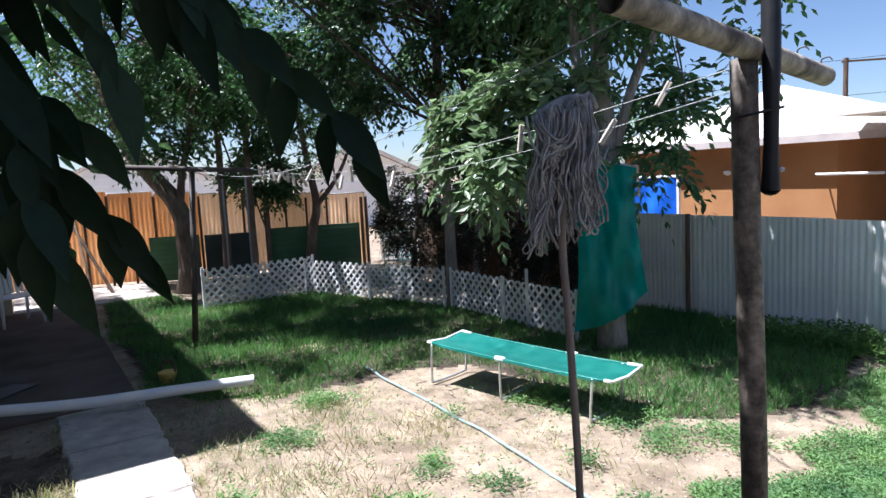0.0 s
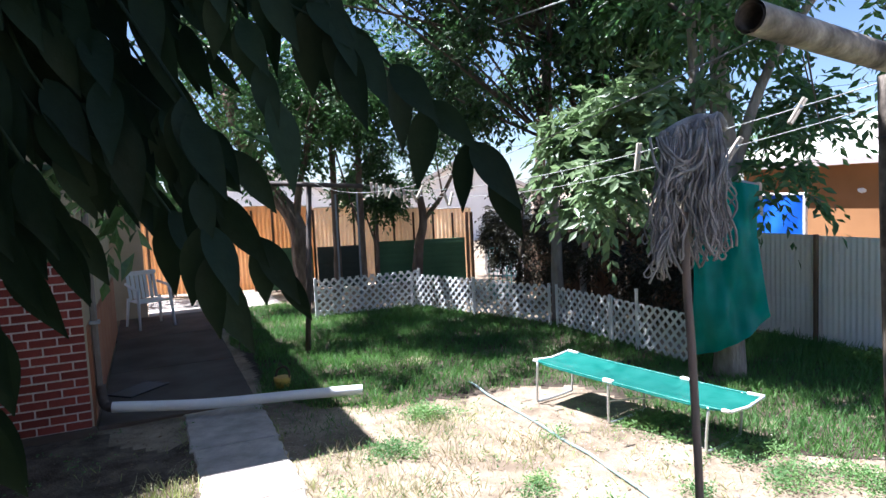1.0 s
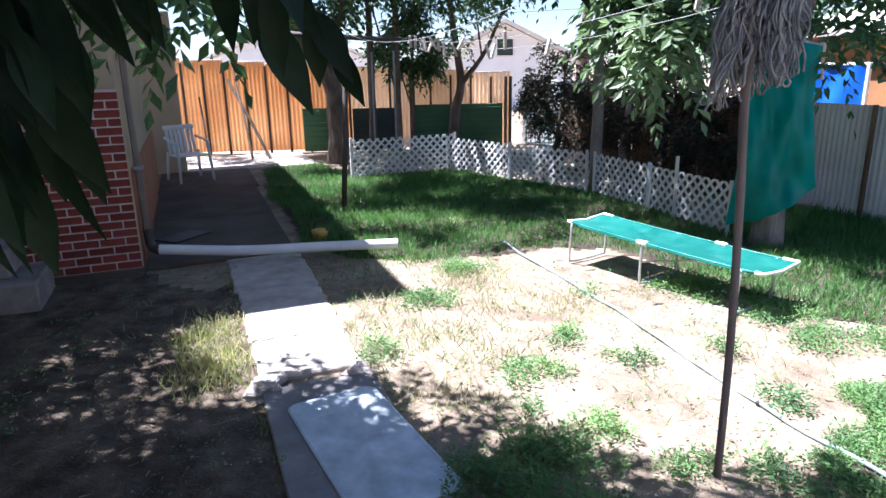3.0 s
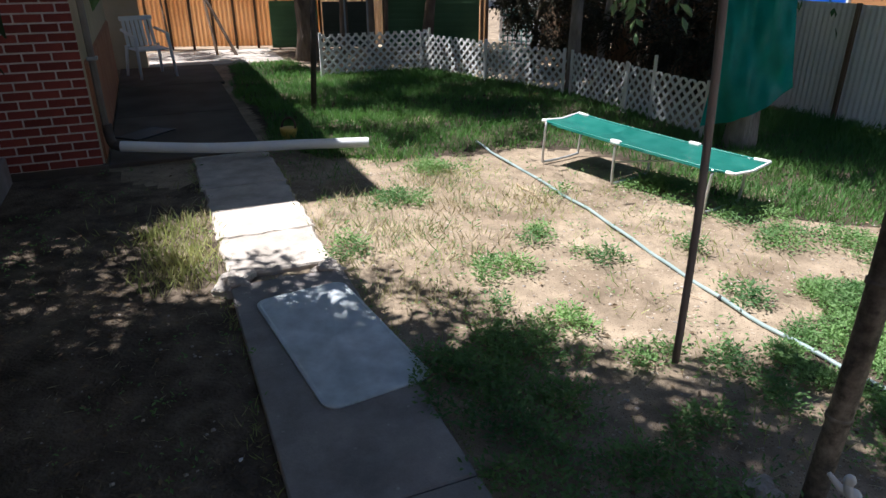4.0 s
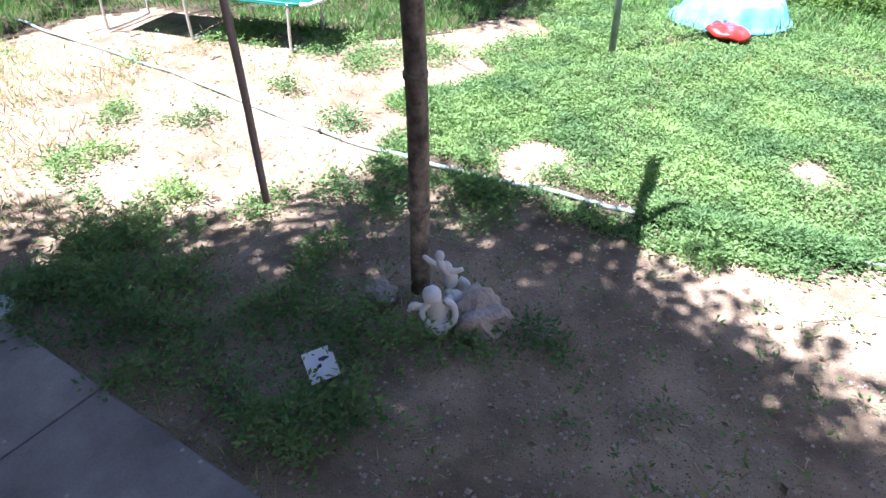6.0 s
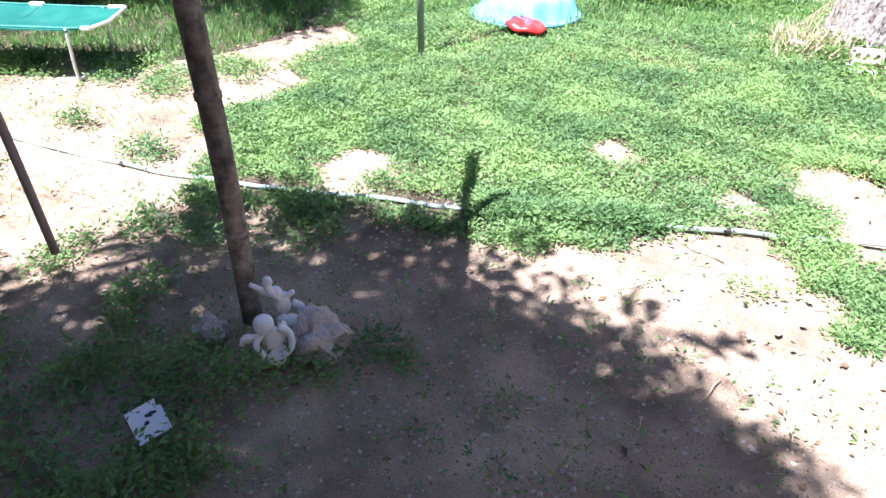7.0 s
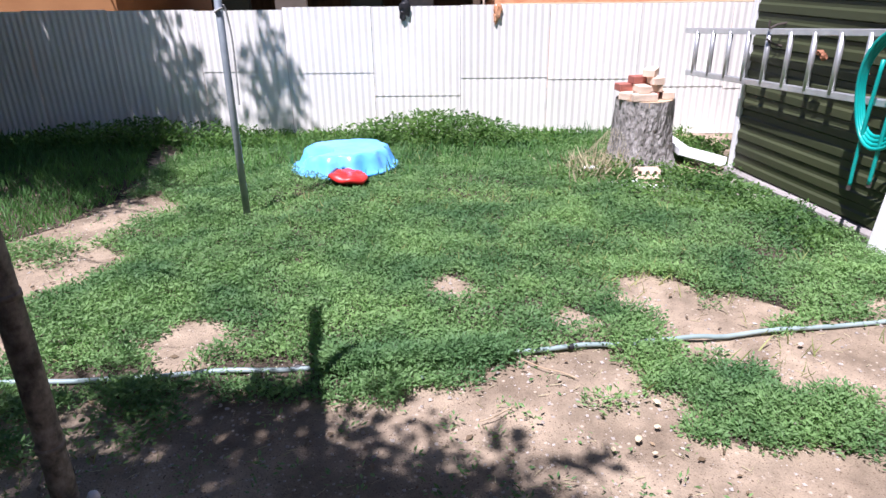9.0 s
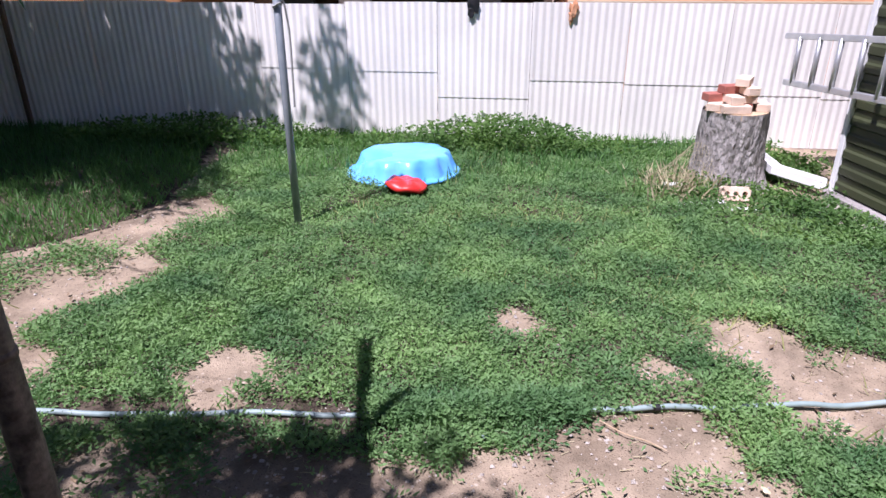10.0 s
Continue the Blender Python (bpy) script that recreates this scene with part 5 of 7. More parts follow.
def gutter():
    g = thing("fallen_gutter", pose(0, 0, 0), "white metal gutter lying between the stump and the shed", "gutter")
    bm = bmesh.new()
    a, b, c = Vector((6.02, 2.5, 0.12)), Vector((5.78, 2.22, 0.09)), Vector((5.74, 1.87, 0.07))
    prof = ((-0.045, 0.06), (-0.045, 0.0), (0.045, 0.0), (0.045, 0.06), (0.038, 0.06), (0.038, 0.007), (-0.038, 0.007), (-0.038, 0.06))
    for p, q in ((a, b), (b, c)):
        d = (q - p).normalized()
        side = Vector((d.y, -d.x, 0)).normalized()
        r0 = [bm.verts.new(p + side * x + Vector((0, 0, z))) for x, z in prof]
        r1 = [bm.verts.new(q + d * 0.02 + side * x + Vector((0, 0, z))) for x, z in prof]
        for i in range(8):
            bm.faces.new((r0[i], r0[(i + 1) % 8], r1[(i + 1) % 8], r1[i]))
        bm.faces.new(r0[::-1])
        bm.faces.new(r1)
    bmesh.ops.recalc_face_normals(bm, faces=bm.faces)
    part("trough", bm, WHITE_PAINT, g)
    bm = bmesh.new()
    sweep(bm, [a + Vector((0, 0, -0.1)), a + Vector((0.02, 0.03, 0.06))], 0.03, 10)
    part("spout", bm, WHITE_PAINT, g)
    for p, q in (((5.0, 2.72, 0.06), (5.25, 2.45, 0.05)), ((4.75, 2.45, 0.03), (5.05, 2.25, 0.03)), ((4.85, 2.3, 0.02), (5.1, 2.02, 0.02))):
        bm = bmesh.new()
        d = Vector(q) - Vector(p)
        m = Matrix.Translation(p) @ Matrix.Rotation(math.atan2(d.y, d.x), 4, "Z") @ pose(0, 0, 0, 14, 0, 0)
        box(bm, (0, -0.02, -0.02), (d.length, 0.02, 0.0), 0.003)
        tagged(part("scrap_board", bm, WHITE_PAINT, m=m), "white scrap board lying in the weeds by the stump", "board", "scrap boards")


gutter()


def netting():
    """A crumpled piece of straw-coloured net, thread by thread."""
    n = thing("plastic_netting", pose(5.16, 2.62, 0), "crumpled straw-coloured plastic netting against the stump", "netting")
    d = Vector((0.55, -0.83, 0))  # along the heap
    e = Vector((0.83, 0.55, 0))

    def drape(u, v):
        hump = 0.30 * math.exp(-((u - 0.05) / 0.22) ** 2) * math.exp(-((v - 0.08) / 0.15) ** 2)
        return d * (u + 0.02 * math.sin(17 * v)) + e * (v + 0.02 * math.sin(15 * u)) + Vector((0, 0, 0.03 + hump + 0.018 * math.sin(21 * u + 13 * v) + 0.012 * math.sin(40 * v - 9 * u)))

    for name, flip in (("warp", False), ("weft", True)):
        bm = bmesh.new()
        for i in range(27):
            k = -0.3 + 0.6 * i / 26
            line = [drape(q, k * 0.7) if flip else drape(k, q * 0.7) for q in np.linspace(-0.3, 0.3, 16)]
            sweep(bm, line, 0.0009, 3, cap=False)
        tagged(part(name, bm, NETTING, n), kind="stuff")


netting()


# ---- shed ----


def shed():
    s = thing("garden_shed", SHED, "dark green shed with ribbed metal siding and white corner trim", "shed")
    s["from_corner"] = 1
    z = 0.07
    while z < 2.3:
        bm = bmesh.new()
        pr = ((0.0, z), (0.018, z + 0.012), (0.018, z + 0.06), (0.006, z + 0.075), (0.006, z + 0.118))
        L0, L1 = 0.03, 4.2
        va = [bm.verts.new((L0, y, zz)) for y, zz in pr]
        vb = [bm.verts.new((L1, y, zz)) for y, zz in pr]
        wa = [bm.verts.new((L0, -0.03, zz)) for y, zz in (pr[0], pr[-1])]
        wb = [bm.verts.new((L1, -0.03, zz)) for y, zz in (pr[0], pr[-1])]
        for i in range(4):
            bm.faces.new((va[i], vb[i], vb[i + 1], va[i + 1]))
        bm.faces.new((va[4], vb[4], wb[1], wa[1]))
        bm.faces.new((wa[0], wb[0], vb[0], va[0]))
        bm.faces.new(va[::-1] + [wa[0], wa[1]])
        bm.faces.new((wb[0], wb[1], *[vb[i] for i in (4, 3, 2, 1, 0)]))
        bmesh.ops.recalc_face_normals(bm, faces=bm.faces)
        part("siding_board", bm, SHED_GREEN, s)
        z += 0.118
    bm = bmesh.new()
    box(bm, (-0.02, -0.06, 0.03), (0.028, 0.03, 2.35), 0.006)
    part("corner_trim", bm, WHITE_PAINT, s)
    bm = bmesh.new()
    box(bm, (-0.02, -3.0, 0.05), (4.2, -0.065, 2.35))
    part("body", bm, SHED_GREEN, s)
    bm = bmesh.new()
    box(bm, (-0.04, -3.0, -0.05), (4.25, 0.06, 0.065), 0.015)
    part("foundation", bm, CONCRETE, s)
    bm = bmesh.new()
    box(bm, (-0.25, -3.2, 2.355), (4.4, 0.28, 2.43), 0.01)
    part("roof", bm, ROOF_WHITE, s)


shed()


def ladder():
    l = thing("ladder", SHED, "aluminium ladder hung sideways on the shed wall", "ladder")
    l["from_corner"] = 1
    # hung a little out of level, rising towards its far end
    for z, rise, x0 in ((0.765, 0.056, -0.66), (1.118, 0.078, -0.74)):
        bm = bmesh.new()
        box(bm, (x0, 0.10, z - 0.021), (3.2, 0.125, z + 0.021), 0.004)
        box(bm, (x0, 0.09, z - 0.021), (3.2, 0.0985, z - 0.015))
        box(bm, (x0, 0.09, z + 0.015), (3.2, 0.0985, z + 0.021))
        for v in bm.verts:
            v.co.z += rise * v.co.x
        part("rail", bm, ALUMINIUM, l)
    x = -0.56
    while x < 3.1:
        bm = bmesh.new()
        sweep(bm, [(x, 0.113, 0.765 + 0.056 * x), (x, 0.113, 1.118 + 0.078 * x)], 0.019, 8)
        part("rung", bm, ALUMINIUM, l, smooth=True)
        x += 0.222
    for x in (0.35, 2.2):
        bm = bmesh.new()
        sweep(bm, curve([(x, 0.0, 1.2), (x, 0.08, 1.19), (x, 0.14, 1.17), (x, 0.145, 1.22)], 4), 0.008, 6)
        sweep(bm, curve([(x, 0.0, 1.04), (x, 0.08, 1.06), (x, 0.135, 1.09), (x, 0.14, 1.1)], 4), 0.008, 6)
        part("hook", bm, DARK_PIPE, l)


ladder()


def coiled_hose():
    h = thing("coiled_hose", SHED, "teal garden hose hung in loops on the ladder", "hose")
    h["from_corner"] = 1
    bm = bmesh.new()
    cx, cz = 1.45, 0.935
    for k in range(4):
        r1, r2 = 0.17 + 0.012 * k, 0.27 + 0.02 * k
        ring = [(cx + r1 * math.cos(a) + 0.012 * k, 0.155 + 0.014 * k + 0.01 * math.sin(3 * a), cz + r2 * math.sin(a)) for a in np.linspace(0, 6.283, 33)]
        sweep(bm, ring, 0.0115, 8, cap=False)
        part("loop", bm, TEAL_HOSE, h, smooth=True)
        bm = bmesh.new()
    sweep(bm, curve([(1.41, 0.19, 1.09), (1.39, 0.19, 0.75), (1.378, 0.185, 0.5), (1.373, 0.18, 0.34)], 5), 0.0115, 8)
    part("hose_end", bm, TEAL_HOSE, h, smooth=True)
    bm = bmesh.new()
    sweep(bm, curve([(1.57, 0.2, 1.05), (1.54, 0.2, 0.8), (1.52, 0.19, 0.55), (1.51, 0.185, 0.40)], 5), 0.0115, 8)
    part("hose_end", bm, TEAL_HOSE, h, smooth=True)
    for x, z in ((1.373, 0.34), (1.51, 0.40)):
        bm = bmesh.new()
        sweep(bm, [(x, 0.181, z + 0.01), (x - 0.002, 0.181, z - 0.02)], 0.013, 8)
        part("nozzle", bm, DARK_PIPE, h)
    bm = bmesh.new()
    lump(bm, (0.86, 0.13, 1.06), (0.03, 0.02, 0.02), 2, 0.4)
    lump(bm, (0.9, 0.135, 1.04), (0.02, 0.02, 0.02), 5, 0.4)
    tagged(part("wire_knot", bm, BROWN_PAINT, m=SHED), "rusty wire knot holding the ladder", "wire")


coiled_hose()
bm = bmesh.new()
box(bm, (1.575, 0.10, 0.0), (1.9, 0.14, 0.42), 0.006)
bmesh.ops.transform(bm, matrix=pose(0, 0.02, 0, 6, 0, 0), verts=bm.verts)
tagged(part("white_board", bm, WHITE_PAINT, m=SHED), "white board leaning on the shed wall", "board")
for k, (x, y, r) in enumerate(((0.25, 0.16, 0.05), (0.45, 0.14, 0.035), (0.62, 0.2, 0.06), (0.85, 0.16, 0.04), (0.5, 0.28, 0.03), (1.05, 0.2, 0.045))):
    p = SHED @ Vector((-x, y, 0))
    stone("stone", p.x, p.y, (r, r * 0.8, r * 0.55), 3.3 + k, label="grey rubble stone along the shed foundation", group="rubble stones")


# ---- trees ----
LEAFLET = np.array([(0, 0, 0), (0.5, 0.21, 0.05), (1, 0, -0.06), (0.5, -0.21, 0.05)])


def leaf_cloud(bases, dirs, lengths, rng, width=1.0, roll=1.0, shape=LEAFLET):
    """Leaflets as small bent quads, each from a base along a direction."""
    n = len(bases)
    d = dirs / np.linalg.norm(dirs, axis=1, keepdims=True)
    rnd = rng.normal(size=(n, 3))
    up = np.array([0, 0, 1.0]) * (1 - roll * 0.5) + rnd * roll * 0.5
    s = np.cross(d, up)
    s /= np.linalg.norm(s, axis=1, keepdims=True) + 1e-9
    nn = np.cross(s, d)
    v = bases[:, None, :] + lengths[:, None, None] * (shape[None, :, 0:1] * d[:, None, :] + width * shape[None, :, 1:2] * s[:, None, :] + shape[None, :, 2:3] * nn[:, None, :])
    k = shape.shape[0]
    f = np.arange(n * k).reshape(n, k)
    return v.reshape(-1, 3), f


def fronds(centres, out, rng, length, leaflets, size, droop=0.5):
    """Pinnate leaves: a stalk with paired leaflets, hanging at the ends."""
    n = len(centres)
    out = out / (np.linalg.norm(out, axis=1, keepdims=True) + 1e-9)
    ln = length * rng.uniform(0.7, 1.25, n)
    side = np.cross(out, np.array([0, 0, 1.0]) + 0.3 * rng.normal(size=(n, 3)))
    side /= np.linalg.norm(side, axis=1, keepdims=True) + 1e-9
    B, D, S = [], [], []
    for k in range(leaflets):
        t = (k // 2 + 1) / (leaflets // 2 + 1)
        sg = 1 if k % 2 else -1
        if k == leaflets - 1:
            t, sg = 1.0, 0.0
        p = centres + out * (ln * t)[:, None] + np.array([0, 0, -1.0]) * (ln * droop * t * t)[:, None]
        d = side * sg * 0.9 + out * (0.5 if sg else 1.2) + np.array([0, 0, -0.45]) * (0.5 + t) + 0.25 * rng.normal(size=(n, 3))
        B.append(p)
        D.append(d)
        S.append(size * rng.uniform(0.75, 1.2, n) * (1 - 0.25 * abs(t - 0.5)))
    return np.concatenate(B), np.concatenate(D), np.concatenate(S)


def crown(name, ellipsoids, rng, count, length, size, mat, parent, leaflets=11, clumps=70, cut=None, droop=0.55, spread=0.125, least=20):
    B, D, S = [], [], []
    tot = sum(e[1][0] * e[1][1] * e[1][2] for e in ellipsoids)
    wide = spread
    for c, r in ellipsoids:
        c, r = np.array(c), np.array(r)
        k = max(6, int(clumps * r[0] * r[1] * r[2] / tot))
        cc = rng.normal(size=(k, 3))
        cc /= np.linalg.norm(cc, axis=1, keepdims=True)
        cc *= rng.uniform(0.25, 1.0, (k, 1)) ** 0.5
        n = max(least, int(count * r[0] * r[1] * r[2] / tot))
        which = rng.integers(0, k, n)
        spread = rng.normal(size=(n, 3)) * wide
        pts = c + (cc[which] + spread) * r
        out = (cc[which] * 0.6 + spread * 2.2 + 0.35 * rng.normal(size=(n, 3))) * np.array([1, 1, 0.55])
        if cut is not None:
            keep = cut(pts)
            pts, out = pts[keep], out[keep]
        b, d, s = fronds(pts, out, rng, length, leaflets, size, droop)
        B.append(b)
        D.append(d)
        S.append(s)
    v, f = leaf_cloud(np.concatenate(B), np.concatenate(D), np.concatenate(S), rng)
    return raw(name, v.tolist(), f.tolist(), mat, parent)


def tree(label, stems, ellipsoids, seed, count, mat=LEAF, size=0.13, length=0.40, leaflets=11, clumps=70, cut=None, name="tree", twigs=10, cat="tree", bark=BARK, spread=0.082):
    rng = np.random.default_rng(seed)
    t = thing(name, pose(*stems[0][0][0]), label, cat)
    inv = Matrix.Translation(-Vector(stems[0][0][0]))
    bm = bmesh.new()
    for pts, r0, r1 in stems:
        if pts[0][2] < 0 and pts is not stems[0][0]:
            part("trunk", bm, bark, t, smooth=True)
            bm = bmesh.new()
        line = curve(pts, 5)
        k = len(line)
        sweep(bm, [inv @ p + noise.noise_vector(p * 2.0) * r0 * 0.25 for p in line], [(r0 + (r1 - r0) * i / (k - 1)) * (1 + (0.35 * math.exp(-i / 1.5) if pts is stems[0][0] else 0)) for i in range(k)], 10)
    part("trunk", bm, bark, t, smooth=True)
    for c, r in dict.fromkeys(ellipsoids):
        for i in range(max(1, int(twigs * r[0] / 3))):
            src = Vector(stems[i % len(stems)][0][-1 if rng.random() < 0.7 else -2])
            v = rng.normal(size=3)
            v /= np.linalg.norm(v)
            end = Vector(np.array(c) + v * np.array(r) * 0.8)
            if cut is not None and not cut(np.array([end]))[0]:
                continue
            mid = src.lerp(end, 0.5) + Vector(rng.normal(size=3) * 0.12) + Vector((0, 0, 0.2))
            bm = bmesh.new()
            sweep(bm, [inv @ p for p in curve([src, mid, end], 4)], [0.022 * (1 - k / 9) + 0.003 for k in range(9)], 6)
            part("limb", bm, BARK, t, smooth=True)
    ob = crown("crown", ellipsoids, rng, count, length, size, mat, t, leaflets, clumps, cut, spread=spread)
    ob.matrix_parent_inverse = inv
    return t


# the ash by the tin fence, with several stems
def ash_cut(p):
    gap = (p[:, 0] > 1.95) & (p[:, 2] < 2.85)
    low = (p[:, 2] < 2.0) & (p[:, 0] < 1.2) & (p[:, 0] > 0.4)
    lit = (p[:, 0] < 0.15) & (p[:, 1] < 7.3) & (p[:, 2] < 4.8)
    return ~(gap | low | lit)


ash = tree("multi-stemmed ash tree with a wide leafy crown by the fence",
     [([(0.90, 6.82, -0.1), (0.90, 6.82, 1.2), (0.88, 6.85, 2.3), (0.86, 6.9, 3.3), (1.0, 7.0, 5.0)], 0.135, 0.06),
      ([(0.86, 6.82, 1.9), (0.62, 6.86, 2.8), (0.55, 6.9, 4.6)], 0.07, 0.035), ([(0.92, 6.85, 1.9), (1.3, 6.9, 3.0), (2.2, 6.8, 4.4)], 0.06, 0.03),
      ([(0.70, 6.82, 2.3), (0.66, 6.8, 3.4), (0.62, 6.8, 4.4)], 0.022, 0.014), ([(0.76, 6.8, 2.3), (0.76, 6.76, 3.4), (0.78, 6.8, 4.4)], 0.02, 0.014)],
     [((0.7, 7.2, 4.2), (1.3, 1.3, 1.2)), ((2.55, 5.9, 4.7), (0.5, 0.45, 0.4)), ((1.95, 6.6, 4.9), (0.7, 0.6, 0.5)), ((1.3, 7.5, 4.9), (0.8, 0.7, 0.6)), ((0.5, 8.3, 4.7), (0.8, 0.6, 0.5)), ((1.2, 7.4, 2.75), (0.6, 0.5, 0.6)),
      *[((1.55, 7.2, 2.6), (0.3, 0.3, 0.3))] * 4, *[((1.36, 7.0, 2.0), (0.32, 0.3, 0.36))] * 2, ((1.72, 6.9, 2.5), (0.3, 0.3, 0.3)), ((2.3, 6.7, 3.35), (0.5, 0.4, 0.4)), ((-0.2, 8.0, 4.8), (1.2, 0.9, 0.9))] + [
      # high clumps added for the shade they cast on the lawn
      *[((-0.39, 5.94, 5.15), (0.5, 0.45, 0.25))] * 3, *[((-0.02, 5.12, 5.15), (0.35, 0.32, 0.22))] * 3, *[((-0.77, 6.74, 5.15), (0.5, 0.4, 0.25))] * 2, *[((0.25, 5.9, 5.2), (0.5, 0.45, 0.25))] * 2, *[((-0.15, 5.5, 5.2), (0.42, 0.5, 0.22))] * 3], 31, 2520, cut=ash_cut, clumps=120, leaflets=9, bark=PALE_BARK, size=0.14)

# the low bough looks sunlit through its paler leaf colour
bough = crown("low_bough", [((-0.12, 6.72, 2.42), (0.50, 0.34, 0.34)), ((-0.28, 6.7, 1.98), (0.36, 0.28, 0.28)), ((0.25, 6.75, 2.7), (0.4, 0.3, 0.22))], np.random.default_rng(77), 330, 0.42, 0.165, LEAF_SUNLIT, ash, 13, 40, spread=0.2)
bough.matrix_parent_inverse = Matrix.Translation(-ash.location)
bough["label"] = "leaves on a low bough, coloured paler to look sunlit"
tree("slim ash trees growing through the white lattice",
     [([(-1.07, 9.42, -0.1), (-1.08, 9.4, 1.2), (-1.12, 9.4, 2.6), (-1.2, 9.4, 4.4)], 0.088, 0.045),
      ([(-0.75, 9.8, -0.1), (-0.72, 9.8, 0.9), (-0.5, 9.75, 2.2), (-0.4, 9.6, 3.6)], 0.055, 0.025)],
     # clumps near z 7 are unseen, added to shade the lawn
     [((-1.3, 9.4, 4.4), (1.8, 1.6, 1.5)), ((-0.6, 9.5, 2.9), (0.9, 0.7, 0.7)), ((-2.2, 9.6, 5.4), (1.6, 1.4, 1.2)), ((-3.2, 8.0, 5.4), (2.0, 1.6, 0.7)), ((-5.0, 8.3, 5.3), (1.3, 1.2, 0.7)), ((-1.7, 8.1, 5.3), (1.1, 0.8, 0.6)), ((-3.9, 8.1, 6.9), (2.1, 1.5, 0.5)), ((-5.8, 8.6, 6.9), (1.3, 1.2, 0.5)), ((-2.2, 8.2, 6.9), (1.2, 0.9, 0.5)), ((-1.2, 6.9, 7.2), (0.7, 0.6, 0.4)), ((-0.4, 6.3, 5.7), (0.75, 0.6, 0.4)),
      # clumps added over the house-side path, to darken it and the lawn
      *[((-6.4, 7.3, 5.5), (1.0, 1.0, 0.35))] * 2, ((-5.3, 6.6, 4.6), (0.9, 0.8, 0.3)), *[((-4.6, 6.1, 5.4), (0.7, 0.5, 0.3))] * 2, ((-3.6, 7.1, 5.4), (0.9, 0.7, 0.3))], 32, 4450, clumps=140, leaflets=9, bark=PALE_BARK, size=0.14)

tree("leaning old tree with a dark curved trunk at the lawn's edge",
     [([(-6.1, 11.0, -0.1), (-6.05, 10.95, 0.8), (-6.15, 10.9, 1.6), (-6.9, 10.9, 2.6), (-7.4, 10.9, 4.0)], 0.2, 0.13), ([(-6.1, 10.9, 1.5), (-5.9, 10.9, 2.4), (-5.4, 10.8, 3.8)], 0.08, 0.04)],
     # the clumps at z 6, over the roof, are added to shade the concrete
     [((-6.6, 10.8, 4.3), (2.3, 1.8, 1.7)), ((-5.0, 10.4, 4.6), (1.6, 1.4, 1.4)), ((-8.1, 11.3, 4.0), (0.8, 0.7, 0.7)), ((-6.1, 10.4, 2.9), (1.0, 0.7, 0.3)), *[((-11.3, 10.2, 6.0), (0.8, 0.7, 0.35))] * 4, *[((-10.5, 10.4, 6.0), (0.5, 0.5, 0.3))] * 2], 33, 2010, clumps=75, size=0.14, leaflets=9)

tree("forked tree in front of the orange fence",
     [([(-4.55, 13.3, -0.1), (-4.5, 13.3, 0.8), (-4.35, 13.3, 1.4), (-4.5, 13.2, 2.6), (-4.6, 13.1, 4.0)], 0.12, 0.05), ([(-4.4, 13.3, 1.3), (-3.9, 13.3, 1.9), (-3.5, 13.2, 2.6)], 0.06, 0.03)],
     [((-4.4, 12.8, 3.9), (1.7, 1.4, 1.6)), ((-3.9, 13.0, 2.3), (0.8, 0.5, 0.35)), ((-3.0, 12.6, 4.6), (1.3, 1.2, 1.0))], 34, 1150, clumps=45, leaflets=9)

tree("two slender dark trunks behind the lattice",
     [([(-5.75, 11.9, -0.1), (-5.75, 11.9, 1.2), (-5.73, 11.9, 3.6)], 0.085, 0.06), ([(-5.25, 12.0, -0.1), (-5.25, 12.0, 1.2), (-5.22, 12.0, 3.6)], 0.085, 0.06)],
     [((-5.4, 11.9, 4.0), (1.6, 1.3, 1.2)), ((-5.2, 12.2, 2.3), (0.5, 0.4, 0.3))], 35, 1000, clumps=40)

tree("young tree with a thin trunk at the back fence",
     [([(-5.35, 13.0, -0.1), (-5.33, 13.0, 0.8), (-5.3, 13.0, 2.2)], 0.05, 0.03)], [((-5.3, 12.9, 2.0), (0.75, 0.5, 0.45))], 36, 330, clumps=18)

tree("tall leafy trees beyond the back fence",
     [([(-2.4, 17.5, -0.1), (-2.4, 17.5, 2.0), (-2.2, 17.5, 5.0)], 0.2, 0.1)], [((-2.0, 17.3, 4.9), (1.0, 0.9, 0.9)), ((1.2, 15.0, 2.6), (1.4, 1.0, 1.2))], 37, 420, clumps=30, size=0.14, length=0.45)

tree("dark plum-leaved shrub behind the lattice",
     [([(-1.9, 10.9, -0.1), (-1.9, 10.9, 0.6), (-1.8, 10.9, 1.2)], 0.05, 0.03), ([(-0.2, 10.0, -0.1), (-0.2, 10.0, 0.6), (-0.1, 10.0, 1.3)], 0.05, 0.03)],
     [((-1.6, 10.9, 1.15), (0.85, 0.7, 0.8)), ((-0.3, 10.2, 0.95), (1.0, 0.6, 0.85)), ((0.6, 9.2, 0.9), (0.6, 0.5, 0.8)), ((-2.1, 11.2, 1.5), (0.5, 0.5, 0.55))], 38, 2600, LEAF_DARK, 0.075, 0.2, 9, 90, name="shrub", twigs=8, cat="shrub")


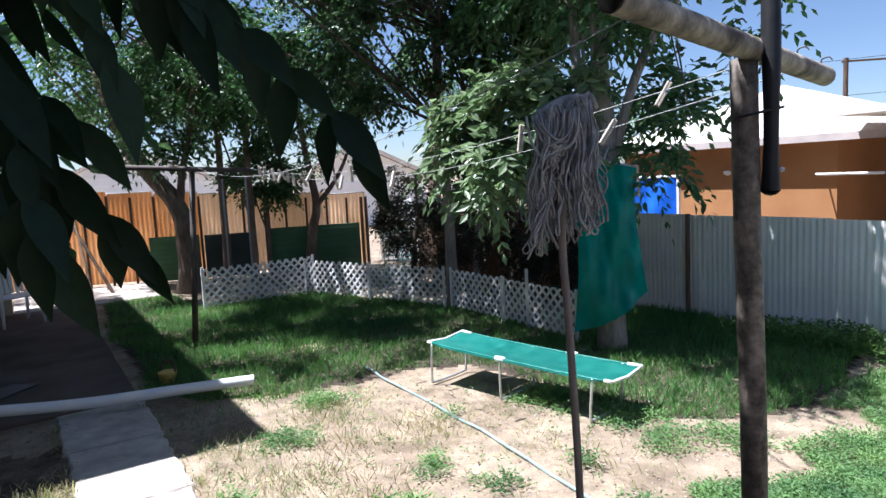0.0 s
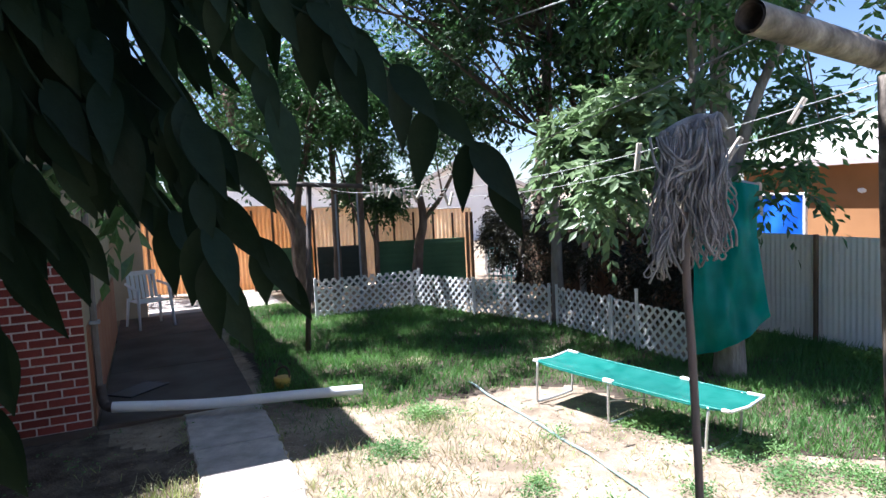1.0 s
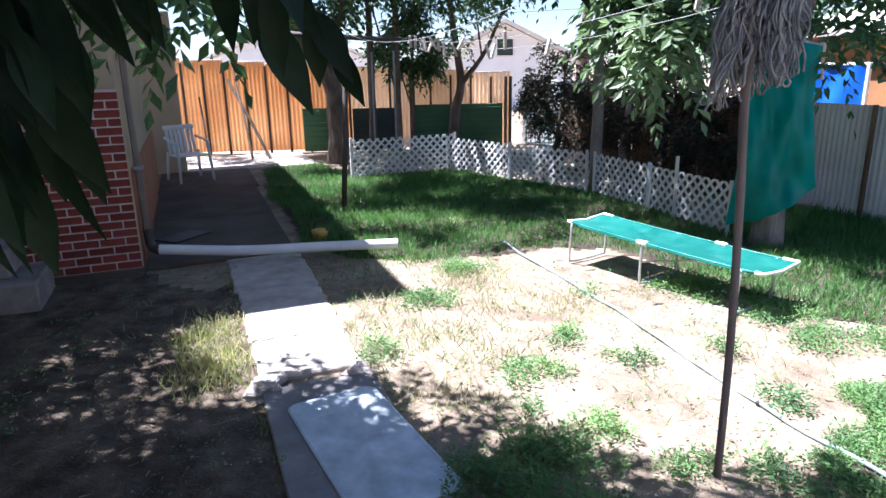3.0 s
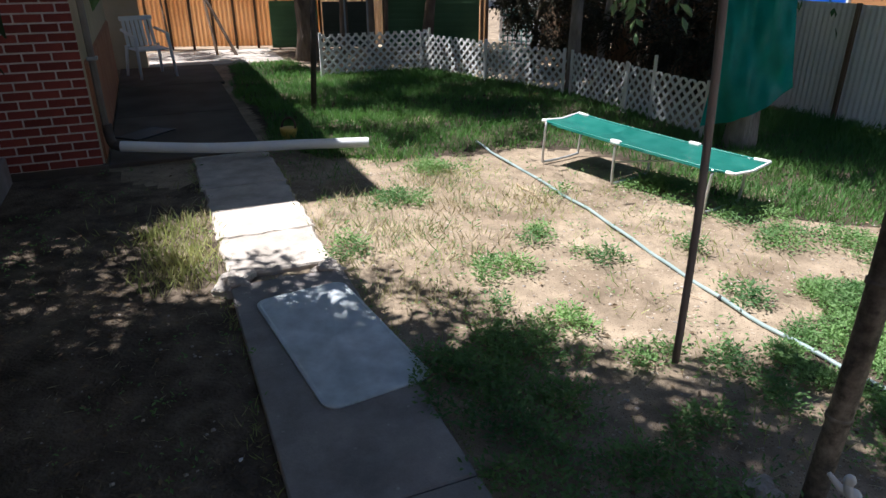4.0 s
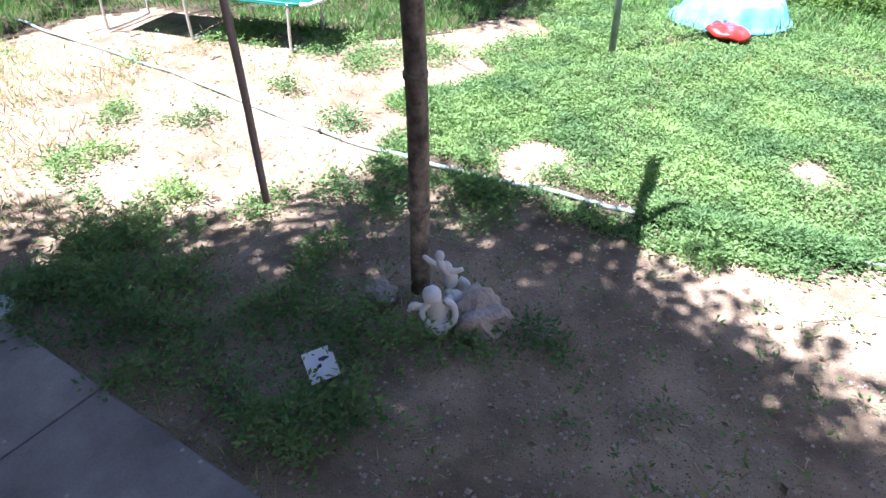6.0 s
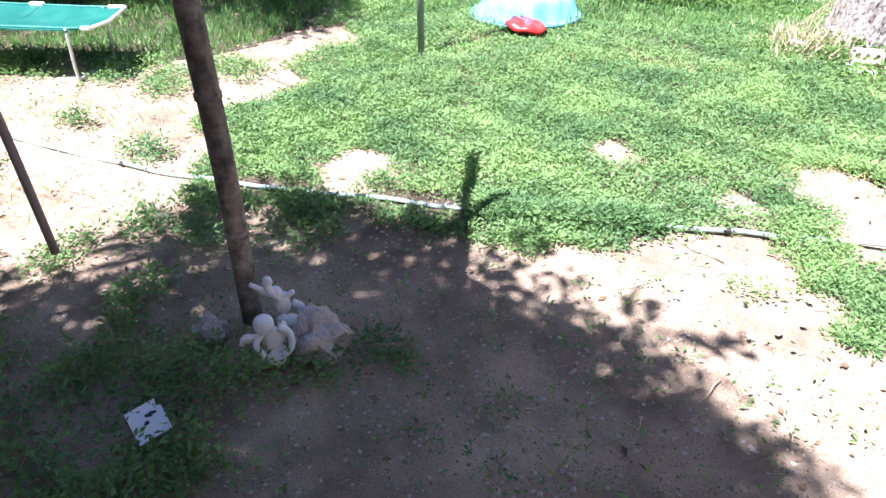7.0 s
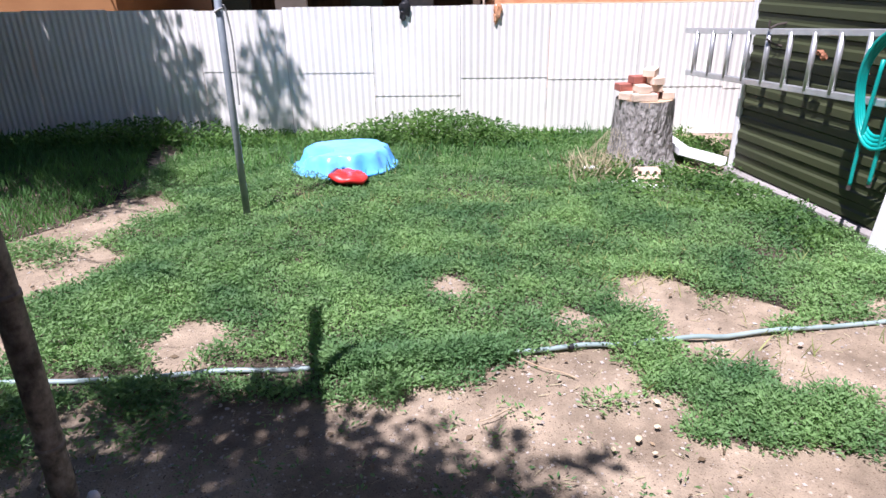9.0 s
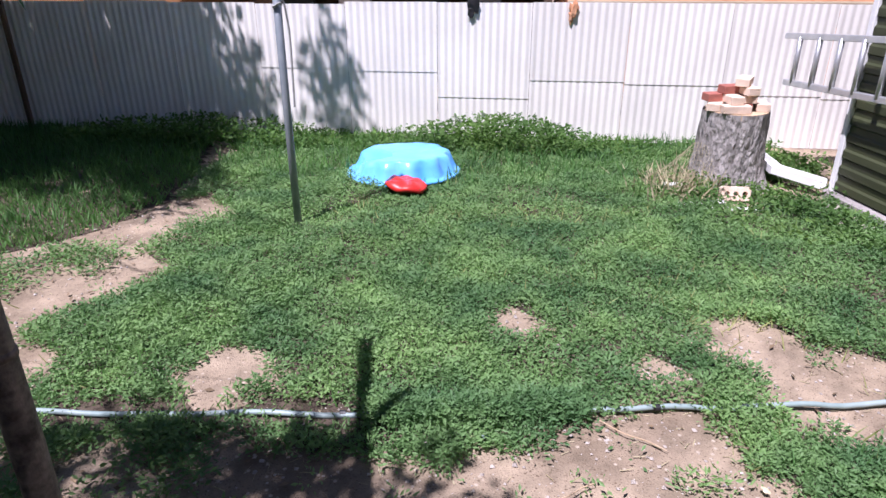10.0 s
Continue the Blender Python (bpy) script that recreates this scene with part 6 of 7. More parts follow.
# the tree over the path, with low hanging leaves
def near_tree():
    rng = np.random.default_rng(41)
    t = thing("walnut_tree", pose(-2.6, -1.3, 0), "overhanging tree with long leaflets, coloured dark as in shade, above the path", "tree")
    inv = Matrix.Translation((2.6, 1.3, 0))
    bm = bmesh.new()
    trunk = curve([(-2.6, -1.3, -0.1), (-2.55, -1.3, 1.4), (-2.3, -1.1, 2.6), (-1.6, -0.6, 3.6)], 5)
    sweep(bm, [inv @ p for p in trunk], [0.17 - 0.005 * i for i in range(len(trunk))], 12)
    part("trunk", bm, BARK, t, smooth=True)
    for line, r in (([(-2.2, -1.0, 2.7), (-1.6, -0.2, 3.0), (-1.05, 0.25, 2.85), (-0.75, 0.45, 2.6)], 0.035), ([(-1.6, -0.6, 3.6), (-0.9, 0.1, 3.75), (-0.35, 0.4, 3.85)], 0.05), ([(-1.6, -0.6, 3.6), (-0.9, -1.0, 3.9), (-0.4, -0.9, 4.0)], 0.05)):
        bm = bmesh.new()
        pts = curve(line, 5)
        sweep(bm, [inv @ p for p in pts], [r * (1 - 0.7 * i / len(pts)) for i in range(len(pts))], 8)
        part("limb", bm, BARK, t, smooth=True)
    clouds = [((-0.55, 0.45, 3.9), (0.62, 0.95, 0.32)), ((-1.7, 0.3, 3.95), (1.2, 1.6, 0.4)), ((-0.95, 1.5, 3.85), (0.6, 0.65, 0.3)), ((-2.0, 1.7, 3.8), (0.75, 0.75, 0.33)), ((-2.75, 1.95, 3.8), (0.6, 0.5, 0.3)),
                         # upper layer near z 5, added out of view to deepen the ground's shade
                         ((-1.1, 0.5, 5.2), (0.6, 0.9, 0.3)), ((-2.25, 0.35, 5.2), (1.15, 1.5, 0.35)), ((-3.85, 0.45, 5.1), (1.25, 1.6, 0.4)), ((-5.2, 0.7, 4.9), (1.25, 1.0, 0.4)), ((-3.3, 1.9, 5.1), (0.5, 0.4, 0.3))]
    clouds += [((-3.3, 0.4, 3.8), (1.3, 1.7, 0.45)), ((-4.7, 0.7, 3.6), (1.3, 1.0, 0.45)), ((-0.38, 0.8, 3.9), (0.28, 0.4, 0.25)), ((-0.7, 1.75, 3.9), (0.3, 0.3, 0.22)), ((-1.2, 1.6, 5.1), (0.3, 0.25, 0.2)), ((-3.25, 2.2, 3.85), (0.4, 0.3, 0.25)), ((-3.75, 2.2, 5.0), (0.35, 0.28, 0.2)), ((-0.55, 2.1, 3.95), (0.22, 0.2, 0.2)), ((-1.0, 0.8, 5.3), (0.4, 0.5, 0.3)), ((-5.35, 2.6, 3.8), (0.75, 0.7, 0.35)), ((-4.9, 1.75, 3.8), (0.8, 0.6, 0.35)), ((-6.3, 3.0, 3.7), (0.8, 0.7, 0.35)), ((-1.5, -1.5, 4.0), (1.2, 0.9, 0.4)), ((-0.55, 2.15, 3.9), (0.36, 0.36, 0.2))]
    clouds += [((-3.3, 2.75, 4.0), (0.45, 0.28, 0.2)), ((-2.14, 2.55, 3.9), (0.45, 0.24, 0.2)), ((-2.6, 2.8, 3.9), (0.4, 0.24, 0.2)), ((-1.74, 2.45, 3.9), (0.35, 0.2, 0.18)),
               ((-0.78, 2.52, 4.1), (0.32, 0.28, 0.2)), ((-1.0, 2.42, 4.3), (0.3, 0.26, 0.2))]
    shift = Vector((-0.16, -0.38, 0))
    ob = crown("crown", [(tuple(Vector(c) + shift), r) for c, r in clouds], rng, 11100, 0.36, 0.125, LEAF, t, 13, 540, spread=0.185)
    ob.matrix_parent_inverse = inv
    # the thin outer edge, which lets the sun through in flecks
    ob = crown("outer_crown", [((-0.45, 1.40, 4.0), (0.42, 0.36, 0.2)), ((-0.34, 1.05, 4.05), (0.34, 0.30, 0.2)), ((-0.12, 0.85, 4.05), (0.2, 0.2, 0.15)), *[((-2.1, 1.85, 4.1), (0.3, 0.32, 0.2))] * 3, *[((-1.42, 1.75, 4.1), (0.26, 0.24, 0.18))] * 2,
                              *[((-4.45, 1.95, 4.1), (0.45, 0.36, 0.2))] * 6, *[((-4.9, 2.35, 4.1), (0.35, 0.2, 0.2))] * 4, *[((-5.45, 2.8, 4.1), (0.45, 0.4, 0.2))] * 4, *[((-3.42, 1.98, 4.1), (0.32, 0.2, 0.18))] * 4,
                              ((-2.0, 2.2, 2.12), (0.34, 0.3, 0.24)), ((-1.72, 2.0, 2.3), (0.3, 0.28, 0.2)), ((-2.35, 2.35, 2.3), (0.3, 0.3, 0.25))], rng, 0, 0.34, 0.12, LEAF, t, 13, 60, spread=0.2, least=11)
    ob.matrix_parent_inverse = inv
    # hanging fronds close by: start, end, pairs of leaflets, leaflet length
    spots = (((-0.36, 0.65, 2.21), (-0.08, 0.81, 1.95), 6, 0.115),
             ((-0.54, 0.48, 2.08), (-0.42, 0.65, 1.79), 5, 0.12),
             ((-0.66, 0.46, 2.19), (-0.51, 0.71, 2.02), 5, 0.115),
             ((-0.48, 0.55, 2.32), (-0.34, 0.76, 2.17), 4, 0.12),
             ((-0.58, 0.28, 2.09), (-0.56, 0.42, 1.94), 5, 0.11),
             ((-0.555, 0.25, 1.98), (-0.53, 0.32, 1.82), 5, 0.11),
             ((-0.575, 0.27, 1.86), (-0.53, 0.3, 1.71), 4, 0.11),
             ((-0.64, 0.47, 2.34), (-0.56, 0.66, 2.26), 4, 0.12))
    spots += (((-0.62, 0.32, 2.23), (-0.59, 0.49, 2.12), 5, 0.11),
             ((-0.71, 0.45, 2.07), (-0.65, 0.62, 1.91), 4, 0.115),
             ((-0.51, 0.2, 1.92), (-0.495, 0.26, 1.77), 4, 0.1),
             ((-0.32, 0.68, 2.37), (-0.15, 0.82, 2.29), 4, 0.11),
             ((-0.44, 0.64, 2.28), (-0.33, 0.64, 2.05), 5, 0.115),
             ((-0.36, 0.72, 2.32), (-0.25, 0.70, 2.12), 5, 0.115),
             ((-0.55, 0.52, 2.24), (-0.46, 0.52, 2.03), 5, 0.115),
             ((-0.37, 0.52, 2.04), (-0.335, 0.50, 1.86), 5, 0.10),
             ((-0.50, 0.20, 1.98), (-0.47, 0.19, 1.70), 5, 0.10),
             ((-0.46, 0.14, 1.95), (-0.44, 0.14, 1.72), 5, 0.10))
    over = Vector((-0.085, -0.02, 0))
    spots = [(Vector(a) + over * (1.0 if a[1] > 0.4 else 0.15), Vector(b) + over * (1.0 if a[1] > 0.4 else 0.15), n, size) for a, b, n, size in spots]
    root = Vector((-0.80, 0.43, 2.6))
    behind = [(Vector(a) + Vector((-0.10 - 0.02 * (k % 3), 0.16, 0.03)), Vector(b) + Vector((-0.06 + 0.03 * (k % 2), 0.20, 0.05 - 0.03 * (k % 3))), n, size * 1.1) for k, (a, b, n, size) in enumerate(spots) if a.x < -0.53 and a.z > 2.0]
    behind += [(Vector(a) + Vector((-0.02, 0.10, 0.13)), Vector(b) + Vector((-0.04, 0.12, 0.15)), n, size) for a, b, n, size in spots[::2] if a.x < -0.53 and a.z > 2.05]
    behind += [(Vector(spots[k][0]) + Vector((-0.05, 0.05, q)), Vector(spots[k][1]) + Vector((-0.04, 0.06, q)), 5, 0.115) for k, q in ((4, 0.06), (5, 0.07), (8, 0.03), (4, -0.05), (8, -0.08))]
    behind += [(Vector(spots[k][0]) + Vector((-0.05, 0.05, q)), Vector(spots[k][1]) + Vector((-0.04, 0.05, q)), 5, 0.105) for k, q in ((16, 0.0), (17, 0.03), (6, 0.02))]
    for k, (a, b, n, size) in enumerate(list(spots) + behind):
        a, b = Vector(a), Vector(b)
        f = new("hanging_frond")
        f.parent = t
        f.matrix_parent_inverse = inv
        stalk = curve([root, a, a.lerp(b, 0.5) + Vector((0, 0, 0.03)), b], 4)
        bm = bmesh.new()
        sweep(bm, stalk, 0.0022, 6)
        part("stalk", bm, LEAF_NEAR_SHADED, f, smooth=True)
        d = (b - a).normalized()
        side = d.cross(Vector((0.45, 0.85, 0.1))).normalized()
        rnd = random.Random(50 + k)
        for i in range(2 * n + 1):
            if 0 < k < 18 and rnd.random() < 0.12:
                continue
            s = min(1.0, (i // 2 + 0.4) / n)
            p = a.lerp(b, s) + Vector((0, 0, 0.03 * 4 * s * (1 - s)))
            sg = 0 if i == 2 * n else (1 if i % 2 else -1)
            way = (d * (0.35 if sg else 1.0) + side * sg * 0.5 + Vector((0, 0, -0.9)) + Vector((rnd.uniform(-.25, .25), rnd.uniform(-.25, .25), rnd.uniform(-.2, .2)))).normalized()
            face = (Vector((0.25, -0.85, 0.3)) + Vector((rnd.uniform(-.5, .5), rnd.uniform(-.4, .4), rnd.uniform(-.4, .4)))).normalized()
            across = way.cross(face).normalized()
            nrm = across.cross(way)
            ln = size * rnd.uniform(0.75, 1.12)
            bm = bmesh.new()
            rows = []
            for j in range(9):
                u = j / 8
                half = 0.185 * ln * (math.sin(math.pi * u ** 0.78) ** 1.05) if 0 < j < 8 else 0.0008
                c = p + way * ln * u + nrm * (-0.10 * ln * u * u) + Vector((0, 0, -0.04 * ln * u * u))
                rows.append([bm.verts.new(c - across * half + nrm * half * 0.35), bm.verts.new(c), bm.verts.new(c + across * half + nrm * half * 0.35)])
            for q, r in zip(rows, rows[1:]):
                bm.faces.new((q[0], q[1], r[1], r[0]))
                bm.faces.new((q[1], q[2], r[2], r[1]))
            part("leaflet", bm, LEAF_NEAR_SHADED, f, smooth=True)


near_tree()


# ---- low plants on the ground ----
CARPET = ((0.80, 2.75), (0.93, 3.3), (1.08, 3.7), (1.40, 3.8), (1.75, 4.0), (1.80, 4.35), (2.3, 4.35), (2.5, 4.7), (2.2, 5.1), (3.6, 6.4), (5.2, 4.9), (6.9, 2.9), (5.9, 1.9), (5.0, 0.6), (4.5, 0.2), (3.7, 0.4), (3.1, 1.0), (2.78, 1.36), (2.5, 1.5), (2.2, 1.45), (1.9, 1.55), (1.7, 1.9), (1.45, 2.15), (1.2, 2.3))
LAWN = ((-2.3, 5.35), (-1.5, 5.75), (-0.6, 6.25), (0.35, 5.5), (0.9, 4.75), (1.5, 4.75), (2.2, 5.0), (3.3, 6.6), (1.1, 9.2), (0.5, 7.2), (-1.0, 9.1), (-3.7, 10.5), (-5.0, 9.4), (-6.2, 10.6), (-7.2, 10.1), (-5.45, 7.8), (-4.4, 6.55), (-3.45, 5.4), (-2.8, 5.2))
TONGUE = ((2.85, 1.3), (3.05, 1.12), (2.98, 0.85), (2.98, 0.55), (3.15, 0.2), (2.75, 0.15), (2.55, 0.55), (2.52, 0.88), (2.66, 1.05))
GREEN = ((-1.73, 5.12, 0.26), (-1.73, 4.29, 0.25), (-0.76, 3.30, 0.21), (-0.56, 3.84, 0.20), (-0.14, 3.73, 0.15), (-0.25, 2.84, 0.19), (0.34, 3.93, 0.10), (0.62, 3.42, 0.12), (-0.60, 2.93, 0.11), (-1.70, 3.32, 0.15),
         (0.16, 2.63, 0.17), (0.56, 2.63, 0.20), (1.12, 2.36, 0.25), (-0.52, 2.24, 0.33), (-0.25, 1.85, 0.26), (0.11, 1.38, 0.20), (0.37, 1.76, 0.18), (0.57, 1.56, 0.14), (0.37, 2.07, 0.15), (1.0, 1.42, 0.12),
         (0.95, 4.30, 0.25), (0.2, 5.15, 0.35), (0.75, 4.75, 0.3), (1.38, 4.29, 0.24), (0.68, 2.5, 0.16), (-0.75, 2.05, 0.2), (2.38, 1.0, 0.10), (-0.6, 4.75, 0.12), (1.38, 4.35, 0.26))
SHADED_GREEN = ((-2.85, 2.78, 0.15), (-0.63, 2.28, 0.27), (-0.34, 1.98, 0.27), (-0.18, 1.70, 0.22), (0.30, 2.00, 0.14), (0.11, 1.85, 0.18), (0.13, 1.46, 0.22), (0.31, 1.32, 0.20), (0.18, 1.24, 0.17), (-0.19, 2.14, 0.22), (-0.37, 2.39, 0.22),
         (-0.54, 2.55, 0.20), (0.55, 1.68, 0.15), (0.34, 1.60, 0.12), (-0.33, 2.57, 0.16), (0.92, 1.48, 0.14), (0.70, 1.53, 0.13), (0.62, 1.60, 0.10))
BARE = ((2.69, 2.12, 0.15), (1.50, 2.72, 0.21), (1.62, 4.10, 0.12), (3.37, 1.27, 0.26), (3.22, 0.90, 0.27), (3.5, 0.85, 0.22), (2.86, 1.44, 0.12), (2.3, 1.3, 0.22), (2.05, 4.6, 0.22))


def patch_density(x, y, spots, soft=0.35):
    d = np.zeros_like(x)
    for cx, cy, r in spots:
        q = np.hypot(x - cx, y - cy) / r
        d = np.maximum(d, np.clip((1.0 - q) / soft, 0, 1))
    return d


def clear_of_hose(x, y):
    """Off the stretch of hose that lies on top of the weeds."""
    k = np.clip(((x - 0.9) * 0.85 + (y - 2.87) * -0.80) / 1.3625, 0, 1)
    return np.hypot(x - 0.9 - 0.85 * k, y - 2.87 + 0.80 * k - 0.03 * np.sin(3.14 * k)) > 0.08


def on_path(x, y):
    w, u = 0.76 * x + 0.65 * y, -0.65 * x + 0.76 * y
    return ((w > 0.13) & (w < 0.73) & (u < 3.4)) | ((w > 0.14) & (w < 0.72) & (u > 3.48)) | ((w > -0.65) & (w < 0.74) & (u > 6.1)) | ((w < -0.6) & (u > 6.0)) | ((u > 12.1) & (w < 1.9))


def scatter(n, x0, x1, y0, y1, rng):
    return rng.uniform(x0, x1, n), rng.uniform(y0, y1, n)


def carpet_mask(x, y):
    wx, wy = x + 0.15 * wobble(x, y, 4.0, 11) + 0.05 * wobble(x, y, 13.0, 61), y + 0.15 * wobble(x, y, 4.0, 12) + 0.05 * wobble(x, y, 13.0, 62)
    m = inside(wx, wy, CARPET) | inside(wx, wy, TONGUE)
    m &= patch_density(x + 0.05 * wobble(x, y, 9.0, 13), y + 0.05 * wobble(x, y, 9.0, 19), BARE, 0.2) < 0.5
    m &= (np.hypot(x - 3.86, y - 4.39) > 0.42) & (np.hypot(x - 5.12, y - 2.2) > 0.16) & (np.hypot((x - 5.65) * 1.6, y - 2.1) > 0.33)
    return m


def sprigs(x, y, rng, height, leaf, per, spread=0.06):
    """Low weeds: short stems with small leaves all round, at each place."""
    n = len(x)
    z = ground_height(x, y)
    B, D, S = [], [], []
    for k in range(per):
        a = rng.uniform(0, 6.283, n)
        r = spread * rng.uniform(0.1, 1.0, n)
        h = height * rng.uniform(0.15, 1.0, n)
        B.append(np.stack([x + r * np.cos(a), y + r * np.sin(a), z + h], 1))
        D.append(np.stack([np.cos(a) + 0.5 * rng.normal(size=n), np.sin(a) + 0.5 * rng.normal(size=n), rng.uniform(-0.1, 0.9, n)], 1))
        S.append(leaf * rng.uniform(0.6, 1.3, n))
    return np.concatenate(B), np.concatenate(D), np.concatenate(S)


BLADE = np.array([(0, 0.035, 0), (0.55, 0.03, -0.02), (1, 0, -0.16), (0.55, -0.03, -0.02), (0, -0.035, 0)])


def blades(x, y, rng, length, lean=0.5, z0=0.0):
    n = len(x)
    a = rng.uniform(0, 6.283, n)
    k = lean * rng.uniform(0.2, 1.2, n)
    d = np.stack([np.cos(a) * k, np.sin(a) * k, np.ones(n)], 1)
    return np.stack([x, y, ground_height(x, y) - 0.004 + z0], 1), d, length * rng.uniform(0.45, 1.2, n)


def stuff(name, v, f, mat, label, cat):
    ob = raw(name, v.tolist(), f.tolist(), mat)
    tagged(ob, label, cat, kind="stuff")


def build_weeds():
    rng = np.random.default_rng(61)
    # the carpet, thickest by the path
    x, y = scatter(115000, 0.6, 7.0, 0.0, 6.6, rng)
    near = np.hypot(x - 0.5, y - 0.2)
    keep = carpet_mask(x, y) & (rng.random(len(x)) < np.clip(3.4 / near, 0.35, 1.0)) & ((0.76 * x + 0.65 * y) < 6.9) & clear_of_hose(x, y)
    thin = 0.72 + 0.4 * wobble(x, y, 3.0, 15)
    keep &= rng.random(len(x)) < np.clip(thin, 0.2, 1)
    x, y = x[keep], y[keep]
    h = 0.02 + 0.065 * np.clip(wobble(x, y, 7, 14) + 0.8, 0, 1.6) / 1.6
    b1, d1, s1 = sprigs(x, y, rng, h, 0.0235, 12, 0.055)
    # weeds grown over the hose
    k = rng.random(900)
    bh, dh, sh = sprigs(1.80 + 0.60 * k + 0.035 * rng.normal(size=900), 2.03 - 0.50 * k + 0.035 * rng.normal(size=900), rng, 0.075, 0.026, 11, 0.05)
    # patches of weeds on the dirt
    x, y = scatter(90000, -2.6, 2.6, 0.8, 5.8, rng)
    dn = patch_density(x + 0.11 * wobble(x, y, 8, 21), y + 0.11 * wobble(x, y, 8, 22), GREEN + SHADED_GREEN, 0.9) * np.clip(0.75 + 0.6 * wobble(x, y, 15, 23), 0.05, 1)
    keep = (rng.random(len(x)) < dn * 0.75) & ~on_path(x, y) & clear_of_hose(x, y) & (np.hypot(x - 0.278, y - 1.512) > 0.085)
    x, y = x[keep], y[keep]
    b2, d2, s2 = sprigs(x, y, rng, 0.04 + 0.085 * dn[keep], 0.027, 9)
    # thin weeds on the dark soil and over the dirt
    x, y = scatter(9000, -4.5, 2.4, -0.5, 5.6, rng)
    w = 0.76 * x + 0.65 * y
    keep = ~on_path(x, y) & (rng.random(len(x)) < np.where(w < 0.1, 0.03 + 0.16 * wobble(x, y, 3, 24), 0.08 + 0.12 * wobble(x, y, 5, 25) + 0.22 * ((x > 0.2) & (x < 1.9) & (y < 2.0))))
    x, y = x[keep], y[keep]
    b3, d3, s3 = sprigs(x, y, rng, 0.05, 0.025, 8, 0.05)
    v, f = leaf_cloud(np.concatenate([b1, b2, b3, bh]), np.concatenate([d1, d2, d3, dh]), np.concatenate([s1, s2, s3, sh]), rng, 1.0, 1.2)
    stuff("weed_carpet", v, f, WEED, "low green weeds spreading over the dirt", "weeds")


def build_grass():
    rng = np.random.default_rng(62)
    x, y = scatter(170000, -7.4, 3.6, 4.5, 10.8, rng)
    wx, wy = x + 0.14 * wobble(x, y, 3, 16), y + 0.14 * wobble(x, y, 3, 17)
    keep = inside(wx, wy, LAWN) & ~on_path(x, y) & (rng.random(len(x)) < np.clip(0.75 + 0.45 * wobble(x, y, 2.5, 18), 0.15, 1))
    x, y = x[keep], y[keep]
    b1, d1, s1 = blades(x, y, rng, 0.105, 0.8)
    # along the fence and the carpet's far side
    x, y = scatter(70000, 1.0, 7.0, 1.0, 8.4, rng)
    w = 0.76 * x + 0.65 * y
    keep = (np.hypot(x - 3.86, y - 4.39) > 0.42) & (w > 5.2) & (w < 6.88) & (rng.random(len(x)) < np.clip((w - 5.2) / 1.2, 0.0, 1) * 0.55) & (carpet_mask(x, y) | inside(x, y, LAWN))
    x, y = x[keep], y[keep]
    b2, d2, s2 = blades(x, y, rng, 0.15, 0.6)
    # sparse blades among the weeds of the carpet
    x, y = scatter(26000, 0.8, 6.5, 0.2, 6.4, rng)
    keep = carpet_mask(x, y) & (rng.random(len(x)) < 0.4)
    x, y = x[keep], y[keep]
    b3, d3, s3 = blades(x, y, rng, 0.085, 0.9)
    # thin grass by the path's far stretch
    x, y = scatter(30000, -4.2, -1.0, 3.4, 6.2, rng)
    w = 0.76 * x + 0.65 * y
    dn = patch_density(x, y, ((-2.0, 4.2, 0.5), (-1.5, 3.7, 0.5), (-1.6, 4.9, 0.45), (-2.6, 4.8, 0.45), (-3.2, 5.5, 0.5), (-2.35, 5.2, 0.4)), 0.8)
    keep = (rng.random(len(x)) < dn * 0.22) & ~on_path(x, y)
    x, y = x[keep], y[keep]
    b4, d4, s4 = blades(x, y, rng, 0.07, 1.0)
    B, D, S = (np.concatenate(k) for k in ((b1, b2, b3, b4), (d1, d2, d3, d4), (s1, s2, s3, s4)))
    v, f = leaf_cloud(B, D, S, rng, 1.0, 1.6, BLADE)
    stuff("lawn_grass", v, f, GRASS, "uneven green lawn grass", "grass")
    # short pale grass over the dirt
    x, y = scatter(60000, -3.9, 1.6, 2.0, 5.9, rng)
    w = 0.76 * x + 0.65 * y
    k = np.clip(0.22 + 0.75 * wobble(x, y, 2.4, 41) + 0.35 * wobble(x, y, 9.0, 42), 0, 1) * np.clip((1.3 - x) / 1.6, 0, 1) * np.where(w < 0.12, 0.3 * (y > 2.75), 1.0) * (w > -0.8)
    keep = (rng.random(len(x)) < 0.30 * k) & ~on_path(x, y)
    x, y = x[keep], y[keep]
    b, d, s = blades(x, y, rng, 0.075, 1.2)
    # blades leaning over the edges of the path
    ue = rng.uniform(-0.8, 6.1, 2600)
    we = np.where(rng.random(2600) < 0.5, 0.09 - np.abs(rng.normal(size=2600)) * 0.03, 0.77 + np.abs(rng.normal(size=2600)) * 0.03)
    xe, ye = 0.76 * we - 0.65 * ue, 0.65 * we + 0.76 * ue
    keep = rng.random(2600) < np.clip(0.35 + 0.9 * wobble(xe, ye, 5.0, 45), 0.02, 1)
    be, de, se = blades(xe[keep], ye[keep], rng, 0.06, 1.3)
    xc, yc = scatter(30000, 1.2, 6.6, 0.2, 4.6, rng)
    k = np.clip(-0.1 + 0.7 * wobble(xc, yc, 1.6, 43) + 0.5 * wobble(xc, yc, 6.0, 44) + 0.12 * (xc - 3.2), 0, 1)
    keep = (rng.random(len(xc)) < 0.5 * k) & ((0.76 * xc + 0.65 * yc) < 6.8)
    bc, dc, sc = blades(xc[keep], yc[keep], rng, 0.10, 1.0)
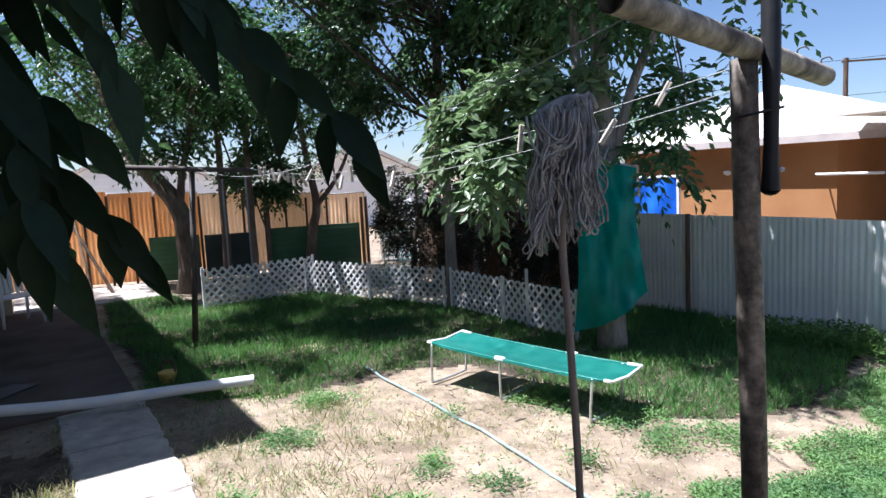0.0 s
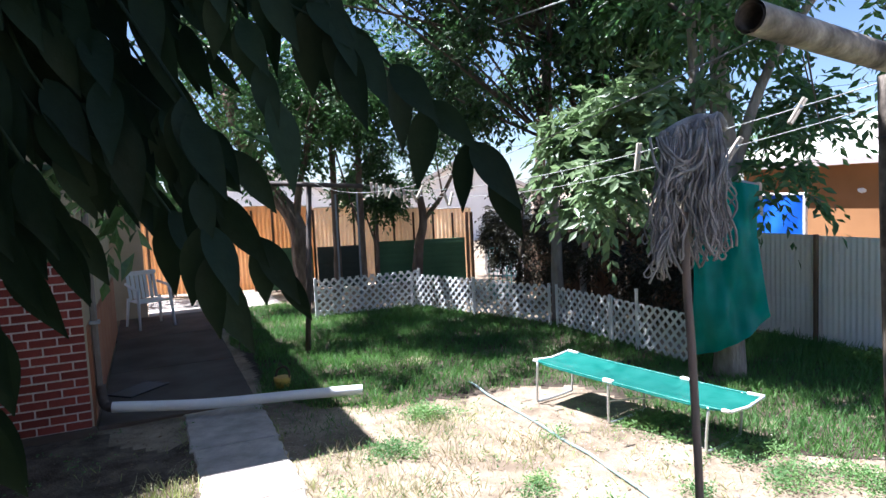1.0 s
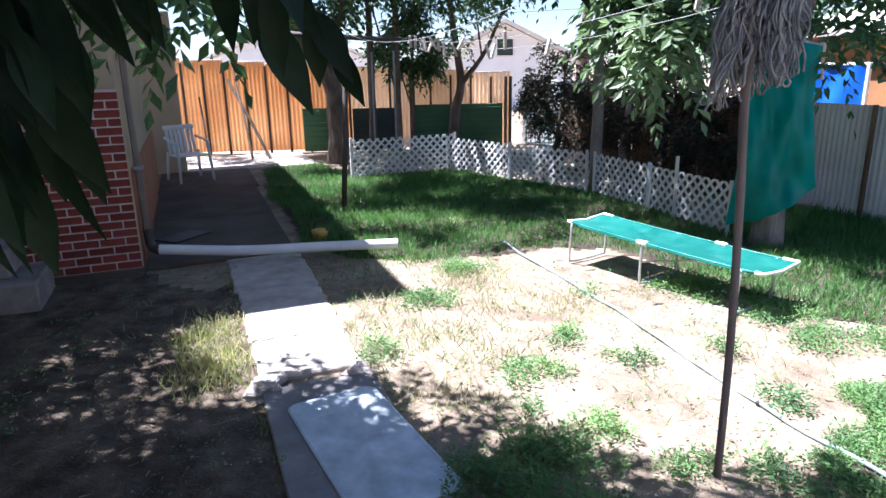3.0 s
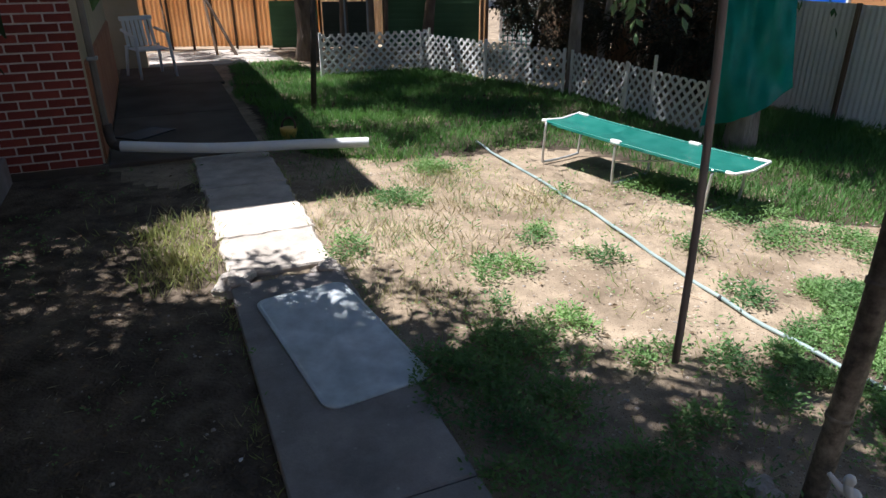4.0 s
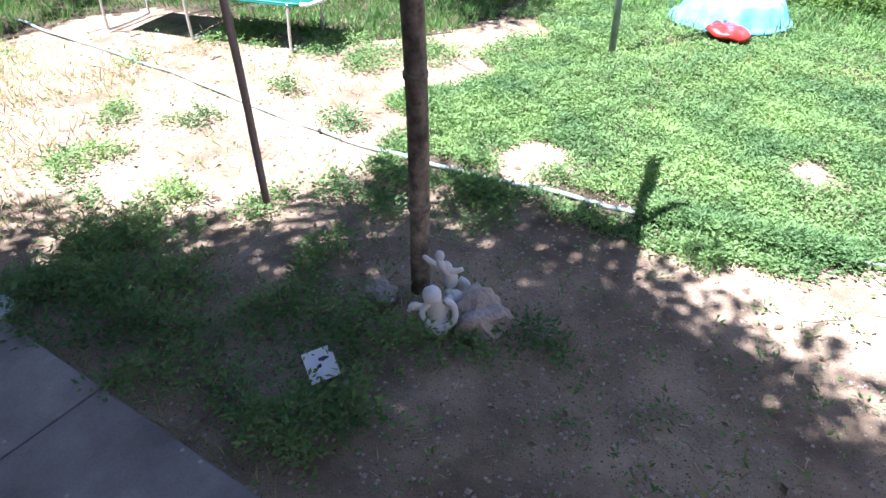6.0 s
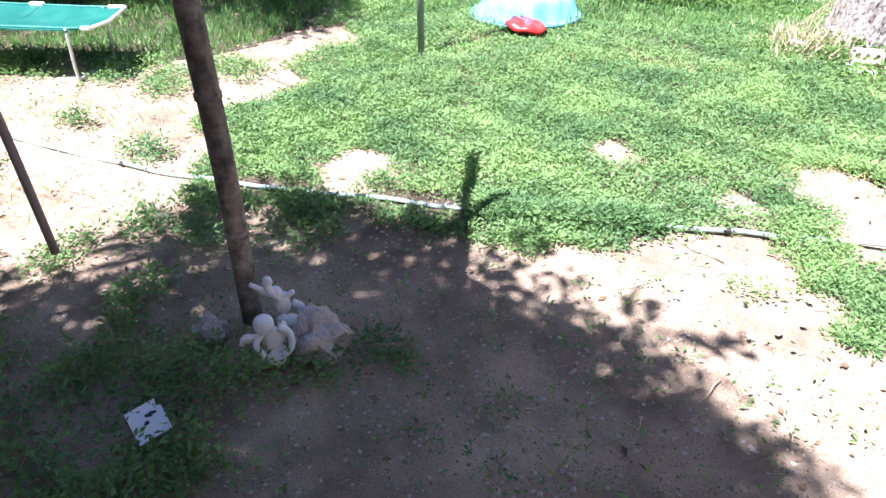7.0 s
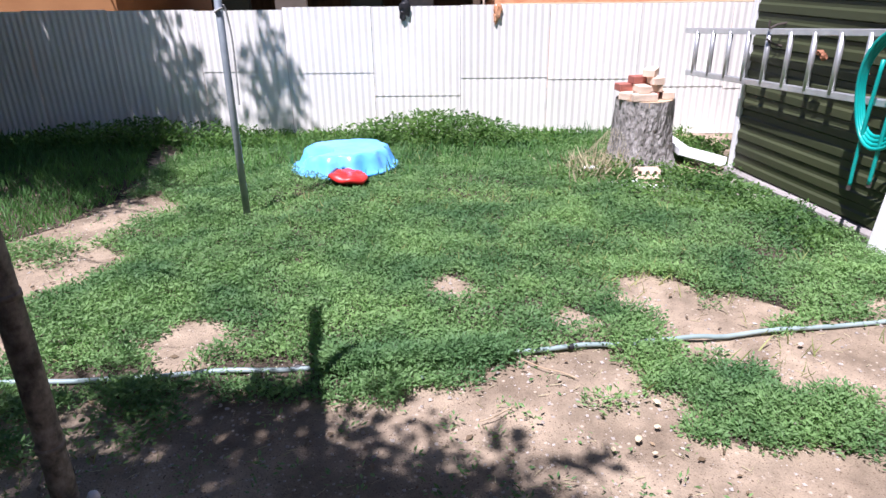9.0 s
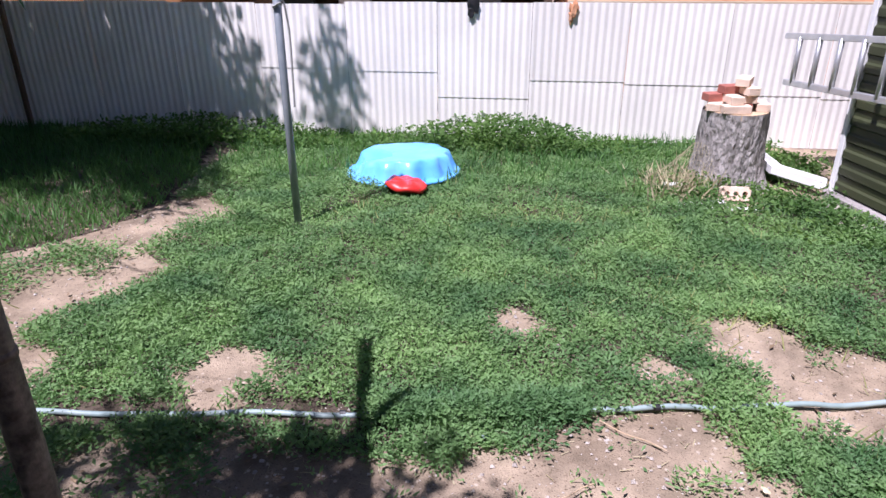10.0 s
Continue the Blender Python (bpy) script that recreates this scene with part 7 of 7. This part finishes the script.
    q = np.concatenate([rng.normal(size=(240, 2)) * 0.13 + np.array(c) for c in ((-2.98, 3.22), (-2.66, 2.95), (-2.5, 2.7))])
    q = q[~on_path(q[:, 0], q[:, 1])]
    b5, d5, s5 = blades(q[:, 0], q[:, 1], rng, 0.125, 0.8)
    v, f = leaf_cloud(np.concatenate([b, b5, bc, be]), np.concatenate([d, d5, dc, de]), np.concatenate([s, s5, sc, se]), rng, 1.0, 1.6, BLADE)
    stuff("short_grass", v, f, STUBBLE, "short yellow-green grass thinly covering the dirt", "grass")
    # dry grass
    q = rng.normal(size=(380, 2)) * np.array([0.17, 0.14]) + np.array([5.12, 2.62])
    bq, dq, sq = blades(q[:, 0], q[:, 1], rng, 0.19, 1.0)
    x, y = scatter(60000, -3.6, 1.2, 0.6, 5.2, rng)
    spots = ((-2.62, 2.93, 0.4), (-2.95, 3.45, 0.42), (-2.8, 3.0, 0.3), (-2.45, 2.6, 0.25), (-1.47, 3.68, 0.5), (-1.12, 2.88, 0.28), (-1.62, 4.8, 0.35), (-2.0, 4.2, 0.4), (-1.42, 1.64, 0.12), (0.94, 1.68, 0.08), (-0.9, 3.6, 0.35), (-1.2, 4.3, 0.4), (-2.3, 3.6, 0.5), (-0.8, 4.6, 0.35))
    dn = patch_density(x + 0.08 * wobble(x, y, 8, 31), y + 0.08 * wobble(x, y, 8, 32), spots, 0.9)
    keep = (rng.random(len(x)) < dn * 0.42) & ~on_path(x, y)
    x, y = x[keep], y[keep]
    b, d, s = blades(x, y, rng, 0.095, 1.1)
    # loose straw lying on the dirt
    x, y = scatter(5200, -3.4, 3.6, 0.3, 6.0, rng)
    keep = ~on_path(x, y)
    x, y = x[keep], y[keep]
    a = rng.uniform(0, 6.283, len(x))
    bl = np.stack([x, y, ground_height(x, y) + 0.006], 1)
    dl = np.stack([np.cos(a), np.sin(a), rng.uniform(-0.03, 0.1, len(x))], 1)
    sl = rng.uniform(0.015, 0.06, len(x))
    v, f = leaf_cloud(np.concatenate([b, bq, bl]), np.concatenate([d, dq, dl]), np.concatenate([s, sq, sl]), rng, 1.0, 1.6, BLADE)
    stuff("dry_grass", v, f, DRY, "tufts of dry straw-coloured grass", "dry grass")


def build_fallen_leaves():
    rng = np.random.default_rng(66)
    x, y = scatter(5200, -4.6, 3.4, -0.6, 5.4, rng)
    w = 0.76 * x + 0.65 * y
    keep = ~on_path(x, y) & ~carpet_mask(x, y) & (rng.random(len(x)) < np.where(w < 0.1, 0.9, 0.28))
    x, y = x[keep], y[keep]
    a = rng.uniform(0, 6.283, len(x))
    b = np.stack([x, y, ground_height(x, y) + 0.011], 1)
    d = np.stack([np.cos(a), np.sin(a), rng.uniform(-0.1, 0.35, len(x))], 1)
    v, f = leaf_cloud(b, d, rng.uniform(0.012, 0.045, len(x)), rng, 1.2, 0.5)
    stuff("fallen_leaves", v, f, DEAD_LEAF, "brown fallen leaves scattered on the soil", "leaves")


def build_tall_weeds():
    rng = np.random.default_rng(63)
    x, y = scatter(22000, 2.0, 7.0, 1.2, 7.6, rng)
    w, u = 0.76 * x + 0.65 * y, -0.65 * x + 0.76 * y
    hump = 0.45 * np.exp(-((u - 0.1) / 0.8) ** 2) + 0.3 * np.exp(-((u - 3.0) / 1.2) ** 2) + 0.12
    keep = (w > 6.3) & (w < 6.88) & (u > -2.4) & (rng.random(len(x)) < hump)
    x1, y1 = x[keep], y[keep]
    b1, d1, s1 = sprigs(x1, y1, rng, 0.26 * np.clip(hump[keep] / 0.5, 0.35, 1.2), 0.045, 13, 0.09)
    # by the shed wall and the stump
    q = np.array([(SHED @ Vector((-a, b, 0)))[:2] for a, b in zip(rng.uniform(0.0, 1.5, 150), rng.uniform(0.16, 0.55, 150))])
    r = rng.normal(size=(260, 2)) * 0.3 + np.array([5.15, 2.2])
    back = rng.normal(size=(90, 2)) * np.array([0.1, 0.13]) + np.array([6.22, 2.22])
    xy = np.concatenate([q, r])
    xy = xy[(np.hypot(xy[:, 0] - 5.1, xy[:, 1] - 2.18) > 0.17) & (np.hypot((xy[:, 0] - 5.65) * 1.6, xy[:, 1] - 2.1) > 0.36)]
    xy = np.concatenate([xy, back])
    b2, d2, s2 = sprigs(xy[:, 0], xy[:, 1], rng, 0.13, 0.04, 8, 0.07)
    v, f = leaf_cloud(np.concatenate([b1, b2]), np.concatenate([d1, d2]), np.concatenate([s1, s2]), rng, 1.2, 1.2)
    stuff("tall_weeds", v, f, TALL_WEED, "taller leafy weeds along the tin fence", "weeds")


def build_pebbles():
    rng = np.random.default_rng(64)
    n = 5200
    x, y = scatter(n, -2.6, 3.8, 0.3, 5.2, rng)
    keep = ~on_path(x, y)
    x, y = x[keep], y[keep]
    xn, yn = scatter(1800, 0.2, 3.4, 0.2, 2.3, rng)
    x, y = np.concatenate([x, xn]), np.concatenate([y, yn])
    V, F = [], []
    base = np.array([(1, 0, 0), (-1, 0, 0), (0, 1, 0), (0, -1, 0), (0, 0, 0.7), (0, 0, -0.7)], float)
    tri = np.array([(0, 2, 4), (2, 1, 4), (1, 3, 4), (3, 0, 4), (2, 0, 5), (1, 2, 5), (3, 1, 5), (0, 3, 5)])
    for i in range(len(x)):
        s = 0.003 + 0.009 * rng.random() ** 2.5
        c = np.array([x[i], y[i], ground_height(x[i:i + 1], y[i:i + 1])[0] + s * 0.3])
        V.append(c + base * s * rng.uniform(0.6, 1.3, (6, 3)))
        F.append(tri + 6 * i)
    stuff("pebbles", np.concatenate(V), np.concatenate(F), STONE, "scattered pale pebbles and seed husks on the dirt", "pebbles")


def planted_soil(name, x0, x1, y0, y1, test, label):
    """Dark soil under growing plants, following the ground."""
    a, b = np.arange(x0, x1, 0.07), np.arange(y0, y1, 0.07)
    X, Y = np.meshgrid(a, b)
    x, y = X.ravel(), Y.ravel()
    idx = np.arange(len(x)).reshape(X.shape)
    f = np.stack([idx[:-1, :-1], idx[:-1, 1:], idx[1:, 1:], idx[1:, :-1]], -1).reshape(-1, 4)
    c = f[:, 0]
    f = f[test(x[c] + 0.035, y[c] + 0.035)]
    used = np.unique(f)
    back = np.zeros(len(x), int)
    back[used] = np.arange(len(used))
    v = np.stack([x, y, ground_height(x, y) + 0.004], 1)[used]
    tagged(raw(name, v.tolist(), back[f].tolist(), SOIL, smooth=True), label, "ground", kind="structure")


planted_soil("lawn_soil", -7.4, 3.6, 4.5, 10.8, lambda x, y: inside(x, y, LAWN) & ~on_path(x, y) & (wobble(x, y, 3.0, 51) > -0.75), "dark soil under the lawn grass")
planted_soil("weed_soil", 0.6, 7.0, 0.0, 6.5, lambda x, y: carpet_mask(x + 0.05 * wobble(x, y, 14, 52), y) & carpet_mask(x, y + 0.09) & carpet_mask(x, y - 0.09), "dark soil under the spreading weeds")
build_weeds()
build_grass()
build_fallen_leaves()
build_tall_weeds()
build_pebbles()


# ---- bricks of the house corner ----
def wall_bricks():
    course, unit = 0.0735, 0.207
    meshes = {}

    def brick(length):
        key = round(length, 3)
        if key not in meshes:
            bm = bmesh.new()
            box(bm, (0, -0.022, 0), (key, 0.006, course - 0.013), 0.004)
            me = bpy.data.meshes.new("brick")
            bm.to_mesh(me)
            bm.free()
            me.materials.append(BRICK)
            meshes[key] = me
        return meshes[key]

    rnd = random.Random(9)
    for r in range(21):
        x = -0.628
        z = 0.07 + r * course
        first = True
        while x > -2.3:
            ln = (0.095 if r % 2 else unit - 0.013) if first else unit - 0.013
            first = False
            x -= ln
            share("brick", brick(ln), house, pose(x, 6.13 + rnd.uniform(-0.002, 0.002), z, 0, 0, 0))
            x -= 0.013


wall_bricks()
